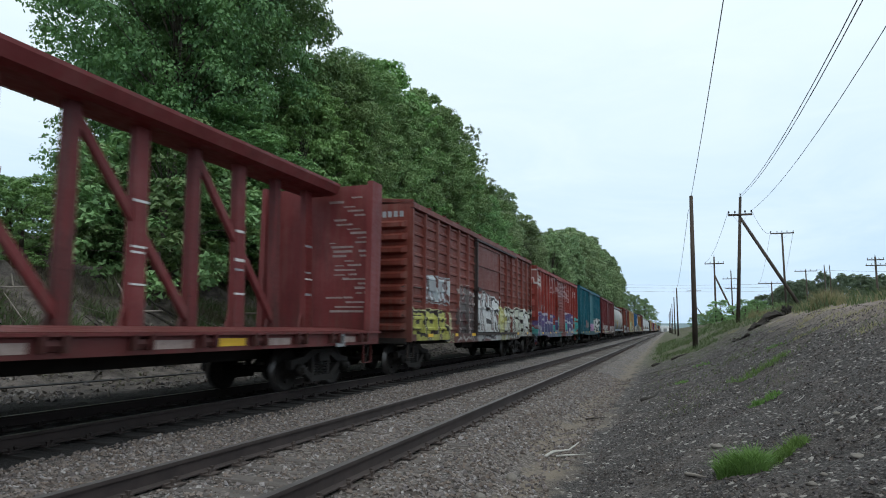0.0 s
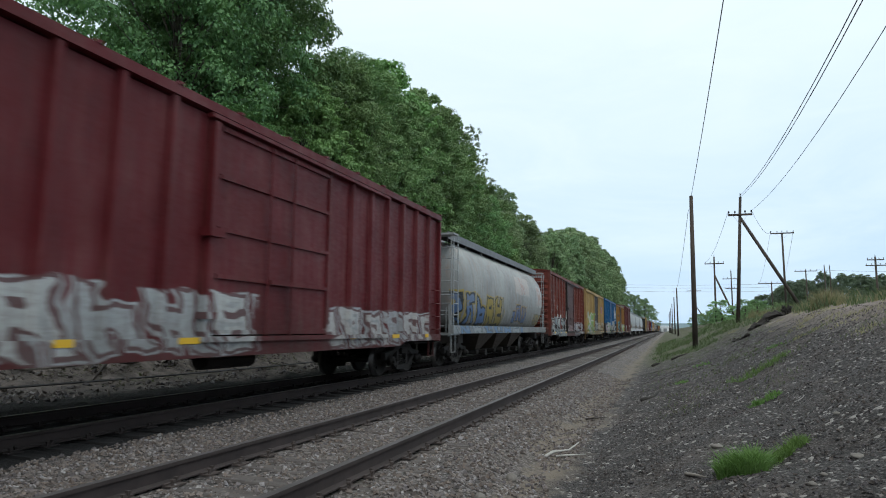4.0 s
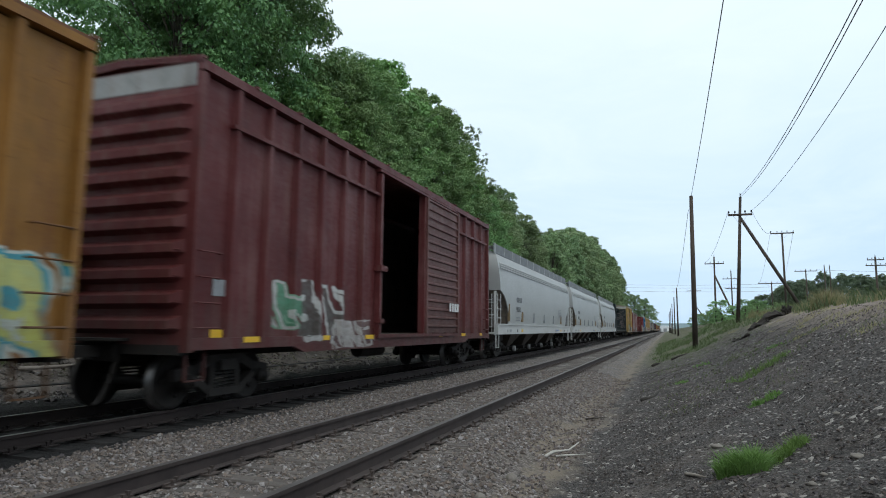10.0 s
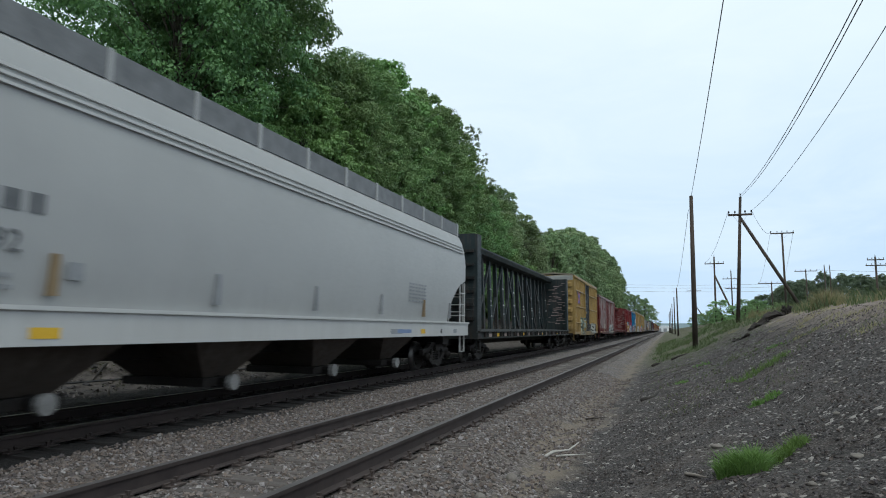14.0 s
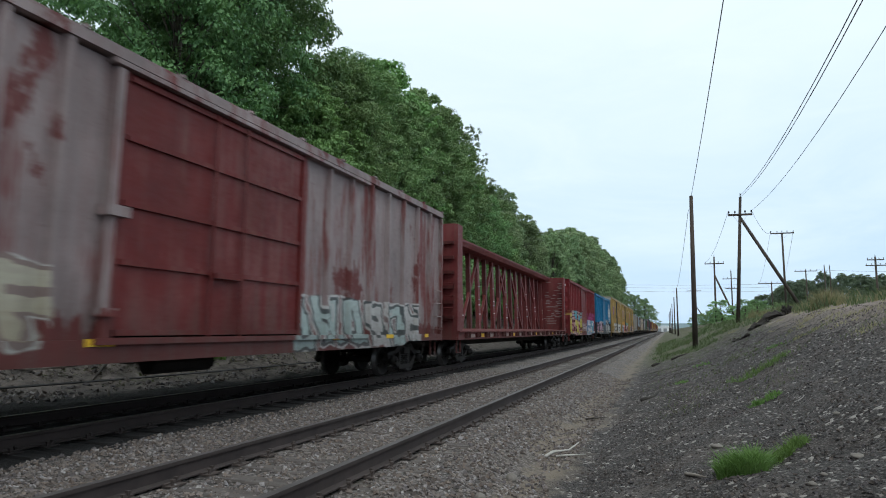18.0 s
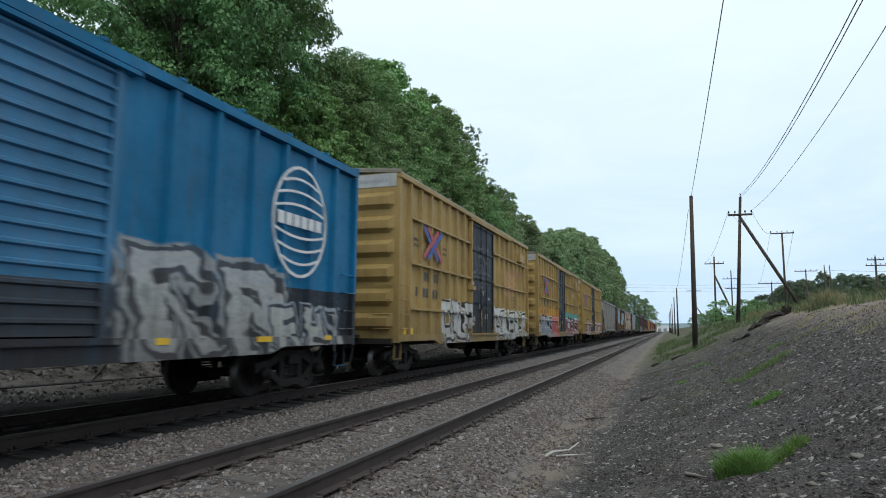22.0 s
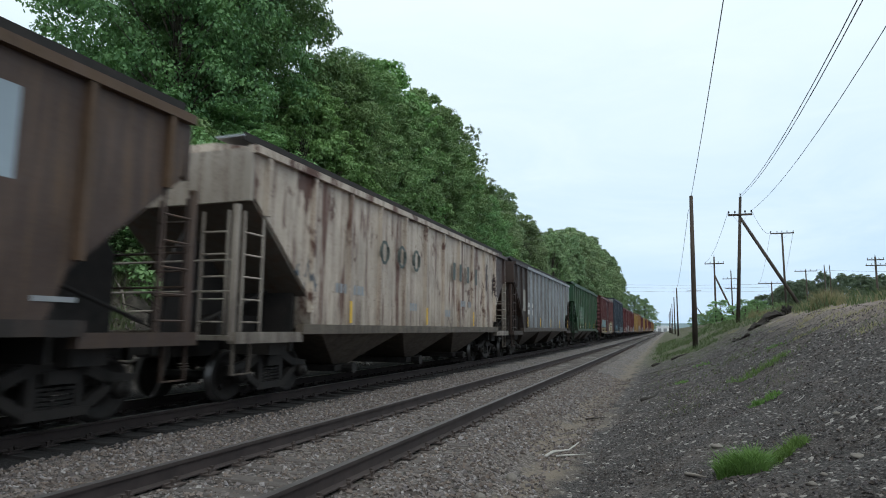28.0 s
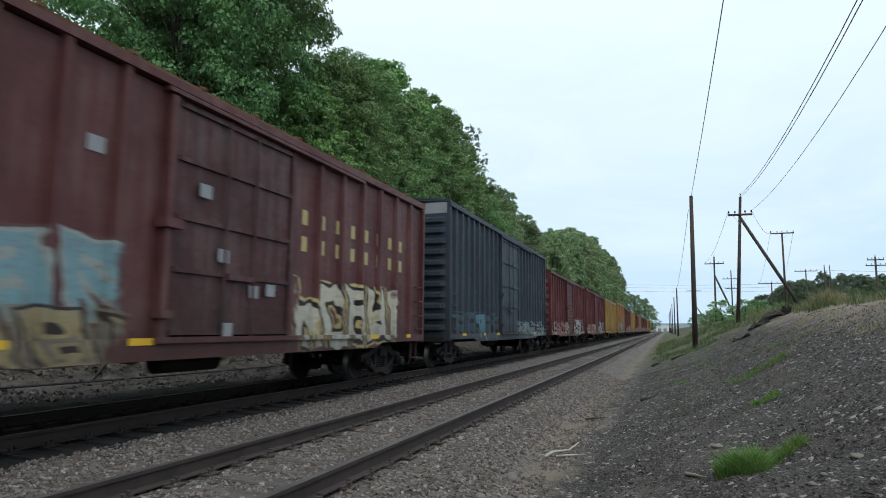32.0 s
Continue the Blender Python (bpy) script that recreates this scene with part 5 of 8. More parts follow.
        g.prism([(H + 0.03, -1.6), (H + 0.17, 0.0), (H + 0.03, 1.6), (H + 0.075, 1.6), (H + 0.215, 0.0), (H + 0.075, -1.6)], y - 0.035, y + 0.035, "y")
    part("roof_ribs", g, roof, car)
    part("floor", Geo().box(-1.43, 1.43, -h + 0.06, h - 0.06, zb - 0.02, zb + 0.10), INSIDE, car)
    part("centre_sill", Geo().box(-0.25, 0.25, -h + 0.1, h - 0.1, 0.72, 0.97), GRIME, car)
    g = Geo().rod((0.62, -0.9, 0.70), (0.62, 0.4, 0.70), 0.17, 10)
    part("brake_reservoir", g, GRIME, car)
    # doors
    for sgn in (1, -1):
        off = 0.0
        if open_to and sgn > 0:
            off = open_to
        a, b = d0 + 0.04 + off, d1 - 0.04 + off
        zx = 1.50 + (0.09 if off else 0.0)
        e = sgn
        if door_kind == "corrugated":
            dg = corrugated(a, b, zb + 0.12, top - 0.06, zx, 0.045, 16, 0.05)
            if e < 0:
                dg.v = [(-x, y, z) for x, y, z in dg.v]
            dr = part("door", dg, door, car)
        else:
            g = Geo().box(e * (zx - 0.02), e * (zx + 0.02), a, b, zb + 0.12, top - 0.06) if e > 0 else Geo().box(-zx - 0.02, -zx + 0.02, a, b, zb + 0.12, top - 0.06)
            dr = part("door", g, door, car)
            zz = [zb + 0.16 + (top - zb - 0.3) * q for q in (0.0, 0.27, 0.5, 0.76, 1.0)]
            for z in zz:
                part("door_rail", Geo().box(*sorted((e * (zx + 0.02), e * (zx + 0.065))), a + 0.08, b - 0.08, z - 0.035, z + 0.035), door, dr)
            for y in ((a + b) / 2 - 0.35, (a + b) / 2 + 0.35) if door_split is None else door_split:
                part("lock_rod", Geo().rod((e * (zx + 0.085), y, zb + 0.1), (e * (zx + 0.085), y, top - 0.1), 0.022, 6), door, dr)
            part("door_handle", Geo().box(*sorted((e * (zx + 0.06), e * (zx + 0.12))), (a + b) / 2 - 0.3, (a + b) / 2 + 0.3, 1.95, 2.03), door, dr)
        for y in (a, b):
            part("door_edge", Geo().box(*sorted((e * (zx - 0.02), e * (zx + 0.06))), y - 0.05, y + 0.05, zb + 0.10, top - 0.04), door, dr)
        ta, tb = d0 - 0.2, d1 + (0.2 if door_kind == "corrugated" and not open_to else 2.6 if (open_to or door_kind == "plug") else 0.2)
        part("door_track", Geo().box(*sorted((e * 1.50, e * 1.655)), ta, min(tb, h - 0.1), zb + 0.02, zb + 0.10), trim, car)
        part("door_track", Geo().box(*sorted((e * 1.50, e * 1.64)), ta, min(tb, h - 0.1), top - 0.06, top + 0.0), trim, car)
        if open_to and sgn > 0:
            for y in (d0, d1):
                part("door_jamb", Geo().box(1.42, 1.60, y - 0.05, y + 0.05, zb, top), trim, car)
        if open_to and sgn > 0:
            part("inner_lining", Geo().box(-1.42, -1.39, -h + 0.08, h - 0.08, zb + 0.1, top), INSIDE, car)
    part("lock_bar", Geo().box(1.50, 1.63, d0 - 0.13, d0 - 0.03, zb + 0.05, top - 0.1).box(1.50, 1.70, d0 - 0.2, d0 + 0.12, 2.55, 2.68).box(1.50, 1.68, d0 - 0.16, d0 + 0.05, 1.35, 1.45), trim, car)
    # ladders and steps
    zs = (1.22, 1.58, 1.95, 2.32)
    rungs(car, trim, 1.55, -h + 0.1, -h + 0.58, zs)
    rungs(car, trim, 1.55, h - 0.58, h - 0.1, zs)
    end_rungs(car, trim, -h, 0.95, 1.38, zs)
    end_rungs(car, trim, h, -1.38, -0.95, zs)
    g = Geo().box(-0.55, 0.55, -h - 0.32, -h - 0.02, 1.03, 1.07)
    part("crossover_step", g, GRIME, car)
    part("brake_gear", Geo().box(-0.95, -0.5, -h - 0.2, -h, 1.75, 2.15).rod((-0.72, -h - 0.2, 2.3), (-0.72, -h - 0.26, 2.3), 0.28, 14), GRIME, car)
    for y in (-h + 0.34, h - 0.34):
        stirrup(car, trim, y)
    if reflect:
        for i, q in enumerate((0.09, 0.24, 0.36, 0.66, 0.80, 0.93)):
            y = -h + L * q
            plate(car, YELLOW, y - 0.2 * (1 if i % 2 == 0 else 0.6), y + 0.2 * (1 if i % 2 == 0 else 0.6), 1.0, 1.09, 1.598, "reflector", "yellow reflective strip")
    return car, h, L


def on(h, q):
    """A place along a car, from its leading end (0) to its trailing end (1)."""
    return -h + 2 * h * q


# ---- train: the boxcars ----
W_, K_, G_ = (0.62, 0.62, 0.60), (0.015, 0.015, 0.017), (0.30, 0.31, 0.31)


def piece(q0, q1, z0, z1, a, b, ln, sc=1.0, L=15.5):
    return ((q0 - 0.5) * L, (q1 - 0.5) * L, z0, z1, a, b, ln, sc)


def block(q0, q1, z0, z1, c, L=15.5):
    return ((q0 - 0.5) * L, (q1 - 0.5) * L, z0, z1, c)


def cross_emblem(car, y, z, r):
    """A cross of red and blue strips."""
    for s, m in ((1, BLUEMARK), (-1, REDMARK)):
        for o, mm in ((-0.16, REDMARK if s > 0 else BLUEMARK), (0.16, BLUEMARK if s > 0 else REDMARK)):
            xx = 1.594 if s > 0 else 1.590
            g = Geo().beam((xx, y - s * 1.35 * r + o, z - r), (xx, y + s * 1.35 * r + o, z + r), 0.008, 0.15)
            part("emblem_stripe", g, mm, car, "painted red and blue stripe")


def build_boxcars():
    # brown, panelled, white and yellow pieces
    m = paint("brown_red_paint", (0.165, 0.046, 0.036), 0.35, 0.35, 0.15, seed=2, pieces=(
        piece(0.08, 0.20, 1.95, 2.75, (0.55, 0.6, 0.62), (0.35, 0.4, 0.42), (0.16, 0.07, 0.06), 1.2), piece(0.02, 0.22, 0.8, 1.75, (0.52, 0.52, 0.10), (0.62, 0.62, 0.35), (0.03, 0.03, 0.03), 0.9),
        piece(0.26, 0.40, 0.9, 2.6, (0.10, 0.09, 0.09), (0.5, 0.48, 0.46), (0.10, 0.03, 0.03), 0.8), piece(0.40, 0.62, 0.8, 2.5, (0.70, 0.71, 0.70), (0.60, 0.61, 0.6), K_, 0.7), piece(0.60, 0.70, 0.8, 2.1, (0.55, 0.52, 0.10), (0.6, 0.6, 0.3), (0.4, 0.38, 0.1), 0.9), piece(0.67, 0.99, 0.82, 2.15, (0.70, 0.71, 0.68), (0.55, 0.58, 0.5), K_, 1.1)))
    c, h, L = boxcar("brown boxcar with ribbed panels and white and yellow graffiti", 15.15, 30.6, 4.57, m, panel_ridges=12, ridges=9, posts=(5, 5), door_kind="plug", door_split=(), door_at=(0.39, 0.607), trim=paint("dark_brown_trim", (0.034, 0.024, 0.022), 0.2))
    plate(c, GREYMARK, on(h, 0.09), on(h, 0.16), 2.3, 2.6, 1.53)
    for k in range(6):
        part("lettering", Geo().box(0.35 + k * 0.17, 0.46 + k * 0.17, -h - 0.006, -h + 0.002, 4.2, 4.36), GREYMARK, c)
    # red with purple pieces
    m = paint("red_paint", (0.245, 0.048, 0.04), 0.2, 0.3, 0.16, seed=3, pieces=(
        piece(0.0, 0.10, 3.3, 4.3, W_, (0.5, 0.45, 0.44), (0.3, 0.1, 0.09), 0.8), piece(0.27, 0.40, 3.35, 4.25, (0.25, 0.05, 0.042), (0.26, 0.055, 0.05), (0.40, 0.27, 0.27), 1.3), piece(0.62, 0.71, 3.1, 4.2, (0.25, 0.05, 0.042), (0.26, 0.055, 0.05), (0.42, 0.3, 0.3), 1.6), piece(0.0, 0.47, 0.78, 1.5, (0.05, 0.36, 0.34), (0.05, 0.40, 0.38), (0.06, 0.34, 0.34), 0.45), piece(0.02, 0.42, 0.6, 2.1, (0.085, 0.06, 0.2), (0.11, 0.085, 0.24), (0.40, 0.40, 0.46), 0.55),
        piece(0.63, 0.99, 0.82, 2.1, (0.05, 0.36, 0.34), (0.05, 0.40, 0.38), (0.06, 0.36, 0.35), 0.5), piece(0.62, 0.87, 0.6, 2.3, (0.085, 0.06, 0.2), (0.12, 0.09, 0.26), (0.45, 0.46, 0.50), 0.95)))
    md = paint("red_door_paint", (0.235, 0.05, 0.043), 0.25, 0.3, 0.2, seed=3.3, pieces=(piece(0.405, 0.60, 3.3, 4.2, (0.24, 0.05, 0.044), (0.25, 0.055, 0.05), (0.45, 0.33, 0.33), 1.2), piece(0.39, 0.47, 0.9, 2.0, (0.05, 0.36, 0.34), (0.05, 0.40, 0.38), (0.06, 0.34, 0.34), 0.6)))
    c, h, L = boxcar("bright red boxcar with purple and turquoise graffiti", 32.1, 47.5, 4.46, m, door=md, ridges=5, posts=(6, 6), door_at=(0.405, 0.60))
    for q in (0.735, 0.80, 0.865, 0.93):
        y = on(h, q)
        part("lettering", Geo().box(1.497, 1.503, y - 0.16, y + 0.16, 3.5, 3.98), WHITEMARK, c, "large white painted letter block")
    marks(c, GREYMARK, on(h, 0.10), on(h, 0.16), 2.3, 2.55, 2, 1.495)
    # teal
    m = paint("teal_paint", (0.014, 0.105, 0.14), 0.12, 0.25, 0.06, seed=4, fadecol=(0.12, 0.3, 0.32), pieces=(
        piece(0.41, 0.585, 1.12, 1.75, (0.50, 0.10, 0.36), (0.62, 0.30, 0.55), (0.4, 0.3, 0.42), 0.9), piece(0.645, 0.94, 0.95, 2.25, (0.62, 0.64, 0.62), (0.5, 0.52, 0.5), (0.02, 0.03, 0.03), 1.3)), wobble=0.06, blocks=(block(0.265, 0.30, 1.4, 2.0, (0.30, 0.17, 0.17)), block(0.31, 0.355, 1.42, 1.85, (0.30, 0.25, 0.25))))
    md = paint("pale_teal_paint", (0.035, 0.17, 0.20), 0.15, 0.25, 0.08, seed=4.5, fadecol=(0.2, 0.38, 0.38), pieces=(piece(0.41, 0.6, 1.12, 1.75, (0.50, 0.10, 0.36), (0.62, 0.30, 0.55), (0.4, 0.3, 0.42), 0.9),))
    c, h, L = boxcar("teal green boxcar with a ribbed door and pink graffiti", 49.2, 64.65, 4.6, m, door=md, ridges=5, posts=(6, 6))
    plate(c, WHITEMARK, on(h, 0.115), on(h, 0.135), 2.15, 2.4, 1.495)
    for q, z in ((0.115, 1.8), (0.19, 1.75), (0.19, 1.4), (0.12, 1.45), (0.255, 1.75)):
        marks(c, GREYMARK, on(h, q), on(h, q + 0.035), z, z + 0.17, 3, 1.495)
    for k in range(6):
        part("lettering", Geo().box(0.45 + k * 0.14, 0.55 + k * 0.14, -h - 0.006, -h + 0.002, 4.24, 4.38), WHITEMARK, c)
    # maroon
    m = paint("maroon_paint", (0.125, 0.023, 0.026), 0.15, 0.3, 0.08, seed=5, pieces=(
        piece(0.06, 0.14, 1.3, 2.0, (0.45, 0.3, 0.28), (0.5, 0.45, 0.44), (0.16, 0.05, 0.05), 1.2), piece(0.17, 0.45, 0.85, 1.75, (0.55, 0.56, 0.54), (0.42, 0.44, 0.44), (0.2, 0.12, 0.12), 0.8), piece(0.62, 0.95, 0.85, 1.65, (0.55, 0.54, 0.52), (0.4, 0.42, 0.43), (0.2, 0.12, 0.12), 0.8)))
    c, h, L = boxcar("maroon boxcar with faded white graffiti along the sill", 66.15, 82.15, 4.55, m, ridges=6, posts=(6, 6), door_kind="plug", door_at=(0.385, 0.60))
    for z in (1.95, 1.65):
        marks(c, GREYMARK, on(h, 0.06), on(h, 0.11), z, z + 0.2, 3, 1.495)
    for k in range(8):
        part("lettering", Geo().box(0.2 + k * 0.14, 0.3 + k * 0.14, -h - 0.006, -h + 0.002, 4.14, 4.28), GREYMARK, c)
    # brown with pale blue pieces
    m = paint("rust_brown_paint", (0.175, 0.046, 0.034), 0.4, 0.35, 0.15, seed=7, pieces=(
        piece(0.03, 0.11, 2.2, 3.9, (0.42, 0.36, 0.35), (0.15, 0.05, 0.04), (0.13, 0.04, 0.035), 1.5), piece(0.04, 0.39, 0.5, 1.25, (0.36, 0.44, 0.52), (0.30, 0.40, 0.36), (0.5, 0.5, 0.5), 0.8),
        piece(0.06, 0.38, 0.85, 1.95, (0.55, 0.58, 0.57), (0.34, 0.40, 0.42), (0.05, 0.055, 0.06), 0.8), piece(0.64, 0.98, 0.82, 1.75, (0.55, 0.55, 0.54), (0.4, 0.42, 0.46), (0.12, 0.05, 0.05), 1.0)))
    md = paint("dull_brown_door", (0.085, 0.036, 0.034), 0.35, 0.3, 0.1, seed=7.4, pieces=(piece(0.42, 0.6, 0.9, 1.5, (0.35, 0.2, 0.2), (0.4, 0.36, 0.36), (0.1, 0.04, 0.04), 1.0),))
    c, h, L = boxcar("rusty brown boxcar with ribbed panels and pale blue graffiti", 100.8, 116.25, 4.58, m, door=md, panel_ridges=12, ridges=9, posts=(5, 5), door_kind="plug", door_split=(), door_at=(0.415, 0.635), trim=paint("dark_brown_trim", (0.034, 0.024, 0.022)))
    marks(c, WHITEMARK, on(h, 0.14), on(h, 0.178), 2.43, 2.7, 2, 1.53)
    marks(c, WHITEMARK, on(h, 0.14), on(h, 0.197), 1.93, 2.16, 3, 1.53)
    marks(c, WHITEMARK, on(h, 0.213), on(h, 0.27), 1.93, 2.16, 3, 1.53)
    marks(c, WHITEMARK, on(h, 0.395), on(h, 0.412), 1.9, 2.45, 1, 1.53)
    for k in range(7):
        part("lettering", Geo().box(0.3 + k * 0.14, 0.4 + k * 0.14, -h - 0.006, -h + 0.002, 4.2, 4.34), GREYMARK, c)
    # yellow with dark ribbed door
    m = paint("buff_yellow_paint", (0.52, 0.345, 0.135), 0.5, 0.4, 0.1, seed=8, rustcol=(0.2, 0.09, 0.03), wobble=0.1, blocks=(block(0.012, 0.05, 3.42, 3.78, (0.50, 0.55, 0.52)),), pieces=(
        piece(0.065, 0.125, 2.35, 2.85, (0.12, 0.10, 0.07), (0.40, 0.28, 0.12), (0.44, 0.31, 0.12), 2.4), piece(0.08, 0.39, 0.8, 2.7, (0.36, 0.42, 0.46), (0.22, 0.36, 0.13), (0.50, 0.50, 0.42), 0.8),
        piece(0.63, 0.97, 0.85, 1.95, (0.55, 0.56, 0.5), (0.45, 0.4, 0.28), (0.3, 0.22, 0.14), 0.8)))
    md = paint("dark_door_paint", (0.05, 0.042, 0.04), 0.35, 0.3, 0.12, seed=8.3, pieces=(piece(0.40, 0.64, 0.9, 2.1, (0.5, 0.5, 0.5), (0.12, 0.10, 0.10), (0.04, 0.035, 0.035), 0.9),))
    c, h, L = boxcar("buff yellow boxcar with a dark ribbed door and pale graffiti", 117.7, 133.15, 4.58, m, door=md, ridges=8, posts=(6, 6), door_at=(0.40, 0.633))
    for q, z, w, t in ((0.086, 3.88, 0.34, 0.3), (0.15, 3.92, 0.36, 0.3), (0.207, 3.93, 0.16, 0.4), (0.263, 3.97, 0.16, 0.4), (0.264, 3.52, 0.32, 0.38), (0.317, 3.5, 0.34, 0.28), (0.375, 3.5, 0.36, 0.28)):
        part("lettering", Geo().box(1.495, 1.5, on(h, q) - w / 2, on(h, q) + w / 2, z - t / 2, z + t / 2), BLACKMARK, c, "large dark painted letter block")
    ring = ((0.086, 3.62), (0.198, 3.66), (0.189, 3.27), (0.147, 3.29), (0.135, 3.46), (0.123, 3.46), (0.118, 3.0), (0.072, 2.98), (0.086, 3.62))
    for (qa, za), (qb, zb) in zip(ring, ring[1:]):
        part("emblem_line", Geo().beam((1.498, on(h, qa), za), (1.498, on(h, qb), zb), 0.006, 0.09), BLACKMARK, c, "dark line of the painted emblem")
    for z in (2.66, 2.40):
        marks(c, plain("faded_dark_lettering", (0.16, 0.12, 0.06), (0.24, 0.18, 0.09), 0.7), on(h, 0.134), on(h, 0.215), z, z + 0.18, 6, 1.495, "faded dark lettering")
    cross_emblem(c, on(h, 0.82), 3.2, 0.3)
    for q in (0.76, 0.88):
        marks(c, BLACKMARK, on(h, q), on(h, q + 0.035), 3.1, 3.25, 3, 1.495)
    # two blue boxcars
    for s0, s1, base, sd, grp, lab in ((134.7, 150.4, (0.030, 0.115, 0.245), 9, ((0.42, 0.36, 0.40), (0.5, 0.52, 0.48), (0.24, 0.36, 0.22)), "blue boxcar with a black lower band and pale graffiti"),
                                       (352.6, 368.4, (0.030, 0.175, 0.33), 20, ((0.50, 0.30, 0.40), (0.5, 0.5, 0.46), (0.10, 0.11, 0.12)), "bright blue boxcar with a sooty lower band and pink graffiti")):
        bl = (block(0.0, 1.0, 0.5, 1.95, (0.03, 0.033, 0.04), 17),)
        m = paint("blue_paint_%d" % sd, base, 0.18, 0.3, 0.10, seed=sd, fadecol=(0.2, 0.34, 0.5), blocks=bl, pieces=(
            piece(0.20, 0.40, 0.85, 2.05, grp[0], grp[1], grp[2], 0.8), piece(0.02, 0.18, 0.9, 1.9, (0.08, 0.08, 0.09), grp[0], (0.03, 0.03, 0.035), 0.8), piece(0.62, 0.84, 0.7, 2.3, (0.44, 0.44, 0.43), (0.30, 0.31, 0.31), (0.09, 0.09, 0.095), 0.5), piece(0.82, 0.97, 0.8, 1.7, grp[1], (0.36, 0.40, 0.44), (0.06, 0.07, 0.09), 0.9)))
        md = paint("blue_door_%d" % sd, tuple(min(1, v * 1.25 + 0.03) for v in base), 0.15, 0.3, 0.15, seed=sd + 0.4, fadecol=(0.3, 0.42, 0.55), blocks=(block(0.0, 1.0, 0.5, 1.75, (0.06, 0.07, 0.085), 17),), pieces=(piece(0.41, 0.6, 0.95, 1.75, (0.5, 0.5, 0.44), (0.3, 0.33, 0.36), (0.1, 0.11, 0.12), 0.9),) if sd == 9 else ())
        c, h, L = boxcar(lab, s0, s1, 4.62, m, door=md, ridges=5, posts=(6, 6), door_at=(0.40, 0.605))
        for q0, q1, z, n in ((0.10, 0.15, 3.22, 3), (0.17, 0.21, 3.20, 3), (0.10, 0.15, 2.92, 4), (0.165, 0.235, 2.88, 4)):
            marks(c, WHITEMARK, on(h, q0), on(h, q1), z, z + 0.2, n, 1.495, "white painted lettering")
        marks(c, WHITEMARK, on(h, 0.077), on(h, 0.104), 1.66, 1.88, 3, 1.495)
        if sd == 9:
            figures(c, WHITEMARK, "319", on(h, 0.122), 1.66, 0.32, 1.496)
            figures(c, WHITEMARK, "02", on(h, 0.176), 1.66, 0.32, 1.496)
        else:
            marks(c, WHITEMARK, on(h, 0.125), on(h, 0.16), 1.66, 1.88, 3, 1.495)
        for q in (0.064, 0.354):
            plate(c, YELLOW, on(h, q), on(h, q) + 0.16, 1.12, 2.3 if q < 0.1 else 1.6, 1.49 + 0.005, "reflector", "tall yellow reflective strip")
        if sd == 9:
            for i in range(7):
                plate(c, REDMARK if i % 2 == 0 else WHITEMARK, on(h, 0.014), on(h, 0.05), 3.55 + i * 0.045, 3.59 + i * 0.045, 1.495, "flag_stripe", "red and white painted flag stripe")
        else:
            plate(c, WHITEMARK, on(h, 0.03), on(h, 0.08), 3.45, 3.8, 1.495)
        g = Geo()
        n = 26
        yc, zc, ry, rz = on(h, 0.86), 3.15, 0.86, 1.0
        for i in range(n):
            a, b = i * math.tau / n, (i + 1) * math.tau / n
            g.beam((1.597, yc + ry * math.cos(a), zc + rz * math.sin(a)), (1.597, yc + ry * math.cos(b), zc + rz * math.sin(b)), 0.01, 0.055)
        for f in (-0.72, -0.48, -0.24, 0.24, 0.48, 0.72):
            wdt = ry * math.sqrt(1 - f * f) * 0.97
            arc = [(yc + wdt * u / 3, zc + f * rz - math.copysign(0.11, f) * (u / 3) ** 2 + math.copysign(0.06, f)) for u in range(-3, 4)]
            for (ya, za), (yb, zb) in zip(arc, arc[1:]):
                g.beam((1.597, ya, za), (1.597, yb, zb), 0.01, 0.045)
        for k in range(6):
            g.box(1.592, 1.602, yc - 0.72 + k * 0.245, yc - 0.53 + k * 0.245, zc - 0.11, zc + 0.11)
        part("round_emblem", g, WHITEMARK, c, "white painted globe-like ring emblem")
        for k in range(8):
            part("lettering", Geo().box(0.2 + k * 0.14, 0.3 + k * 0.14, -h - 0.006, -h + 0.002, 4.26, 4.4), WHITEMARK, c)
    # orange
    m = paint("orange_ochre_paint", (0.36, 0.165, 0.035), 0.85, 0.3, 0.12, seed=10, rustcol=(0.16, 0.06, 0.022), fadecol=(0.42, 0.25, 0.12), pieces=(
        piece(0.16, 0.45, 0.82, 2.35, (0.018, 0.022, 0.05), (0.13, 0.38, 0.36), (0.20, 0.42, 0.42), 0.75), piece(0.06, 0.17, 0.85, 1.4, (0.55, 0.35, 0.34), (0.5, 0.4, 0.35), (0.3, 0.13, 0.05), 0.9),
        piece(0.62, 0.98, 0.85, 2.0, (0.52, 0.52, 0.14), (0.5, 0.55, 0.5), (0.06, 0.30, 0.36), 0.8)), blocks=(block(0.09, 0.33, 3.05, 3.35, (0.13, 0.09, 0.06)), block(0.27, 0.36, 2.25, 2.55, (0.12, 0.085, 0.06))))
    md = paint("grimy_grey_door", (0.075, 0.058, 0.05), 0.35, 0.3, 0.12, seed=10.3, pieces=(piece(0.39, 0.61, 0.9, 2.2, (0.30, 0.25, 0.24), (0.5, 0.3, 0.12), (0.06, 0.05, 0.05), 0.8),))
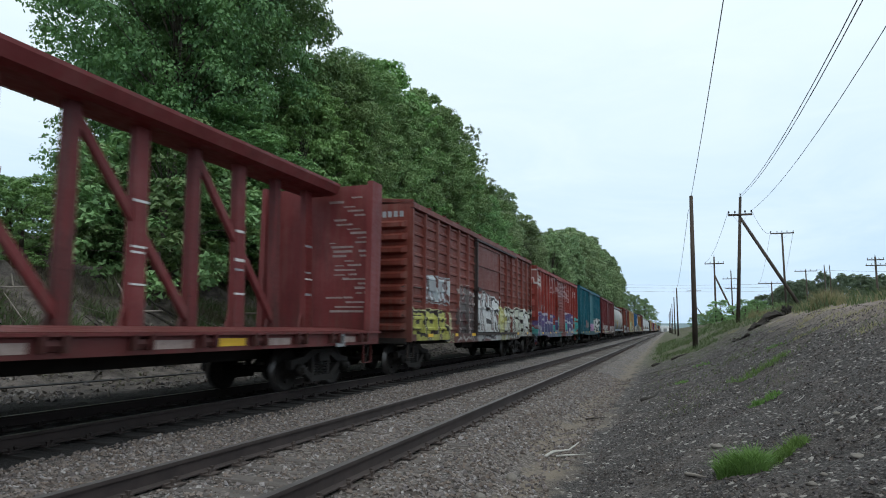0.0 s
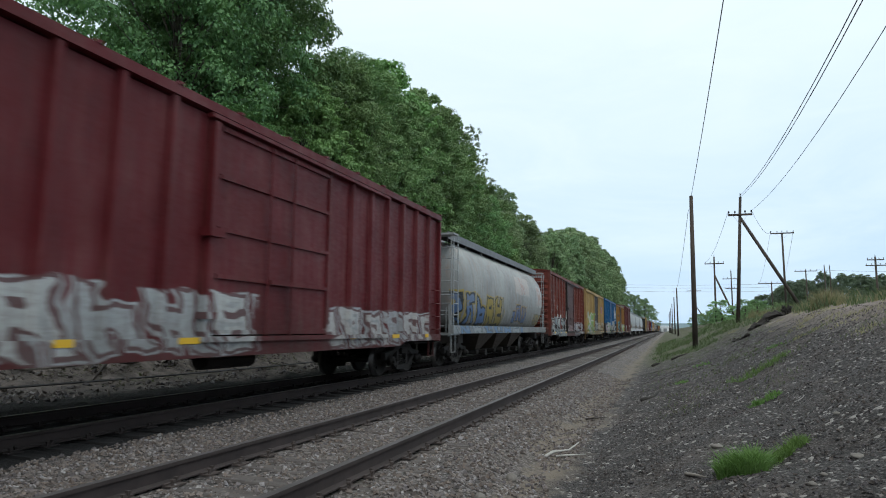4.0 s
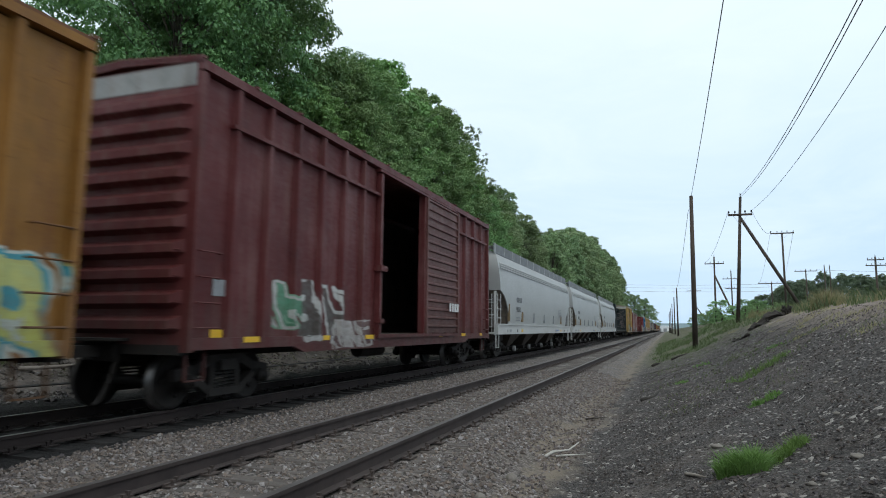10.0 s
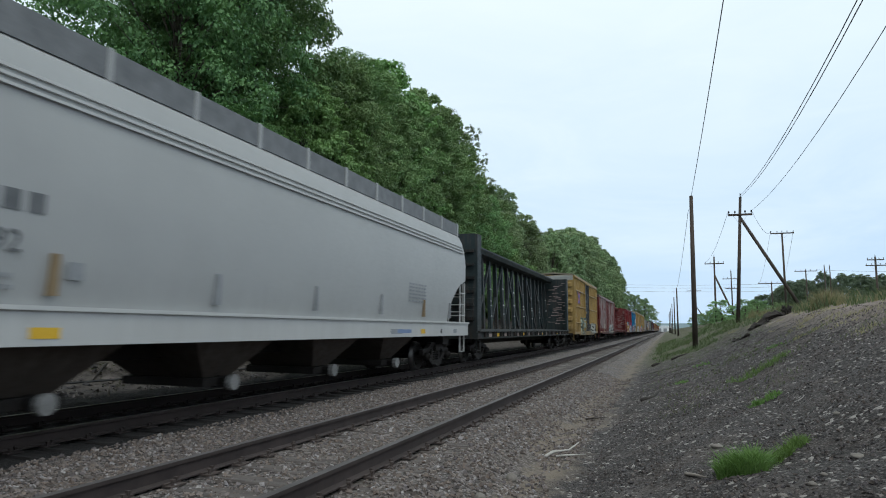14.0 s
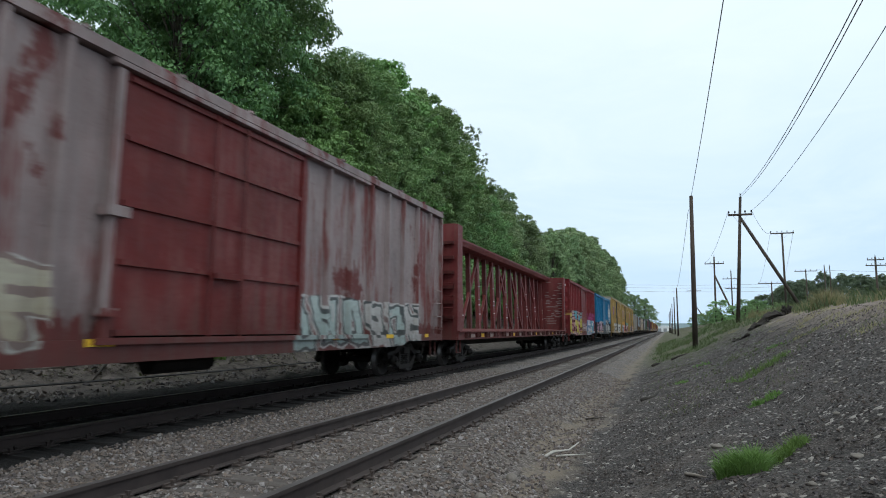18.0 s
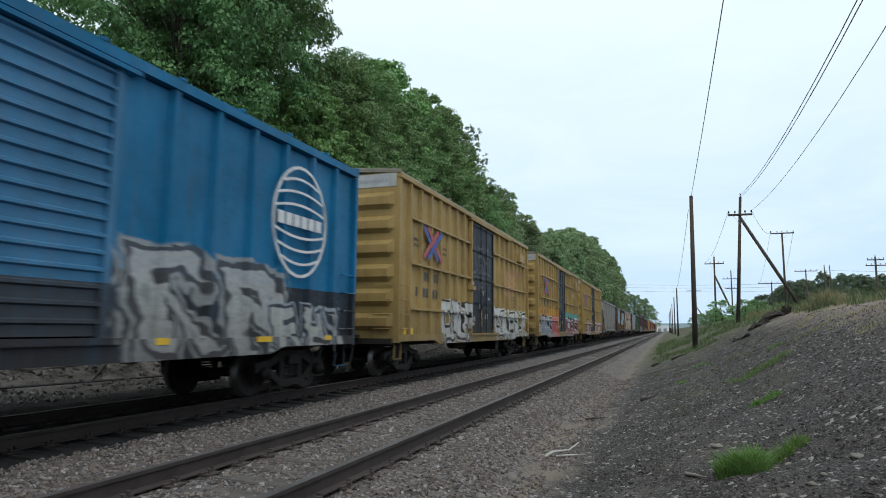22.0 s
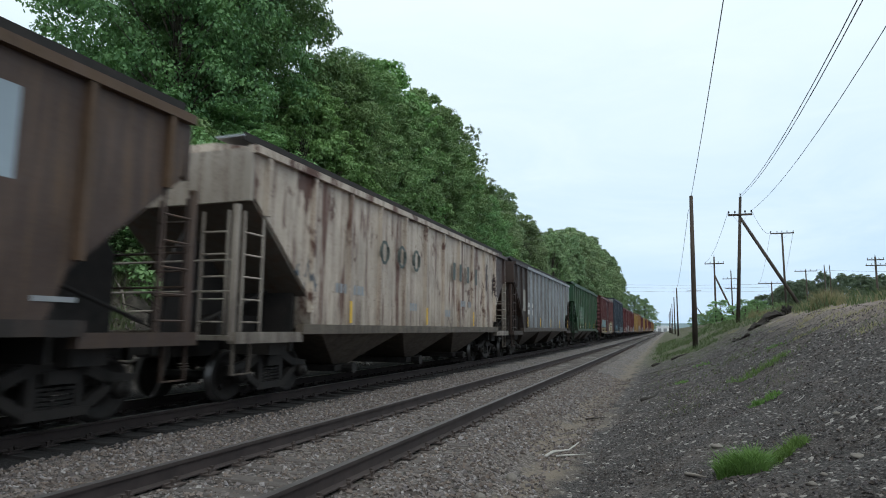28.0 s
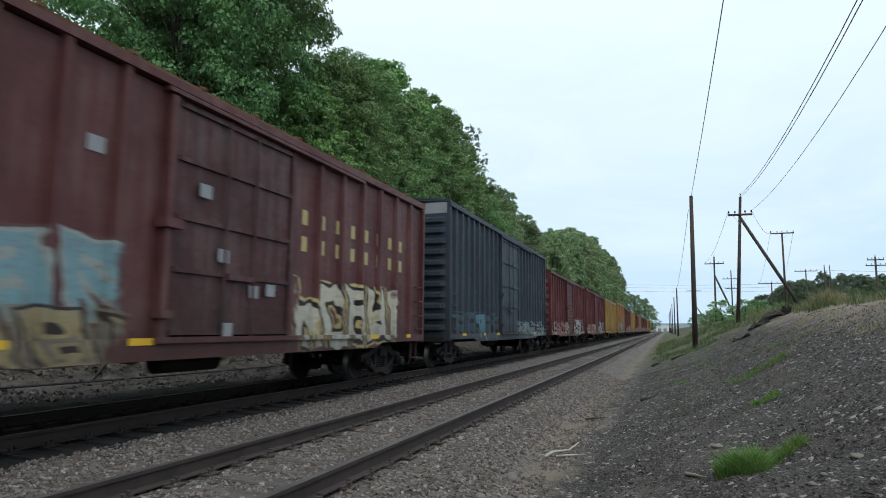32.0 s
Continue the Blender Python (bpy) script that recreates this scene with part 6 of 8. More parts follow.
    c, h, L = boxcar("weathered orange boxcar with a grimy ribbed door and blue graffiti", 151.75, 167.3, 4.58, m, end=paint("yellow_end_paint", (0.60, 0.33, 0.025), 0.6, 0.5, 0.1, seed=10.6, rustcol=(0.10, 0.04, 0.02), soot_shade=0.75), door=md, ridges=6, posts=(6, 6), door_at=(0.39, 0.604), roof=paint("rusty_roof", (0.16, 0.07, 0.035), 0.5), trim=paint("rusty_edge", (0.15, 0.075, 0.035), 0.5, seed=10.8))
    for q in (0.06, 0.13):
        plate(c, WHITEMARK, on(h, q), on(h, q + 0.045), 2.0, 2.25, 1.495)
        marks(c, BLACKMARK, on(h, q + 0.004), on(h, q + 0.041), 2.05, 2.2, 3, 1.502)
        plate(c, GREYMARK, on(h, q), on(h, q + 0.04), 1.4, 1.75, 1.495)
    for q0, q1, z in ((0.08, 0.18, 3.55), (0.1, 0.2, 2.8), (0.14, 0.24, 2.6)):
        marks(c, BLACKMARK, on(h, q0), on(h, q1), z, z + 0.22, 5, 1.495, "faded dark lettering")
    # brown with an open door
    m = paint("faded_maroon_paint", (0.125, 0.036, 0.036), 0.25, 0.3, 0.14, seed=11, pieces=(
        piece(0.135, 0.20, 1.25, 2.0, (0.10, 0.30, 0.18), (0.2, 0.36, 0.25), (0.45, 0.45, 0.42), 0.6), piece(0.19, 0.28, 0.95, 2.1, (0.10, 0.09, 0.08), (0.13, 0.04, 0.04), (0.5, 0.5, 0.48), 0.7), piece(0.26, 0.37, 0.85, 1.4, (0.14, 0.05, 0.05), (0.45, 0.42, 0.4), (0.5, 0.48, 0.46), 1.0)))
    md = paint("faded_brown_door", (0.155, 0.075, 0.068), 0.3, 0.3, 0.2, seed=11.3)
    c, h, L = boxcar("faded maroon boxcar with its sliding door standing open", 169.1, 184.65, 5.12, m, door=md, ridges=10, posts=(6, 6), belts=(4.35,), door_at=(0.395, 0.575), open_to=2.86, cap=paint("pale_roof_end", (0.42, 0.42, 0.40), 0.3))
    plate(c, GREYMARK, on(h, 0.035), on(h, 0.06), 1.7, 1.95, 1.495)
    marks(c, WHITEMARK, on(h, 0.70), on(h, 0.76), 1.75, 2.0, 4, 1.65)
    plate(c, YELLOW, on(h, 0.035), on(h, 0.065), 1.05, 1.2, 1.495, "reflector", "yellow reflective strip")
    # tall yellow boxcars
    looks = (
        (272.85, 288.4, 16, "white and grey-green", (piece(0.23, 0.39, 0.85, 2.15, (0.5, 0.56, 0.50), (0.22, 0.30, 0.27), (0.10, 0.14, 0.13), 0.9), piece(0.62, 0.92, 0.85, 1.75, (0.55, 0.58, 0.55), (0.3, 0.3, 0.28), (0.05, 0.06, 0.06), 1.0))),
        (370.7, 386.2, 21, "white outlined", (piece(0.22, 0.395, 0.8, 2.1, (0.62, 0.62, 0.61), (0.55, 0.55, 0.55), (0.03, 0.03, 0.03), 0.8), piece(0.61, 0.96, 0.82, 2.05, (0.66, 0.66, 0.66), (0.62, 0.62, 0.6), (0.04, 0.04, 0.04), 0.8), piece(0.72, 0.83, 2.6, 3.6, (0.46, 0.31, 0.11), (0.5, 0.22, 0.2), (0.45, 0.24, 0.18), 1.2))),
        (388.7, 404.5, 22, "blue-grey, pink and maroon", (piece(0.03, 0.41, 1.5, 2.4, (0.52, 0.24, 0.05), (0.55, 0.28, 0.07), (0.5, 0.26, 0.06), 0.6), piece(0.04, 0.31, 0.7, 2.0, (0.30, 0.36, 0.44), (0.56, 0.56, 0.55), (0.05, 0.055, 0.07), 0.7), piece(0.27, 0.41, 0.7, 2.0, (0.62, 0.13, 0.22), (0.62, 0.34, 0.34), (0.55, 0.20, 0.06), 0.8), piece(0.60, 0.98, 1.3, 2.3, (0.07, 0.34, 0.34), (0.08, 0.36, 0.36), (0.07, 0.34, 0.34), 0.6), piece(0.61, 0.98, 0.75, 2.05, (0.34, 0.07, 0.085), (0.025, 0.025, 0.032), (0.66, 0.64, 0.64), 0.8))),
        (406.8, 422.4, 23, "pinkish white", (piece(0.19, 0.395, 0.8, 2.1, (0.52, 0.38, 0.40), (0.50, 0.42, 0.42), (0.035, 0.03, 0.035), 0.75), piece(0.61, 0.93, 0.85, 1.95, (0.58, 0.55, 0.53), (0.5, 0.42, 0.4), (0.34, 0.07, 0.08), 0.85))))
    for s0, s1, sd, tint, pcs in looks:
        m = paint("golden_yellow_%d" % sd, (0.49, 0.325, 0.112), 0.2, 0.25, 0.06, seed=sd, rustcol=(0.22, 0.10, 0.035), pieces=pcs)
        dk = paint("black_door_%d" % sd, (0.020, 0.022, 0.027), 0.2, 0.3, 0.12, seed=sd + 0.3, fadecol=(0.14, 0.15, 0.16), rustcol=(0.07, 0.055, 0.05), pieces=(piece(0.43, 0.57, 3.2, 4.2, (0.018, 0.02, 0.024), (0.02, 0.022, 0.026), (0.16, 0.17, 0.18), 0.9), piece(0.42, 0.53, 2.6, 3.1, (0.018, 0.02, 0.024), (0.02, 0.022, 0.026), (0.18, 0.19, 0.2), 1.3)))
        c, h, L = boxcar("tall golden yellow boxcar, black door, %s graffiti" % tint, s0, s1, 5.2, m, door=dk, door_kind="plug", ridges=6, posts=(7, 7), belts=(1.75, 2.95, 4.15), door_at=(0.40, 0.592), cap=paint("white_end_cap", (0.66, 0.66, 0.63), 0.15, 0.0), roof=paint("pale_roof", (0.45, 0.4, 0.3), 0.25), reflect=False)
        cross_emblem(c, on(h, 0.155), 3.62, 0.43)
        for q in (0.075, 0.225):
            marks(c, BLACKMARK, on(h, q), on(h, q + 0.03), 3.6, 3.68, 3, 1.495)
            marks(c, BLACKMARK, on(h, q), on(h, q + 0.03), 3.44, 3.52, 3, 1.495)
        for q, z, n in ((0.125, 2.55, 2), (0.175, 2.55, 2), (0.085, 2.1, 1), (0.12, 2.1, 2), (0.17, 2.1, 2)):
            marks(c, BLACKMARK, on(h, q), on(h, q) + 0.22 * n, z, z + 0.25, n, 1.495, "dark stencilled lettering")
        if sd > 21:
            plate(c, BLACKMARK, on(h, 0.79), on(h, 0.93), 3.45, 3.9, 1.495, "sign_panel", "black panel with white lettering")
        marks(c, WHITEMARK if sd > 21 else plain("faded_red_lettering", (0.36, 0.12, 0.12), (0.45, 0.2, 0.18), 0.7), on(h, 0.81), on(h, 0.915), 3.54, 3.82, 3, 1.503, "large painted lettering")
        for q, z, w, t in ((0.415, 2.75, 0.3, 0.16), (0.47, 1.95, 0.22, 0.3), (0.52, 1.6, 0.5, 0.22), (0.545, 2.3, 0.35, 0.12), (0.5, 2.45, 0.18, 0.22), (0.425, 1.5, 0.3, 0.2)):
            plate(c, GREYMARK, on(h, q), on(h, q) + w * 0.7, z, z + t * 0.8, 1.524, "placard", "small pale placard on the black door")
        plate(c, YELLOW, on(h, 0.485), on(h, 0.485) + 0.13, 1.35, 2.0, 1.524, "reflector", "tall yellow reflective strip")
        for z in (2.6, 2.45, 2.3, 2.15):
            marks(c, BLACKMARK, on(h, 0.82), on(h, 0.86), z, z + 0.06, 5, 1.495)
        plate(c, YELLOW, on(h, 0.035), on(h, 0.075), 1.05, 1.25, 1.495, "reflector", "yellow reflective strip")
        for k in range(9):
            part("lettering", Geo().box(0.45 + k * 0.09, 0.51 + k * 0.09, -h - 0.018, -h - 0.011, 4.95, 5.03), GREYMARK, c)
        part("vent_bracket", Geo().box(1.59, 1.72, on(h, 0.85), on(h, 0.9), 4.25, 4.6), m, c)
    # chalky pink-grey
    m = paint("chalky_red_paint", (0.42, 0.33, 0.32), 0.35, 0.3, 0.2, seed=17, fadecol=(0.45, 0.38, 0.37), rustcol=(0.15, 0.034, 0.03), streaks=0.95, wobble=0.3, blocks=(block(0.0, 1.0, 0.5, 1.3, (0.19, 0.042, 0.038), 20),), pieces=(
        piece(0.20, 0.29, 1.0, 1.9, (0.42, 0.38, 0.28), (0.5, 0.5, 0.46), (0.3, 0.22, 0.2), 0.8), piece(0.60, 0.97, 0.82, 1.85, (0.42, 0.52, 0.50), (0.52, 0.5, 0.48), (0.10, 0.12, 0.12), 0.8)))
    md = paint("oxide_door_paint", (0.16, 0.034, 0.032), 0.3, 0.3, 0.15, seed=17.4)
    c, h, L = boxcar("chalky faded red boxcar with a maroon door and pale graffiti", 290.6, 309.1, 4.66, m, end=md, door=md, door_kind="plug", ridges=5, posts=(8, 7), door_at=(0.365, 0.592))
    for q, n in ((0.05, 2), (0.10, 2), (0.16, 2)):
        plate(c, BLACKMARK, on(h, q), on(h, q + 0.038), 1.95, 2.25, 1.495)
        marks(c, WHITEMARK, on(h, q + 0.004), on(h, q + 0.036), 2.0, 2.2, n, 1.503)
    for q in (0.033, 0.95):
        plate(c, YELLOW, on(h, q), on(h, q) + 0.16, 1.1, 2.4, 1.495, "reflector", "tall yellow reflective strip")
    # oxide red with yellow and pink pieces
    m = paint("oxide_red_paint", (0.195, 0.033, 0.036), 0.12, 0.25, 0.08, seed=19, pieces=(
        piece(0.02, 0.40, 0.82, 2.5, (0.58, 0.52, 0.10), (0.55, 0.33, 0.34), (0.13, 0.03, 0.05), 0.75), piece(0.10, 0.40, 1.9, 2.6, (0.05, 0.34, 0.42), (0.5, 0.35, 0.36), (0.15, 0.05, 0.06), 0.8), piece(0.61, 0.98, 1.75, 2.65, (0.34, 0.05, 0.19), (0.27, 0.045, 0.14), (0.24, 0.042, 0.09), 0.6), piece(0.61, 0.98, 0.72, 2.0, (0.06, 0.30, 0.35), (0.15, 0.22, 0.33), (0.58, 0.57, 0.60), 0.6)),
              wobble=0.12, blocks=(block(0.612, 0.965, 0.7, 1.9, (0.17, 0.24, 0.36)),))
    md = paint("oxide_ribbed_door", (0.22, 0.048, 0.046), 0.15, 0.25, 0.1, seed=19.3, pieces=(piece(0.39, 0.62, 0.95, 1.75, (0.56, 0.5, 0.5), (0.3, 0.08, 0.08), (0.16, 0.04, 0.04), 0.9),))
    c, h, L = boxcar("oxide red boxcar with yellow, pink and turquoise graffiti", 335.2, 351.0, 4.63, m, door=md, ridges=5, posts=(6, 6), door_at=(0.387, 0.617))
    for q in (0.16, 0.225):
        plate(c, plain("brown_patch", (0.07, 0.03, 0.025), (0.1, 0.045, 0.04)), on(h, q), on(h, q + 0.045), 1.55, 2.35, 1.495)
        marks(c, WHITEMARK, on(h, q + 0.006), on(h, q + 0.04), 2.02, 2.25, 2, 1.503)
        marks(c, WHITEMARK, on(h, q + 0.006), on(h, q + 0.04), 1.65, 1.88, 2, 1.503)
    marks(c, WHITEMARK, on(h, 0.80), on(h, 0.87), 3.72, 3.98, 3, 1.497, "white painted lettering")
    for k in range(9):
        part("lettering", Geo().box(0.1 + k * 0.14, 0.2 + k * 0.14, -h - 0.006, -h + 0.002, 4.25, 4.38), WHITEMARK, c)
    # dull maroon, plated sides
    m = paint("dull_maroon_paint", (0.125, 0.050, 0.050), 0.2, 0.3, 0.15, seed=29, pieces=(
        piece(0.04, 0.33, 1.3, 2.3, (0.20, 0.36, 0.40), (0.16, 0.08, 0.08), (0.30, 0.34, 0.32), 0.8), piece(0.02, 0.34, 0.78, 1.45, (0.42, 0.34, 0.18), (0.30, 0.27, 0.2), (0.04, 0.03, 0.03), 0.8), piece(0.60, 0.87, 0.85, 2.15, (0.60, 0.58, 0.50), (0.56, 0.46, 0.22), (0.025, 0.022, 0.022), 0.85)))
    c, h, L = boxcar("dull maroon boxcar with yellow lettering and cartoonish graffiti", 519.2, 534.4, 4.64, m, door=paint("dark_maroon_door", (0.085, 0.034, 0.034), 0.4, 0.35, 0.2, seed=29.3, rustcol=(0.035, 0.022, 0.02), streaks=0.5), door_kind="plug", ridges=8, posts=(6, 6), door_at=(0.385, 0.58), roof=paint("rusty_roof", (0.16, 0.07, 0.035)))
    for z in (3.15, 2.65):
        for k in range(9):
            y = on(h, 0.61 + 0.042 * k)
            part("lettering", Geo().box(1.495, 1.5, y - 0.09, y + 0.09, z, z + 0.28), YELLOWMARK, c, "faded yellow painted letter")
    for q, z in ((0.42, 3.1), (0.45, 2.2), (0.5, 1.7), (0.53, 1.75), (0.30, 3.3), (0.46, 1.1)):
        plate(c, GREYMARK, on(h, q), on(h, q + 0.016), z, z + 0.2, 1.57 if 0.385 < q < 0.58 else 1.495)
    # slate grey, tall
    m = paint("slate_paint", (0.045, 0.060, 0.078), 0.2, 0.3, 0.15, seed=30, fadecol=(0.16, 0.19, 0.22), pieces=(
        piece(0.03, 0.35, 0.85, 1.8, (0.16, 0.32, 0.40), (0.10, 0.16, 0.2), (0.04, 0.05, 0.06), 0.8), piece(0.6, 0.97, 0.85, 1.6, (0.22, 0.34, 0.4), (0.3, 0.34, 0.36), (0.05, 0.06, 0.07), 0.8)))
    c, h, L = boxcar("dark slate-blue boxcar with many ribs and pale blue graffiti", 536.6, 552.85, 5.2, m, ridges=11, posts=(9, 9), door_kind="plug", door_at=(0.40, 0.6), cap=paint("grey_end_cap", (0.40, 0.41, 0.41), 0.2))
    # the cars that follow
    m = paint("deep_maroon_paint", (0.120, 0.034, 0.036), 0.2, 0.3, 0.15, seed=31, pieces=(piece(0.05, 0.4, 0.85, 1.7, (0.5, 0.48, 0.46), (0.4, 0.2, 0.2), (0.08, 0.03, 0.03), 0.8), piece(0.62, 0.95, 0.85, 2.0, (0.45, 0.46, 0.46), (0.3, 0.3, 0.3), (0.06, 0.03, 0.03), 0.8)))
    a, h, L = boxcar("deep maroon boxcar with pale graffiti on the sill", 554.6, 570.1, 4.62, m, ridges=7, posts=(6, 6))
    b, h, L = boxcar("deep maroon boxcar with a plug door", 571.8, 587.3, 4.62, m, ridges=7, posts=(7, 7), door_kind="plug")
    m = paint("late_yellow_paint", (0.44, 0.27, 0.07), 0.35, 0.3, 0.12, seed=33, rustcol=(0.18, 0.07, 0.025))
    d, h, L = boxcar("golden yellow boxcar with a rusty sill", 589.0, 604.5, 4.6, m, door=m, ridges=6, posts=(6, 6))
    m = paint("tan_paint", (0.40, 0.20, 0.06), 0.4, 0.3, 0.3, seed=34, pieces=(piece(0.1, 0.9, 0.9, 2.2, (0.3, 0.28, 0.25), (0.45, 0.4, 0.36), (0.15, 0.08, 0.05), 0.7),))
    e, h, L = boxcar("orange-tan boxcar with faded grey graffiti", 606.2, 621.7, 4.9, m, ridges=6, posts=(6, 6), cap=paint("white_end_cap", (0.66, 0.66, 0.63)))
    s = 623.4
    for k in range(10):
        src = (a, d, b, e, b, a, b, d)[k % 8]
        cc = copy_thing(src, pose(TRACK, s + 7.75, 0))
        TRAIN.append((cc, s + 7.75))
        WHEELSETS.extend(o for o in cc.children_recursive if o.name.startswith("wheelset"))
        s += 17.2


build_boxcars()


# ---- train: hoppers ----
def loft(levels):
    """A closed shell from (z, half width, half length front, half length back)."""
    g = Geo()
    for z, x, a, b in levels:
        g.v.extend([(x, -a, z), (x, b, z), (-x, b, z), (-x, -a, z)])
    for k in range(len(levels) - 1):
        for i in range(4):
            g.f.append((k * 4 + i, k * 4 + (i + 1) % 4, (k + 1) * 4 + (i + 1) % 4, (k + 1) * 4 + i))
    n = (len(levels) - 1) * 4
    g.f += [(3, 2, 1, 0), (n, n + 1, n + 2, n + 3)]
    g.m = [0] * len(g.f)
    return g


def creased(ob, angle=0.5):
    ob.data.shade_smooth()
    ob.data.set_sharp_from_angle(angle=angle)
    return ob


def ladder(car, mat, y, x, z0, z1, w=0.42, along="y", step=0.36, name="ladder"):
    g = Geo()
    a, b = (Vector((x, y - w / 2, 0)), Vector((x, y + w / 2, 0))) if along == "y" else (Vector((x - w / 2, y, 0)), Vector((x + w / 2, y, 0)))
    up = Vector((0, 0, 1))
    for p in (a, b):
        g.beam(p + up * z0, p + up * z1, 0.045, 0.02)
    n = int((z1 - z0) / step)
    for i in range(n):
        z = z0 + step * (i + 0.6)
        g.rod(a + up * z, b + up * z, 0.016, 5)
    return part(name, g, mat, car)


def bays(car, mat, ys, half, z0, z1, gate, wide=1.3):
    for y in ys:
        g = Geo()
        t, l = half, 0.32
        g.poly([(wide, y - t, z1), (wide, y + t, z1), (-wide, y + t, z1), (-wide, y - t, z1), (0.75, y - l, z0), (0.75, y + l, z0), (-0.75, y + l, z0), (-0.75, y - l, z0)],
               [(0, 1, 2, 3), (7, 6, 5, 4), (0, 4, 5, 1), (1, 5, 6, 2), (2, 6, 7, 3), (3, 7, 4, 0)])
        b = part("hopper_bay", g, mat, car)
        gg = Geo().box(-0.85, 0.85, y - 0.42, y + 0.42, z0 - 0.14, z0 - 0.01)
        gg.rod((-1.05, y, z0 - 0.08), (1.05, y, z0 - 0.08), 0.10, 8)
        part("outlet_gate", gg, GRIME, b)
        part("outlet_cap", Geo().rod((1.02, y, z0 - 0.08), (1.12, y, z0 - 0.08), 0.13, 10), gate, b)


def end_frame(car, mat, L, z_top, ladder_z=None, x=1.46):
    h = L / 2
    for s in (-1, 1):
        y = s * (h - 0.12)
        for e in (-1, 1):
            part("corner_post", Geo().box(*sorted((e * x, e * (x - 0.09))), y - 0.04, y + 0.04, 1.0, z_top), mat, car)
        ladder(car, mat, y + s * 0.03, x - 0.42, 1.1, z_top - 0.1, 0.5, "x")
        ladder(car, mat, y - s * 0.36, x + 0.03, 1.1, z_top - 0.1, 0.5, "y")
        part("end_platform", Geo().box(-1.5, 1.5, min(y + s * 0.1, y - s * 0.75), max(y + s * 0.1, y - s * 0.75), 1.03, 1.10), mat, car)
        part("hand_rail", Geo().rod((-x, y, 2.3), (x, y, 2.3), 0.02, 6), mat, car)
        part("hand_rail", Geo().rod((-x, y, 1.8), (x, y, 1.8), 0.02, 6), mat, car)
        part("bolster_plate", Geo().box(-1.3, 1.3, min(s * (h - 1.3), s * (h - 1.8)), max(s * (h - 1.3), s * (h - 1.8)), 0.76, 1.1), GRIME, car)
        part("brake_gear", Geo().rod((-0.6, y - s * 0.5, 1.35), (-0.6, y - s * 1.1, 1.35), 0.18, 10), GRIME, car)
        for e in (-1, 1):
            stirrup(car, mat, s * (h - 0.35), e * 1.44, 0.42, 1.05, 0.5)


def white_hopper(s0, s1, seed):
    m = paint("white_hopper_paint", (0.60, 0.605, 0.595), 0.04, 0.1, 0.0, 0.42, seed=12, rustcol=(0.40, 0.36, 0.30), blotch=0.25)
    sillm = paint("white_sill_paint", (0.82, 0.82, 0.80), 0.05, 0.1, 0.0, 0.5, seed=12.2, rustcol=(0.40, 0.36, 0.30), blotch=0.2)
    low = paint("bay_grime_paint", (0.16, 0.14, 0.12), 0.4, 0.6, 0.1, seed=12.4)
    grim = paint("end_slope_grime", (0.25, 0.21, 0.17), 0.4, 0.4, 0.1, seed=12.6, rustcol=(0.05, 0.04, 0.03), soot_shade=0.4)
    car, L = new_car("covered_hopper", "long white smooth-sided covered hopper with grey lettering", s0, s1, 1.75)
    h = L / 2
    lv = [(1.30, 1.47, h - 2.05, h - 2.05), (1.75, 1.53, h - 1.95, h - 1.95), (2.1, 1.555, h - 1.72, h - 1.72), (2.42, 1.57, h - 1.35, h - 1.35), (2.62, 1.575, h - 1.0, h - 1.0), (2.74, 1.575, h - 0.62, h - 0.62),
          (2.8, 1.575, h - 0.42, h - 0.42), (3.3, 1.56, h - 0.34, h - 0.34), (3.75, 1.51, h - 0.32, h - 0.32), (4.05, 1.44, h - 0.36, h - 0.36), (4.26, 1.36, h - 0.46, h - 0.46), (4.44, 1.12, h - 0.6, h - 0.6), (4.54, 0.4, h - 0.8, h - 0.8)]
    creased(part("body", loft(lv), m, car), 0.45)
    for e in (-1, 1):
        for x, z in ((1.525, 3.70), (1.505, 3.80), (1.475, 3.90)):
            part("roof_seam", Geo().box(*sorted((e * (x - 0.1), e * (x + 0.035))), -h + 0.5, h - 0.5, z, z + 0.035), sillm, car)
        part("side_sill", Geo().prism([(-h + 0.05, 1.02), (h - 0.05, 1.02), (h - 0.05, 1.42), (-h + 0.05, 1.42)], *sorted((e * 1.46, e * 1.56)), "x"), sillm, car)
        part("sill_flange", Geo().box(*sorted((e * 1.46, e * 1.60)), -h + 0.05, h - 0.05, 1.40, 1.45), sillm, car)
        if e > 0:
            n = 13
            part("running_board", Geo().box(0.92, 1.30, -h + 0.35, h - 0.35, 4.58, 4.605), GALV, car, "grey steel roof walkway grating")
            part("walkway_edge", Geo().box(1.28, 1.305, -h + 0.35, h - 0.35, 4.33, 4.72), plain("grating_grey", (0.10, 0.105, 0.11), (0.19, 0.195, 0.20), 0.6), car, "grey grating edge of the roof walkway")
            for i in range(n):
                y = -h + 0.5 + (L - 1.0) * i / (n - 1)
                part("walkway_bracket", Geo().box(1.285, 1.325, y - 0.04, y + 0.04, 4.22, 4.74), m, car)
        else:
            part("running_board", Geo().box(-1.30, -0.92, -h + 0.35, h - 0.35, 4.58, 4.605), GALV, car, "grey steel roof walkway grating")
            for i in range(7):
                y = -h + 0.5 + (L - 1.0) * i / 6
                part("walkway_bracket", Geo().box(-1.32, -1.26, y - 0.04, y + 0.04, 4.22, 4.62), m, car)
    for i in range(6):
        y = -h + 1.6 + (L - 3.2) * i / 5
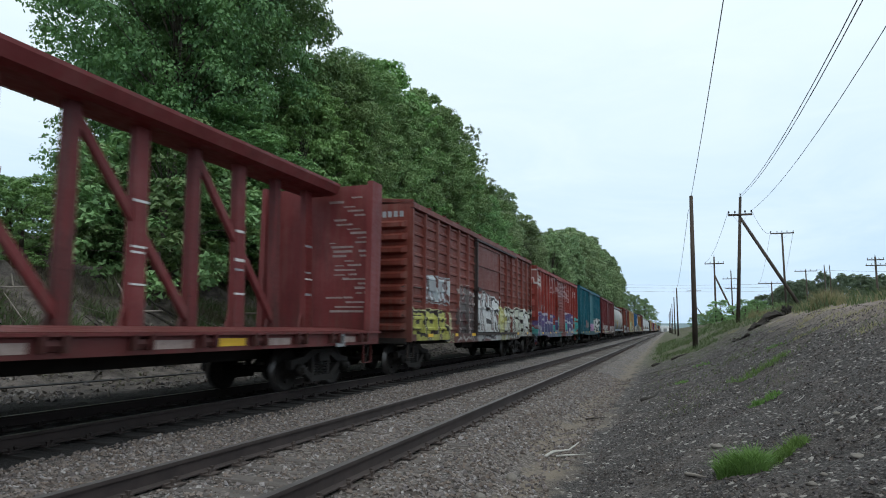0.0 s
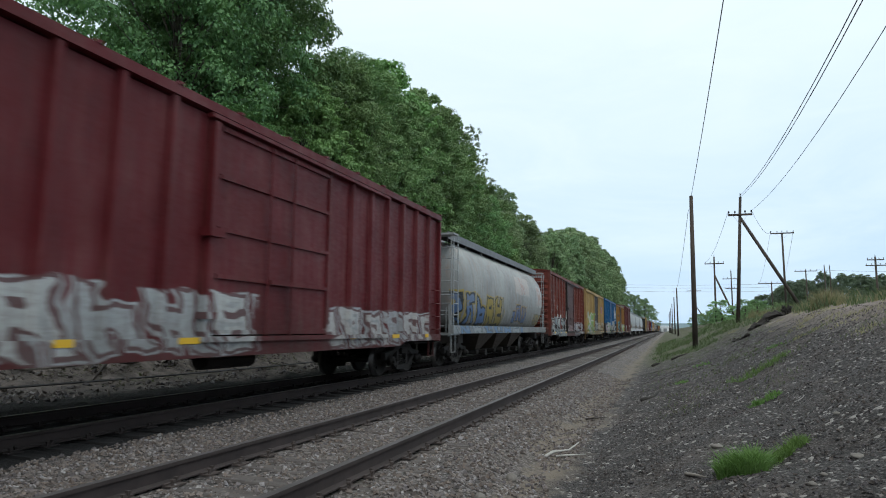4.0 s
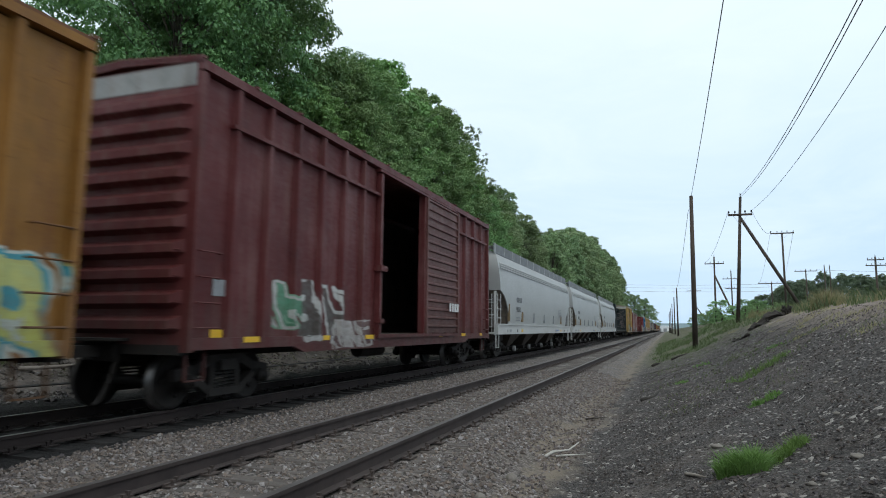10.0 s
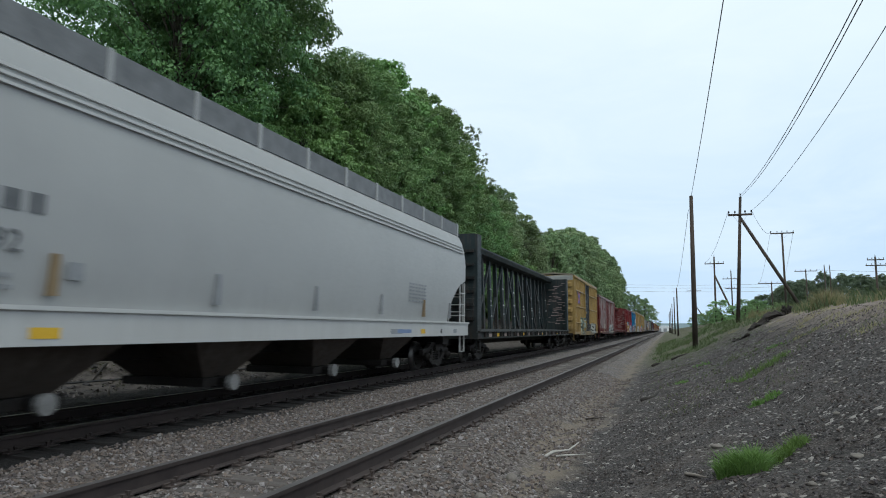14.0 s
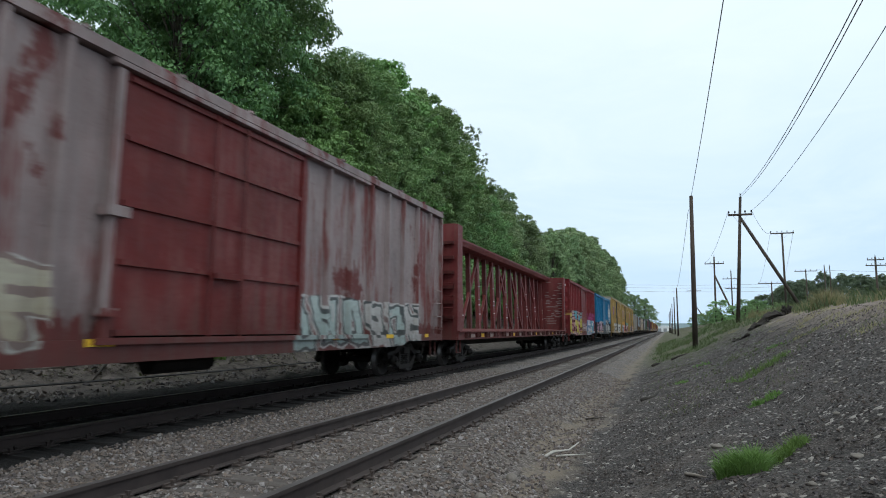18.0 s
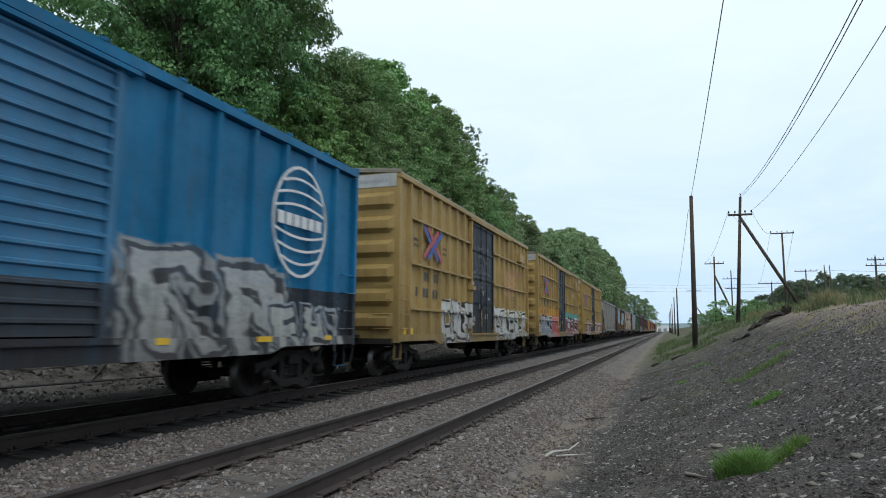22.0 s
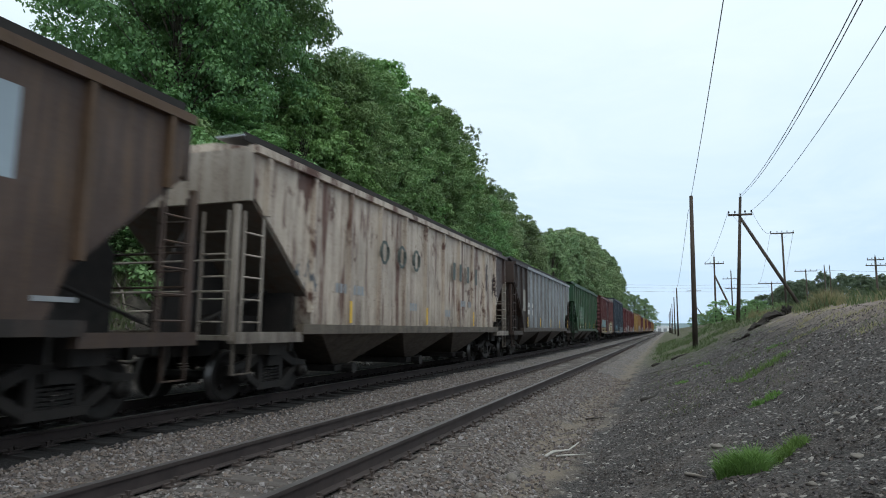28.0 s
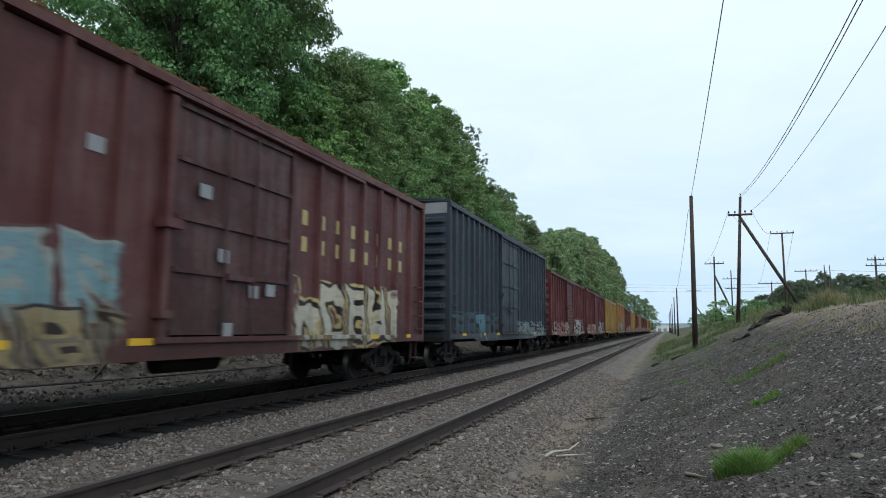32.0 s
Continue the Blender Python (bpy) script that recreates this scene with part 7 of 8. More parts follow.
        part("roof_hatch", Geo().box(-0.35, 0.35, y - 1.1, y + 1.1, 4.50, 4.62), m, car)
    end_frame(car, sillm, L, 2.75)
    for s in (-1, 1):
        part("tall_ladder_post", Geo().beam((0.9, s * (h - 0.2), 1.1), (0.9, s * (h - 0.2), 2.75), 0.06, 0.06), m, car)
        g = Geo()
        cut = [(z, x - 0.03, a + 0.015) for z, x, a, b in lv if z <= 2.8]
        for (za, xa, ya), (zb, xb, yb) in zip(cut, cut[1:]):
            g.poly([(xa, s * ya, za), (-xa, s * ya, za), (-xb, s * yb, zb), (xb, s * yb, zb), (xa, s * (ya - 0.01), za), (-xa, s * (ya - 0.01), za), (-xb, s * (yb - 0.01), zb), (xb, s * (yb - 0.01), zb)], [(0, 1, 2, 3), (7, 6, 5, 4), (0, 3, 7, 4), (1, 5, 6, 2), (0, 4, 5, 1), (3, 2, 6, 7)])
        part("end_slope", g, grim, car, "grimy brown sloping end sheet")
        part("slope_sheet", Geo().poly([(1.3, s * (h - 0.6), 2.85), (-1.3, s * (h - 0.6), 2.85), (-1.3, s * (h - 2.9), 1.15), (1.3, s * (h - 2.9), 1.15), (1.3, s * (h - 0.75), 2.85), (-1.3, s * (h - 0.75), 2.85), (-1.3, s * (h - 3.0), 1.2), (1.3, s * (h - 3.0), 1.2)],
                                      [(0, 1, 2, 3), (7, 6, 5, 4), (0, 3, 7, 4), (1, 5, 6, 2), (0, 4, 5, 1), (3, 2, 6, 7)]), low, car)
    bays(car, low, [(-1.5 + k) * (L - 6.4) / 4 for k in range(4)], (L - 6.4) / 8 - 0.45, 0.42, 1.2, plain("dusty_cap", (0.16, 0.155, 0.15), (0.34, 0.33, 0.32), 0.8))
    part("centre_sill", Geo().box(-0.25, 0.25, -h + 0.1, h - 0.1, 0.74, 1.02), GRIME, car)
    # brackets, lettering and strips
    for k, q in enumerate((0.095, 0.226, 0.361, 0.503, 0.651, 0.79, 0.90)):
        y = on(h, q)
        part("side_stiffener", Geo().box(1.50, 1.60, y - (0.045 if k < 3 else 0.022), y + (0.045 if k < 3 else 0.022), 1.56, 2.3 if k == 0 else 2.02), paint("tan_stiffener", (0.36, 0.26, 0.15), 0.4) if k in (0, 1, 5) else GREYMARK, car, "short rust-tinted side stiffener")
    dark = plain("stencil_grey", (0.08, 0.085, 0.09), (0.15, 0.155, 0.16), 0.7)
    marks(car, dark, on(h, 0.165), on(h, 0.222), 2.42, 2.64, 4, 1.575, "dark grey stencilled lettering")
    figures(car, dark, ("90070", "90027", "90092")[seed], on(h, 0.163), 1.99, 0.34, 1.572)
    plate(car, GREYMARK, on(h, 0.235), on(h, 0.245), 1.75, 1.95, 1.558)
    for z in (1.72, 1.60):
        marks(car, GREYMARK, on(h, 0.165), on(h, 0.205), z, z + 0.05, 7, 1.55)
    for z in (2.38, 2.29, 2.20, 2.11, 2.02, 1.93):
        marks(car, GREYMARK, on(h, 0.735), on(h, 0.80), z, z + 0.045, 6, 1.572)
    plate(car, plain("blue_grey_mark", (0.14, 0.2, 0.36), (0.2, 0.27, 0.42)), on(h, 0.70), on(h, 0.745), 1.12, 1.21, 1.5625, "sill_mark", "blue-grey lettering on the sill")
    for q, mm, w in ((0.08, GREYMARK, 0.12), (0.10, GREYMARK, 0.35), (0.17, BLACKMARK, 0.2), (0.215, YELLOW, 0.35), (0.68, GREYMARK, 0.7), (0.78, YELLOW, 0.3), (0.86, BLACKMARK, 0.12), (0.92, GREYMARK, 0.3)):
        plate(car, mm, on(h, q), on(h, q) + w, 1.10, 1.22, 1.562, "sill_mark")
    for k in range(5):
        part("lettering", Geo().box(0.5 + k * 0.13, 0.59 + k * 0.13, -h + 0.325, -h + 0.33, 3.45, 3.58), GREYMARK, car)


def ribbed_hopper(label, s0, s1, H, m, end=None, post=None, n=14, bay=None, deck=None, bay_n=3, edge=None, soot_shade=None, low=None):
    end, post = end or m, post or m
    bay = bay or paint("bay_grime_paint", (0.16, 0.14, 0.12), 0.4, 0.6)
    car, L = new_car("covered_hopper", label, s0, s1, 1.75)
    h = L / 2
    lv = [(1.22, 1.5, h - 2.35, h - 2.35), (1.9, 1.5, h - 2.1, h - 2.1), (2.5, 1.5, h - 1.45, h - 1.45), (3.1, 1.5, h - 0.75, h - 0.75), (3.35, 1.5, h - 0.45, h - 0.45), (H - 0.1, 1.5, h - 0.35, h - 0.35), (H, 1.46, h - 0.36, h - 0.36), (H + 0.16, 0.7, h - 0.4, h - 0.4)]
    creased(part("body", loft(lv), m, car), 0.35)
    for s in (-1, 1):
        # shade under the overhanging end is put into the slope sheet's darker paint
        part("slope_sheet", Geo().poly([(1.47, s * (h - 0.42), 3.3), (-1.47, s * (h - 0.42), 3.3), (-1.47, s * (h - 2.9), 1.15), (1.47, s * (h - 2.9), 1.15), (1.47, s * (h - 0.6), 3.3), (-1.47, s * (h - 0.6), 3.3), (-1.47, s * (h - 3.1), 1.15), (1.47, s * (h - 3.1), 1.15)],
                                      [(0, 1, 2, 3), (7, 6, 5, 4), (0, 3, 7, 4), (1, 5, 6, 2), (0, 4, 5, 1), (3, 2, 6, 7)]), soot_shade or end, car)
        # dark web and triangular plate added to block the view through the shaded end
        part("bolster_web", Geo().box(-1.25, 1.25, *sorted((s * (h - 2.1), s * (h - 2.02))), 0.8, 1.88).box(-0.5, 0.5, *sorted((s * (h - 2.0), s * (h - 0.9))), 1.1, 1.45), GRIME, car)
        part("shear_plate", Geo().prism([(s * (h - d), z) for d, z in (((2.8, 1.05), (0.15, 1.05), (0.15, 2.3), (0.6, 2.95)) if s > 0 else ((0.6, 2.95), (0.15, 2.3), (0.15, 1.05), (2.8, 1.05)))], -0.04, 0.04, "x"), GRIME, car)
        part("air_pipe", Geo().rod((0.7, s * (h - 0.2), 1.3), (0.7, s * (h - 2.0), 1.9), 0.03, 6).rod((-0.3, s * (h - 0.3), 1.5), (-0.3, s * (h - 1.9), 1.2), 0.04, 6), GRIME, car)
        part("end_head", Geo().box(-1.5, 1.5, min(s * (h - 0.33), s * (h - 0.4)), max(s * (h - 0.33), s * (h - 0.4)), 3.3, H), end if edge is None else edge, car)
    for e in (-1, 1):
        for i in range(n):
            y = -h + 0.75 + (L - 1.5) * i / (n - 1)
            d = h - abs(y)
            z0 = 1.18 if d > 2.35 else float(np.interp(d, (0.4, 0.75, 1.45, 2.1, 2.35), (3.3, 3.1, 2.5, 1.9, 1.18)))
            part("side_post", Geo().prism([(e * 1.49, y - 0.06), (e * 1.49, y + 0.06), (e * 1.59, y + 0.04), (e * 1.59, y - 0.04)], z0, H - 0.02, "z"), post, car)
        part("top_chord", Geo().box(*sorted((e * 1.42, e * 1.6)), -h + 0.33, h - 0.33, H - 0.10, H + 0.03), post, car)
        part("side_sill", Geo().box(*sorted((e * 1.44, e * 1.595)), -h + 1.9, h - 1.9, 1.12, 1.30), low or post, car)
        part("end_sill_bar", Geo().box(*sorted((e * 1.40, e * 1.56)), -h + 0.05, -h + 1.95, 0.98, 1.16), end, car)
        part("end_sill_bar", Geo().box(*sorted((e * 1.40, e * 1.56)), h - 1.95, h - 0.05, 0.98, 1.16), end, car)
        part("running_board", Geo().box(*sorted((e * 0.75, e * 1.35)), -h + 0.3, h - 0.3, H + 0.20, H + 0.23), GALV if deck is None else deck, car)
        for i in range(9):
            y = -h + 0.6 + (L - 1.2) * i / 8
            part("walkway_bracket", Geo().beam((e * 1.4, y, H), (e * 1.3, y, H + 0.21), 0.05, 0.03), post, car)
        if e > 0:
            part("walkway_edge", Geo().box(1.33, 1.355, -h + 0.3, h - 0.3, H + 0.12, H + 0.26), GRIME if deck is None else deck, car)
    part("roof_trough", Geo().box(-0.32, 0.32, -h + 0.8, h - 0.8, H + 0.14, H + 0.3), m, car)
    end_frame(car, end, L, 3.2)
    bays(car, bay, [(k - (bay_n - 1) / 2) * (L - 5.6) / bay_n for k in range(bay_n)], (L - 5.6) / bay_n / 2 + 0.12, 0.42, 1.22, GRIME, 1.47)
    part("centre_sill", Geo().box(-0.25, 0.25, -h + 0.1, h - 0.1, 0.74, 1.0), GRIME, car)
    for i in range(2, n - 1, 3):
        y = -h + 0.75 + (L - 1.5) * i / (n - 1)
        plate(car, YELLOW, y - 0.05, y + 0.05, 1.34, 1.8, 1.591, "reflector", "tall yellow reflective strip")
    return car, h, L


def build_hoppers():
    for k, (a, b) in enumerate(((186.1, 205.9), (206.8, 226.3), (227.4, 247.0))):
        white_hopper(a, b, k)
    # old white tank-like hopper
    m = paint("dirty_white_paint", (0.50, 0.51, 0.49), 0.4, 0.35, 0.0, seed=6, rustcol=(0.30, 0.14, 0.09), pieces=(
        piece(0.05, 0.4, 1.4, 2.5, (0.12, 0.22, 0.42), (0.4, 0.3, 0.08), (0.05, 0.06, 0.07), 0.7, 16), piece(0.52, 0.68, 1.5, 2.3, (0.10, 0.18, 0.36), (0.35, 0.22, 0.08), (0.07, 0.08, 0.09), 0.8, 16),
        piece(0.55, 0.72, 2.8, 3.6, (0.42, 0.28, 0.24), (0.46, 0.40, 0.36), (0.45, 0.42, 0.40), 0.8, 16), piece(0.84, 0.94, 2.4, 3.4, (0.40, 0.26, 0.21), (0.48, 0.46, 0.44), (0.46, 0.44, 0.42), 0.8, 16), piece(0.8, 0.92, 1.45, 2.0, (0.38, 0.28, 0.09), (0.3, 0.28, 0.2), (0.16, 0.15, 0.13), 1.0, 16)))
    car, L = new_car("covered_hopper", "old dirty white round-sided hopper with rust and graffiti", 83.4, 99.3, 1.75)
    h = L / 2
    lv = [(1.25, 1.2, h - 1.6, h - 1.6), (1.5, 1.4, h - 1.25, h - 1.25), (1.9, 1.53, h - 0.95, h - 0.95), (2.5, 1.59, h - 0.75, h - 0.75), (3.1, 1.57, h - 0.75, h - 0.75), (3.55, 1.46, h - 0.85, h - 0.85), (3.9, 1.26, h - 1.05, h - 1.05), (4.15, 0.95, h - 1.35, h - 1.35), (4.28, 0.5, h - 1.7, h - 1.7)]
    g = Geo()
    for z, x, a, b in lv:
        r = 0.55
        for sx, sy in ((1, -1), (1, 1), (-1, 1), (-1, -1)):
            cx, cy = sx * max(0.05, x - r), sy * (a - r)
            ang = {(1, -1): -90, (1, 1): 0, (-1, 1): 90, (-1, -1): 180}[(sx, sy)]
            for i in range(4):
                t = radians(ang + i * 30)
                g.v.append((cx + min(r, x - 0.05) * math.cos(t), cy + r * math.sin(t), z))
    for k in range(len(lv) - 1):
        g.f.extend((k * 16 + i, k * 16 + (i + 1) % 16, (k + 1) * 16 + (i + 1) % 16, (k + 1) * 16 + i) for i in range(16))
    g.f += [tuple(range(15, -1, -1)), tuple(range((len(lv) - 1) * 16, len(lv) * 16))]
    g.m = [0] * len(g.f)
    part("body", g, m, car, smooth=True)
    sm = paint("sill_white_paint", (0.48, 0.5, 0.5), 0.35, 0.3, 0.0, seed=6.4, pieces=(piece(0.02, 0.62, 0.95, 1.5, (0.16, 0.30, 0.52), (0.4, 0.44, 0.46), (0.2, 0.25, 0.3), 0.6, 16),))
    for e in (-1, 1):
        part("side_sill", Geo().box(*sorted((e * 1.46, e * 1.56)), -h + 0.05, h - 0.05, 1.08, 1.34), sm, car)
        part("running_board", Geo().box(*sorted((e * 0.5, e * 1.15)), -h + 0.6, h - 0.6, 4.32, 4.35), GRIME, car)
        part("walkway_edge", Geo().box(*sorted((e * 1.13, e * 1.16)), -h + 0.6, h - 0.6, 4.18, 4.42), plain("grating_grey", (0.12, 0.13, 0.14), (0.22, 0.23, 0.24)), car)
        for i in range(8):
            y = -h + 0.9 + (L - 1.8) * i / 7
            part("walkway_bracket", Geo().beam((e * 1.0, y, 4.05), (e * 1.1, y, 4.34), 0.05, 0.03), sm, car)
    for i in range(4):
        y = -h + 2.4 + (L - 4.8) * i / 3
        part("roof_hatch", Geo().rod((0, y, 4.25), (0, y, 4.42), 0.4, 14), sm, car)
    end_frame(car, sm, L, 2.0)
    for s in (-1, 1):
        ladder(car, sm, s * (h - 0.25), 1.15, 1.1, 4.3, 0.5, "x")
        ladder(car, sm, s * (h - 0.45), 1.49, 1.1, 4.2, 0.45, "y")
        part("ladder_top", Geo().box(0.6, 1.5, min(s * (h - 0.7), s * (h - 0.2)), max(s * (h - 0.7), s * (h - 0.2)), 4.25, 4.31), sm, car)
    bays(car, paint("bay_grime_paint", (0.16, 0.14, 0.12)), [-2.6, 0, 2.6], 1.3, 0.42, 1.28, GRIME)
    part("centre_sill", Geo().box(-0.25, 0.25, -h + 0.1, h - 0.1, 0.74, 1.0), GRIME, car)
    # ribbed hoppers
    m = paint("light_grey_hopper", (0.46, 0.46, 0.45), 0.3, 0.3, 0.0, seed=24, rustcol=(0.22, 0.13, 0.08), streaks=0.35, soot_shade=0.2, blocks=(block(0.191, 0.236, 1.2, 4.4, (0.18, 0.09, 0.055), 17.1), block(0.158, 0.184, 1.2, 4.4, (0.42, 0.33, 0.2), 17.1)))
    em = paint("grey_hopper_end", (0.30, 0.29, 0.28), 0.45, 0.5, 0.0, seed=24.4)
    c, h, L = ribbed_hopper("light grey ribbed covered hopper with rust-brown stripes", 424.4, 441.5, 4.3, m, em, None, 15, edge=paint("light_grey_head", (0.5, 0.5, 0.49), 0.15), soot_shade=paint("shaded_slope", (0.07, 0.062, 0.055), 0.4, 0.5, 0.0, seed=24.8))
    for k, z in enumerate((4.05, 3.78)):
        for i in range(4):
            part("lettering", Geo().box(0.35 + i * 0.2, 0.48 + i * 0.2, -h + 0.322, -h + 0.328, z - 0.1, z + 0.05), BLACKMARK, c)
    pale = (0.42, 0.50, 0.56)
    bl = (block(0.135, 0.3855, 2.1, 4.6, pale, 17.95), block(0.53, 0.80, 2.0, 2.65, pale, 17.95), block(0.593, 0.80, 2.6, 3.75, pale, 17.95), block(0.771, 0.843, 2.75, 3.75, pale, 17.95))
    m = paint("dark_brown_hopper", (0.085, 0.058, 0.048), 0.35, 0.3, 0.06, seed=25, rustcol=(0.18, 0.10, 0.035), blocks=bl,
              pieces=(piece(0.12, 0.4, 1.3, 2.0, (0.12, 0.07, 0.06), (0.17, 0.12, 0.11), (0.10, 0.06, 0.05), 0.7, 17.3),))
    c, h, L = ribbed_hopper("dark brown ribbed covered hopper with pale blue-grey blocks", 443.0, 460.95, 4.2, m, None, paint("rust_yellow_posts", (0.115, 0.072, 0.045), 0.4, 0.3, 0.05, seed=25.5, rustcol=(0.08, 0.05, 0.04), blocks=bl), 14, bay=paint("dark_bays", (0.035, 0.03, 0.027), 0.4, 0.5, seed=25.8), low=paint("dark_bays", (0.035, 0.03, 0.027)))
    plate(c, GREYMARK, on(h, 0.86), on(h, 0.89), 1.5, 1.56, 1.505)
    m = paint("cream_hopper", (0.70, 0.58, 0.47), 0.75, 0.35, 0.05, seed=26, rustcol=(0.11, 0.05, 0.036), streaks=0.95, wobble=0.5, blocks=(block(0.054, 0.103, 2.05, 2.25, (0.10, 0.12, 0.14), 17.8), block(0.112, 0.138, 2.05, 2.25, (0.12, 0.14, 0.16), 17.8), block(0.90, 1.0, 2.35, 4.6, (0.075, 0.048, 0.042), 17.8), block(0.80, 0.825, 2.6, 3.6, (0.07, 0.045, 0.04), 17.8), block(0.86, 0.875, 2.5, 3.2, (0.07, 0.045, 0.04), 17.8)))
    em = paint("cream_hopper_end", (0.50, 0.43, 0.36), 0.7, 0.5, 0.0, seed=26.4, rustcol=(0.10, 0.06, 0.045))
    c, h, L = ribbed_hopper("rust-streaked cream covered hopper with large grey lettering", 461.7, 479.5, 4.2, m, em, None, 12, bay=paint("cream_bays", (0.20, 0.165, 0.13), 0.6, 0.5, seed=26.7, rustcol=(0.06, 0.045, 0.035), streaks=0.4), low=paint("cream_bays", (0.20, 0.165, 0.13)), soot_shade=paint("shaded_cream_slope", (0.13, 0.11, 0.09), 0.5, 0.5, 0.0, seed=26.9))
    for k, (q, full) in enumerate(((0.299, 2), (0.357, 2), (0.411, 2), (0.589, 3), (0.625, 4), (0.67, 5), (0.723, 6))):
        y, g = on(h, q), Geo()
        z0, z1, w, b = 2.75, 3.3, 0.2, 0.075
        xx = 1.594
        if full == 2:
            for a0 in range(10):
                a, bb = a0 * math.tau / 10, (a0 + 1) * math.tau / 10
                g.beam((xx, y + w * math.cos(a), 3.02 + 0.26 * math.sin(a)), (xx, y + w * math.cos(bb), 3.02 + 0.26 * math.sin(bb)), 0.01, b)
        else:
            g.box(xx, xx + 0.006, y - w * 0.55, y + w * 0.55, z0, z1)
        part("lettering", g, plain("dark_green_mark", (0.05, 0.065, 0.06), (0.10, 0.115, 0.105), 0.7), c, "large dark grey painted mark")
    for q, z in ((0.179, 1.95), (0.223, 1.95), (0.40, 1.7), (0.643, 1.95), (0.688, 1.95), (0.554, 1.6)):
        marks(c, GREYMARK, on(h, q), on(h, q + 0.03), z, z + 0.2, 3, 1.505)
    m = paint("chalky_grey_hopper", (0.38, 0.37, 0.355), 0.5, 0.4, 0.1, seed=27, rustcol=(0.12, 0.075, 0.05), streaks=0.5, soot_shade=0.75, blocks=(block(0.0, 0.17, 3.3, 4.5, (0.06, 0.042, 0.036), 17), block(0.0, 0.165, 1.0, 4.5, (0.06, 0.042, 0.036), 17), block(0.12, 0.17, 2.1, 3.1, (0.40, 0.37, 0.32), 17), block(0.62, 0.74, 2.6, 3.7, (0.30, 0.31, 0.315), 17), block(0.905, 0.93, 1.9, 2.5, (0.06, 0.055, 0.05), 17)))
    em = paint("brown_hopper_end", (0.07, 0.05, 0.043), 0.4, 0.4, 0.05, seed=27.4)
    c, h, L = ribbed_hopper("chalky grey ribbed covered hopper with dark brown ends", 480.4, 497.6, 4.22, m, em, paint("grey_posts", (0.50, 0.53, 0.56), 0.4, 0.3, 0.0, seed=27.7, blocks=(block(0.0, 0.165, 1.0, 4.6, (0.06, 0.042, 0.036), 17),)), 16, bay=paint("brown_bays", (0.11, 0.09, 0.075), 0.5, 0.5, seed=27.8), low=paint("brown_bays", (0.11, 0.09, 0.075)))
    for z in (2.3, 1.95):
        for q in (0.18, 0.23):
            marks(c, WHITEMARK, on(h, q), on(h, q + 0.035), z, z + 0.22, 3, 1.505)
    m = paint("green_hopper", (0.060, 0.122, 0.068), 0.25, 0.3, 0.06, seed=28, rustcol=(0.06, 0.055, 0.042), streaks=0.35, soot_shade=0.35, fadecol=(0.2, 0.28, 0.17), blocks=(block(0.19, 0.36, 1.7, 3.0, (0.17, 0.26, 0.19), 16.6),))
    em = paint("green_hopper_end", (0.02, 0.055, 0.03), 0.2, 0.3, 0.0, seed=28.4)
    c, h, L = ribbed_hopper("green ribbed covered hopper with a pale patch and white lettering", 499.4, 516.1, 4.5, m, em, None, 15, edge=paint("green_head", (0.045, 0.10, 0.058), 0.15), soot_shade=paint("shaded_green_slope", (0.012, 0.04, 0.018), 0.2, 0.5, 0.0, seed=28.8), deck=m)
    for z, n in ((2.45, 2), (2.12, 3)):
        plate(c, WHITEMARK, on(h, 0.19), on(h, 0.255), z - 0.03, z + 0.25, 1.505)
        plate(c, WHITEMARK, on(h, 0.275), on(h, 0.325), z - 0.03, z + 0.25, 1.505)
        marks(c, BLACKMARK, on(h, 0.195), on(h, 0.25), z, z + 0.22, n, 1.512)
        marks(c, BLACKMARK, on(h, 0.28), on(h, 0.32), z, z + 0.22, n, 1.512)
    plate(c, WHITEMARK, on(h, 0.18), on(h, 0.35), 1.42, 1.47, 1.505, "painted_line", "white painted line")
    for q in (0.46, 0.62, 0.70):
        for z in (1.45, 1.56, 1.67):
            marks(c, GREYMARK, on(h, q), on(h, q + 0.03), z, z + 0.05, 5, 1.505)


build_hoppers()


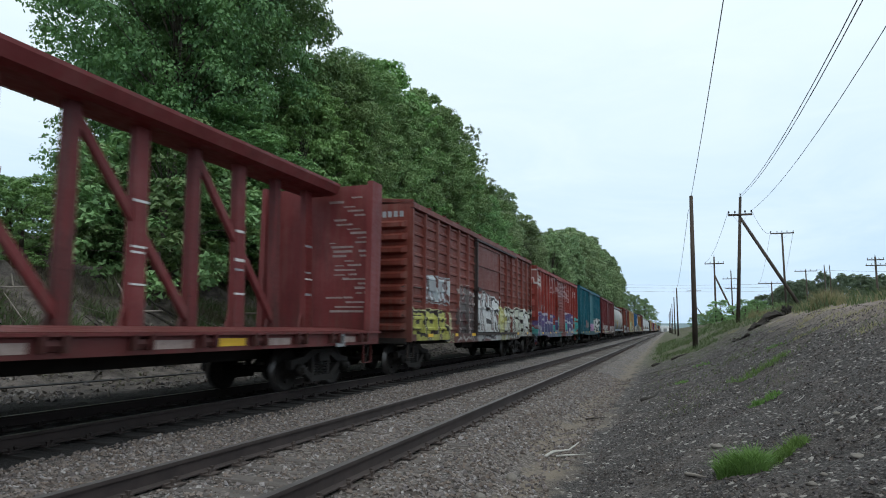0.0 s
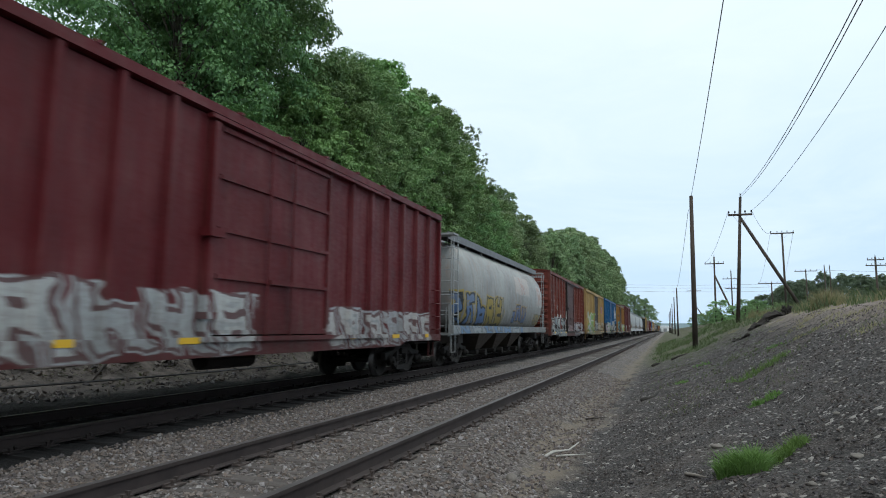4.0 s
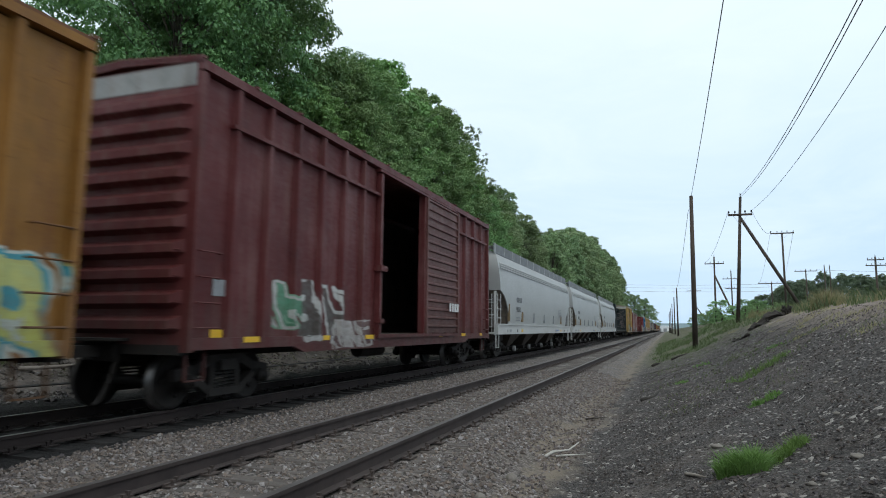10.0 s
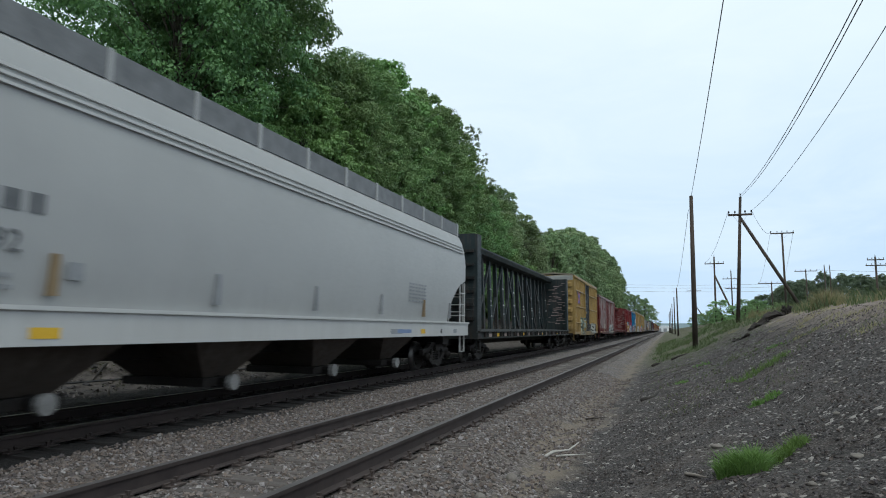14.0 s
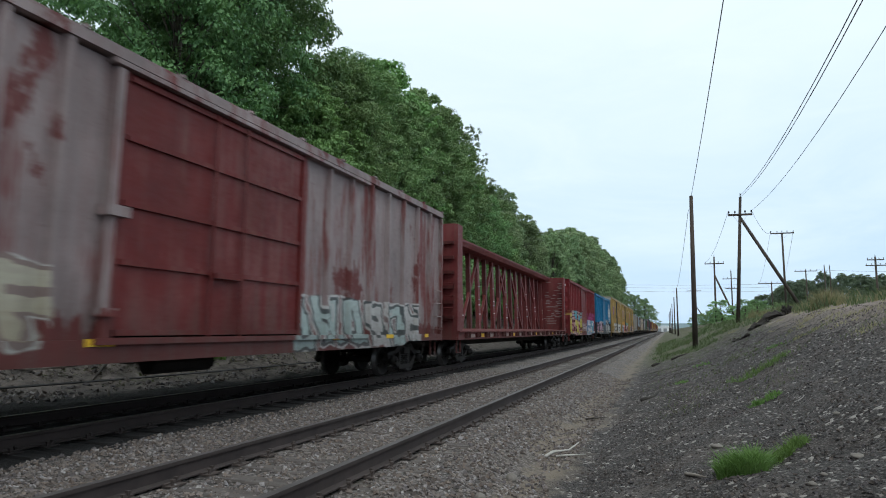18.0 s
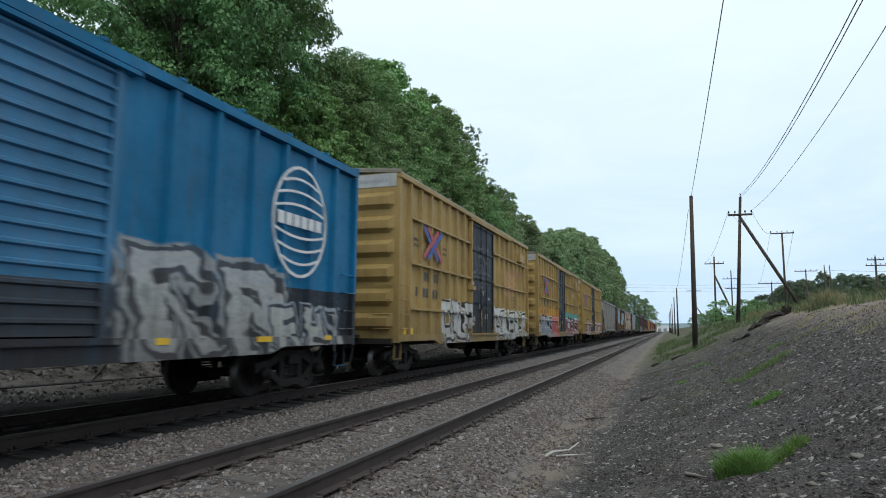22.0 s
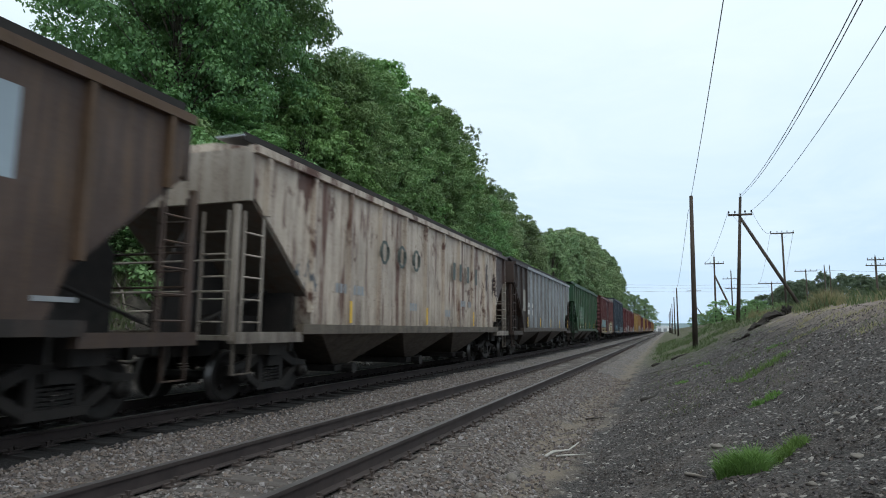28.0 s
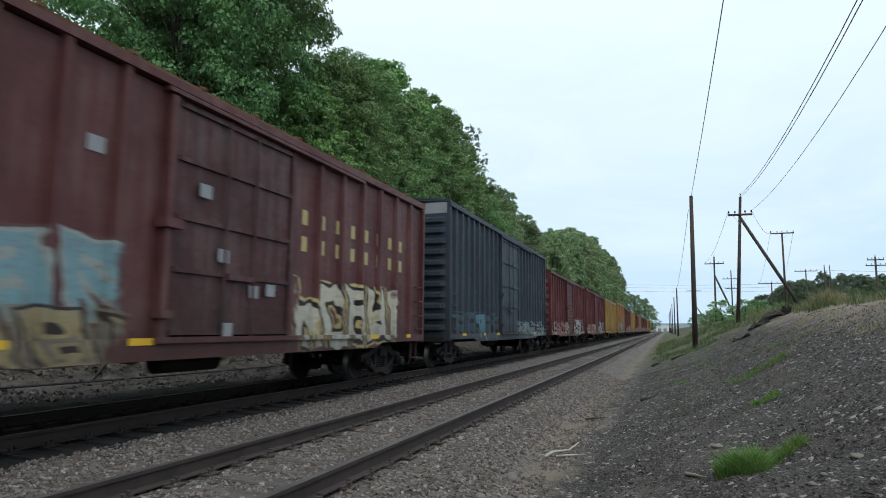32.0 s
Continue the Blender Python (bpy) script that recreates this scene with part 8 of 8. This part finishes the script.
# ---- train: centre-beam flat cars ----
def centre_beam(label, s0, s1, base, seed, H=4.66, n=18):
    m = paint("beam_paint_%d" % seed, base, 0.25, 0.25, 0.1, seed=seed)
    dk = paint("beam_shade_paint_%d" % seed, tuple(c * 0.5 for c in base), 0.3, 0.3, 0.05, seed=seed + 0.4)
    # rustier, darker copy of the beam paint; the posts' shade is in it too
    rusted_shaded = paint("beam_rust_shade_%d" % seed, tuple(c * 0.8 for c in base), 0.75, 0.5, 0.05, seed=seed + 0.7, rustcol=(0.035, 0.018, 0.015), streaks=0.4)
    car, L = new_car("centre_beam_car", label, s0, s1, 1.75)
    h = L / 2
    part("deck", Geo().prism([(1.10, -1.48), (1.17, -1.5), (1.24, -0.5), (1.24, 0.5), (1.17, 1.5), (1.10, 1.48)], -h + 0.1, h - 0.1, "y"), m, car)
    for e in (-1, 1):
        part("side_channel", Geo().box(*sorted((e * 1.42, e * 1.53)), -h + 0.05, h - 0.05, 0.88, 1.13), m, car)
        part("channel_flange", Geo().box(*sorted((e * 1.40, e * 1.60)), -h + 0.05, h - 0.05, 1.12, 1.16), m, car)
    part("centre_sill", Geo().box(-0.3, 0.3, -h + 0.1, h - 0.1, 0.62, 1.1), GRIME, car)
    # bulkheads
    for s in (-1, 1):
        y0, y1 = sorted((s * h, s * (h - 0.08)))
        bk = part("bulkhead", Geo().prism([(1.2, -1.5), (H - 0.12, -1.5), (H, -1.42), (H, 1.42), (H - 0.12, 1.5), (1.2, 1.5)], y0, y1, "y"), m, car)
        for e in (-1, 1):
            part("bulkhead_post", Geo().box(*sorted((e * 1.38, e * 1.52)), *sorted((s * (h - 0.5), s * (h - 0.0))), 1.15, H - 0.02), m, bk)
        for k in range(6):
            z = 1.6 + k * (H - 2.0) / 5.5
            part("bulkhead_rib", Geo().box(-1.4, 1.4, *sorted((s * h, s * (h + 0.12))), z - 0.05, z + 0.05), dk, bk)
        part("end_deck", Geo().box(-1.5, 1.5, *sorted((s * h, s * (h - 0.3))), 0.88, 1.2), m, car)
        stirrup(car, m, s * (h - 0.4))
        end_rungs(car, m, s * h, 0.95, 1.38, (1.5, 1.9, 2.3, 2.7))
    # centre truss
    part("top_beam", Geo().prism([(H - 0.28, -0.30), (H - 0.24, -0.48), (H - 0.06, -0.56), (H + 0.0, -0.56), (H + 0.0, 0.56), (H - 0.06, 0.56), (H - 0.24, 0.48), (H - 0.28, 0.30)], -h + 0.3, h - 0.3, "y"), m, car)
    step = (L - 1.9) / (n - 1)
    rnd = random.Random(seed * 100)
    for i in range(n):
        y = -h + 0.95 + step * i
        banded = i % 2 == 1
        w0, w1, xb, xt, d = (0.145, 0.13, 0.22, 0.10, 0.15) if banded else (0.11, 0.09, 0.20, 0.10, 0.17)
        g = Geo().poly([(xb, y - w0, 1.2), (xb, y + w0, 1.2), (xb - d, y + w0, 1.2), (xb - d, y - w0, 1.2), (xt, y - w1, H - 0.27), (xt, y + w1, H - 0.27), (xt - d, y + w1, H - 0.27), (xt - d, y - w1, H - 0.27)],
                       [(0, 1, 2, 3), (7, 6, 5, 4), (0, 4, 5, 1), (1, 5, 6, 2), (2, 6, 7, 3), (3, 7, 4, 0)])
        g.prism([(y - w0 - 0.1, 1.2), (y + w0 + 0.1, 1.2), (y + w0 * 0.9, 1.6), (y - w0 * 0.9, 1.6)], xb - 0.16, xb - 0.1, "x")
        post = part("truss_post", g, m if banded else rusted_shaded, car)
        if banded:
            for z in (rnd.uniform(1.75, 1.95), rnd.uniform(2.25, 2.4), rnd.uniform(2.42, 2.55), rnd.uniform(3.0, 3.2)):
                x = xb + (xt - xb) * (z - 1.2) / (H - 1.5)
                part("reflector", Geo().box(x - 0.001, x + 0.008, y - 0.155, y + 0.155 * rnd.uniform(0.4, 1), z, z + rnd.uniform(0.03, 0.055)), WHITEMARK if rnd.random() < 0.6 else GREYMARK, post)
        low = i + 2 if i >= n / 2 - 1 else i
        if (i % 2 == 1 and i < n / 2 - 1) or (i % 2 == 0 and n / 2 - 1 <= i < n - 2):
            high = i if low != i else i + 2
            part("diagonal_brace", Geo().beam((0.13, -h + 0.95 + step * low, 1.3), (0.05, -h + 0.95 + step * high, H - 0.4), 0.10, 0.13), m, car)
        g = Geo().rod((1.50, y - 0.11, 1.02), (1.50, y + 0.11, 1.02), 0.085, 8).box(1.53, 1.64, y - 0.16, y - 0.12, 0.94, 1.14).box(1.53, 1.64, y + 0.12, y + 0.16, 0.94, 1.14)
        part("winch", g, dk, car, "rusty tie-down winch")
        if i < n - 1:
            yc = y + step / 2
            if i % 4 == 1:
                plate(car, YELLOW, yc - 0.32, yc + 0.3, 0.95, 1.07, 1.531, "reflector", "yellow reflective strip")
            elif i % 2 == 0:
                plate(car, plain("faded_strip", (0.20, 0.13, 0.115), (0.40, 0.32, 0.29), 0.8, 5.0), yc - 0.4, yc + 0.35, 0.94, 1.06, 1.531, "faded_strip")
    # loading marks inside the far bulkhead
    rnd = random.Random(seed)
    for k in range(44):
        x, z = rnd.uniform(0.1, 1.2), 1.6 + (k % 26) * 0.11
        part("lettering", Geo().box(x, min(1.36, x + rnd.uniform(0.15, 0.5)), h - 0.088 - 0.004 * (k // 26), h - 0.083 - 0.004 * (k // 26), z, z + rnd.uniform(0.025, 0.06)), plain("chalk_marks", (0.20, 0.14, 0.13), (0.36, 0.29, 0.28), 0.8, 9.0), car)
    part("sill_box", Geo().box(1.54, 1.58, h - 2.05, h - 1.75, 0.86, 1.14), GREYMARK, car, "pale framed sill plate")
    part("sill_box_face", Geo().box(1.58, 1.586, h - 2.0, h - 1.8, 0.92, 1.08), BLACKMARK, car, "dark face of the sill plate")
    return car


centre_beam("oxide red centre-beam flat car, empty, with tie-down winches", -9.3, 13.35, (0.19, 0.05, 0.05), 1)
centre_beam("dark green centre-beam flat car, empty", 248.2, 270.0, (0.024, 0.036, 0.038), 15)
centre_beam("oxide red centre-beam flat car, empty, with white-marked posts", 310.75, 333.5, (0.19, 0.05, 0.05), 18)


# ---- movement ----
SPEED = 16.2


def motions():
    for car, y in TRAIN:
        walk(car, [(0.0, pose(TRACK, y, 0)), (32.0, pose(TRACK, y - SPEED * 32.0, 0))])
    # all wheels turn alike: one is keyed, the others take over its action
    turn = math.degrees(SPEED / 0.42)
    first = WHEELSETS[0]
    walk(first, [(k / 30, pose(0, 0, 0, turn * k / 30)) for k in range(961)])
    for ws in WHEELSETS[1:]:
        ws.rotation_mode = "QUATERNION"
        data = ws.animation_data_create()
        data.action = first.animation_data.action
        data.action_slot = first.animation_data.action_slot


motions()
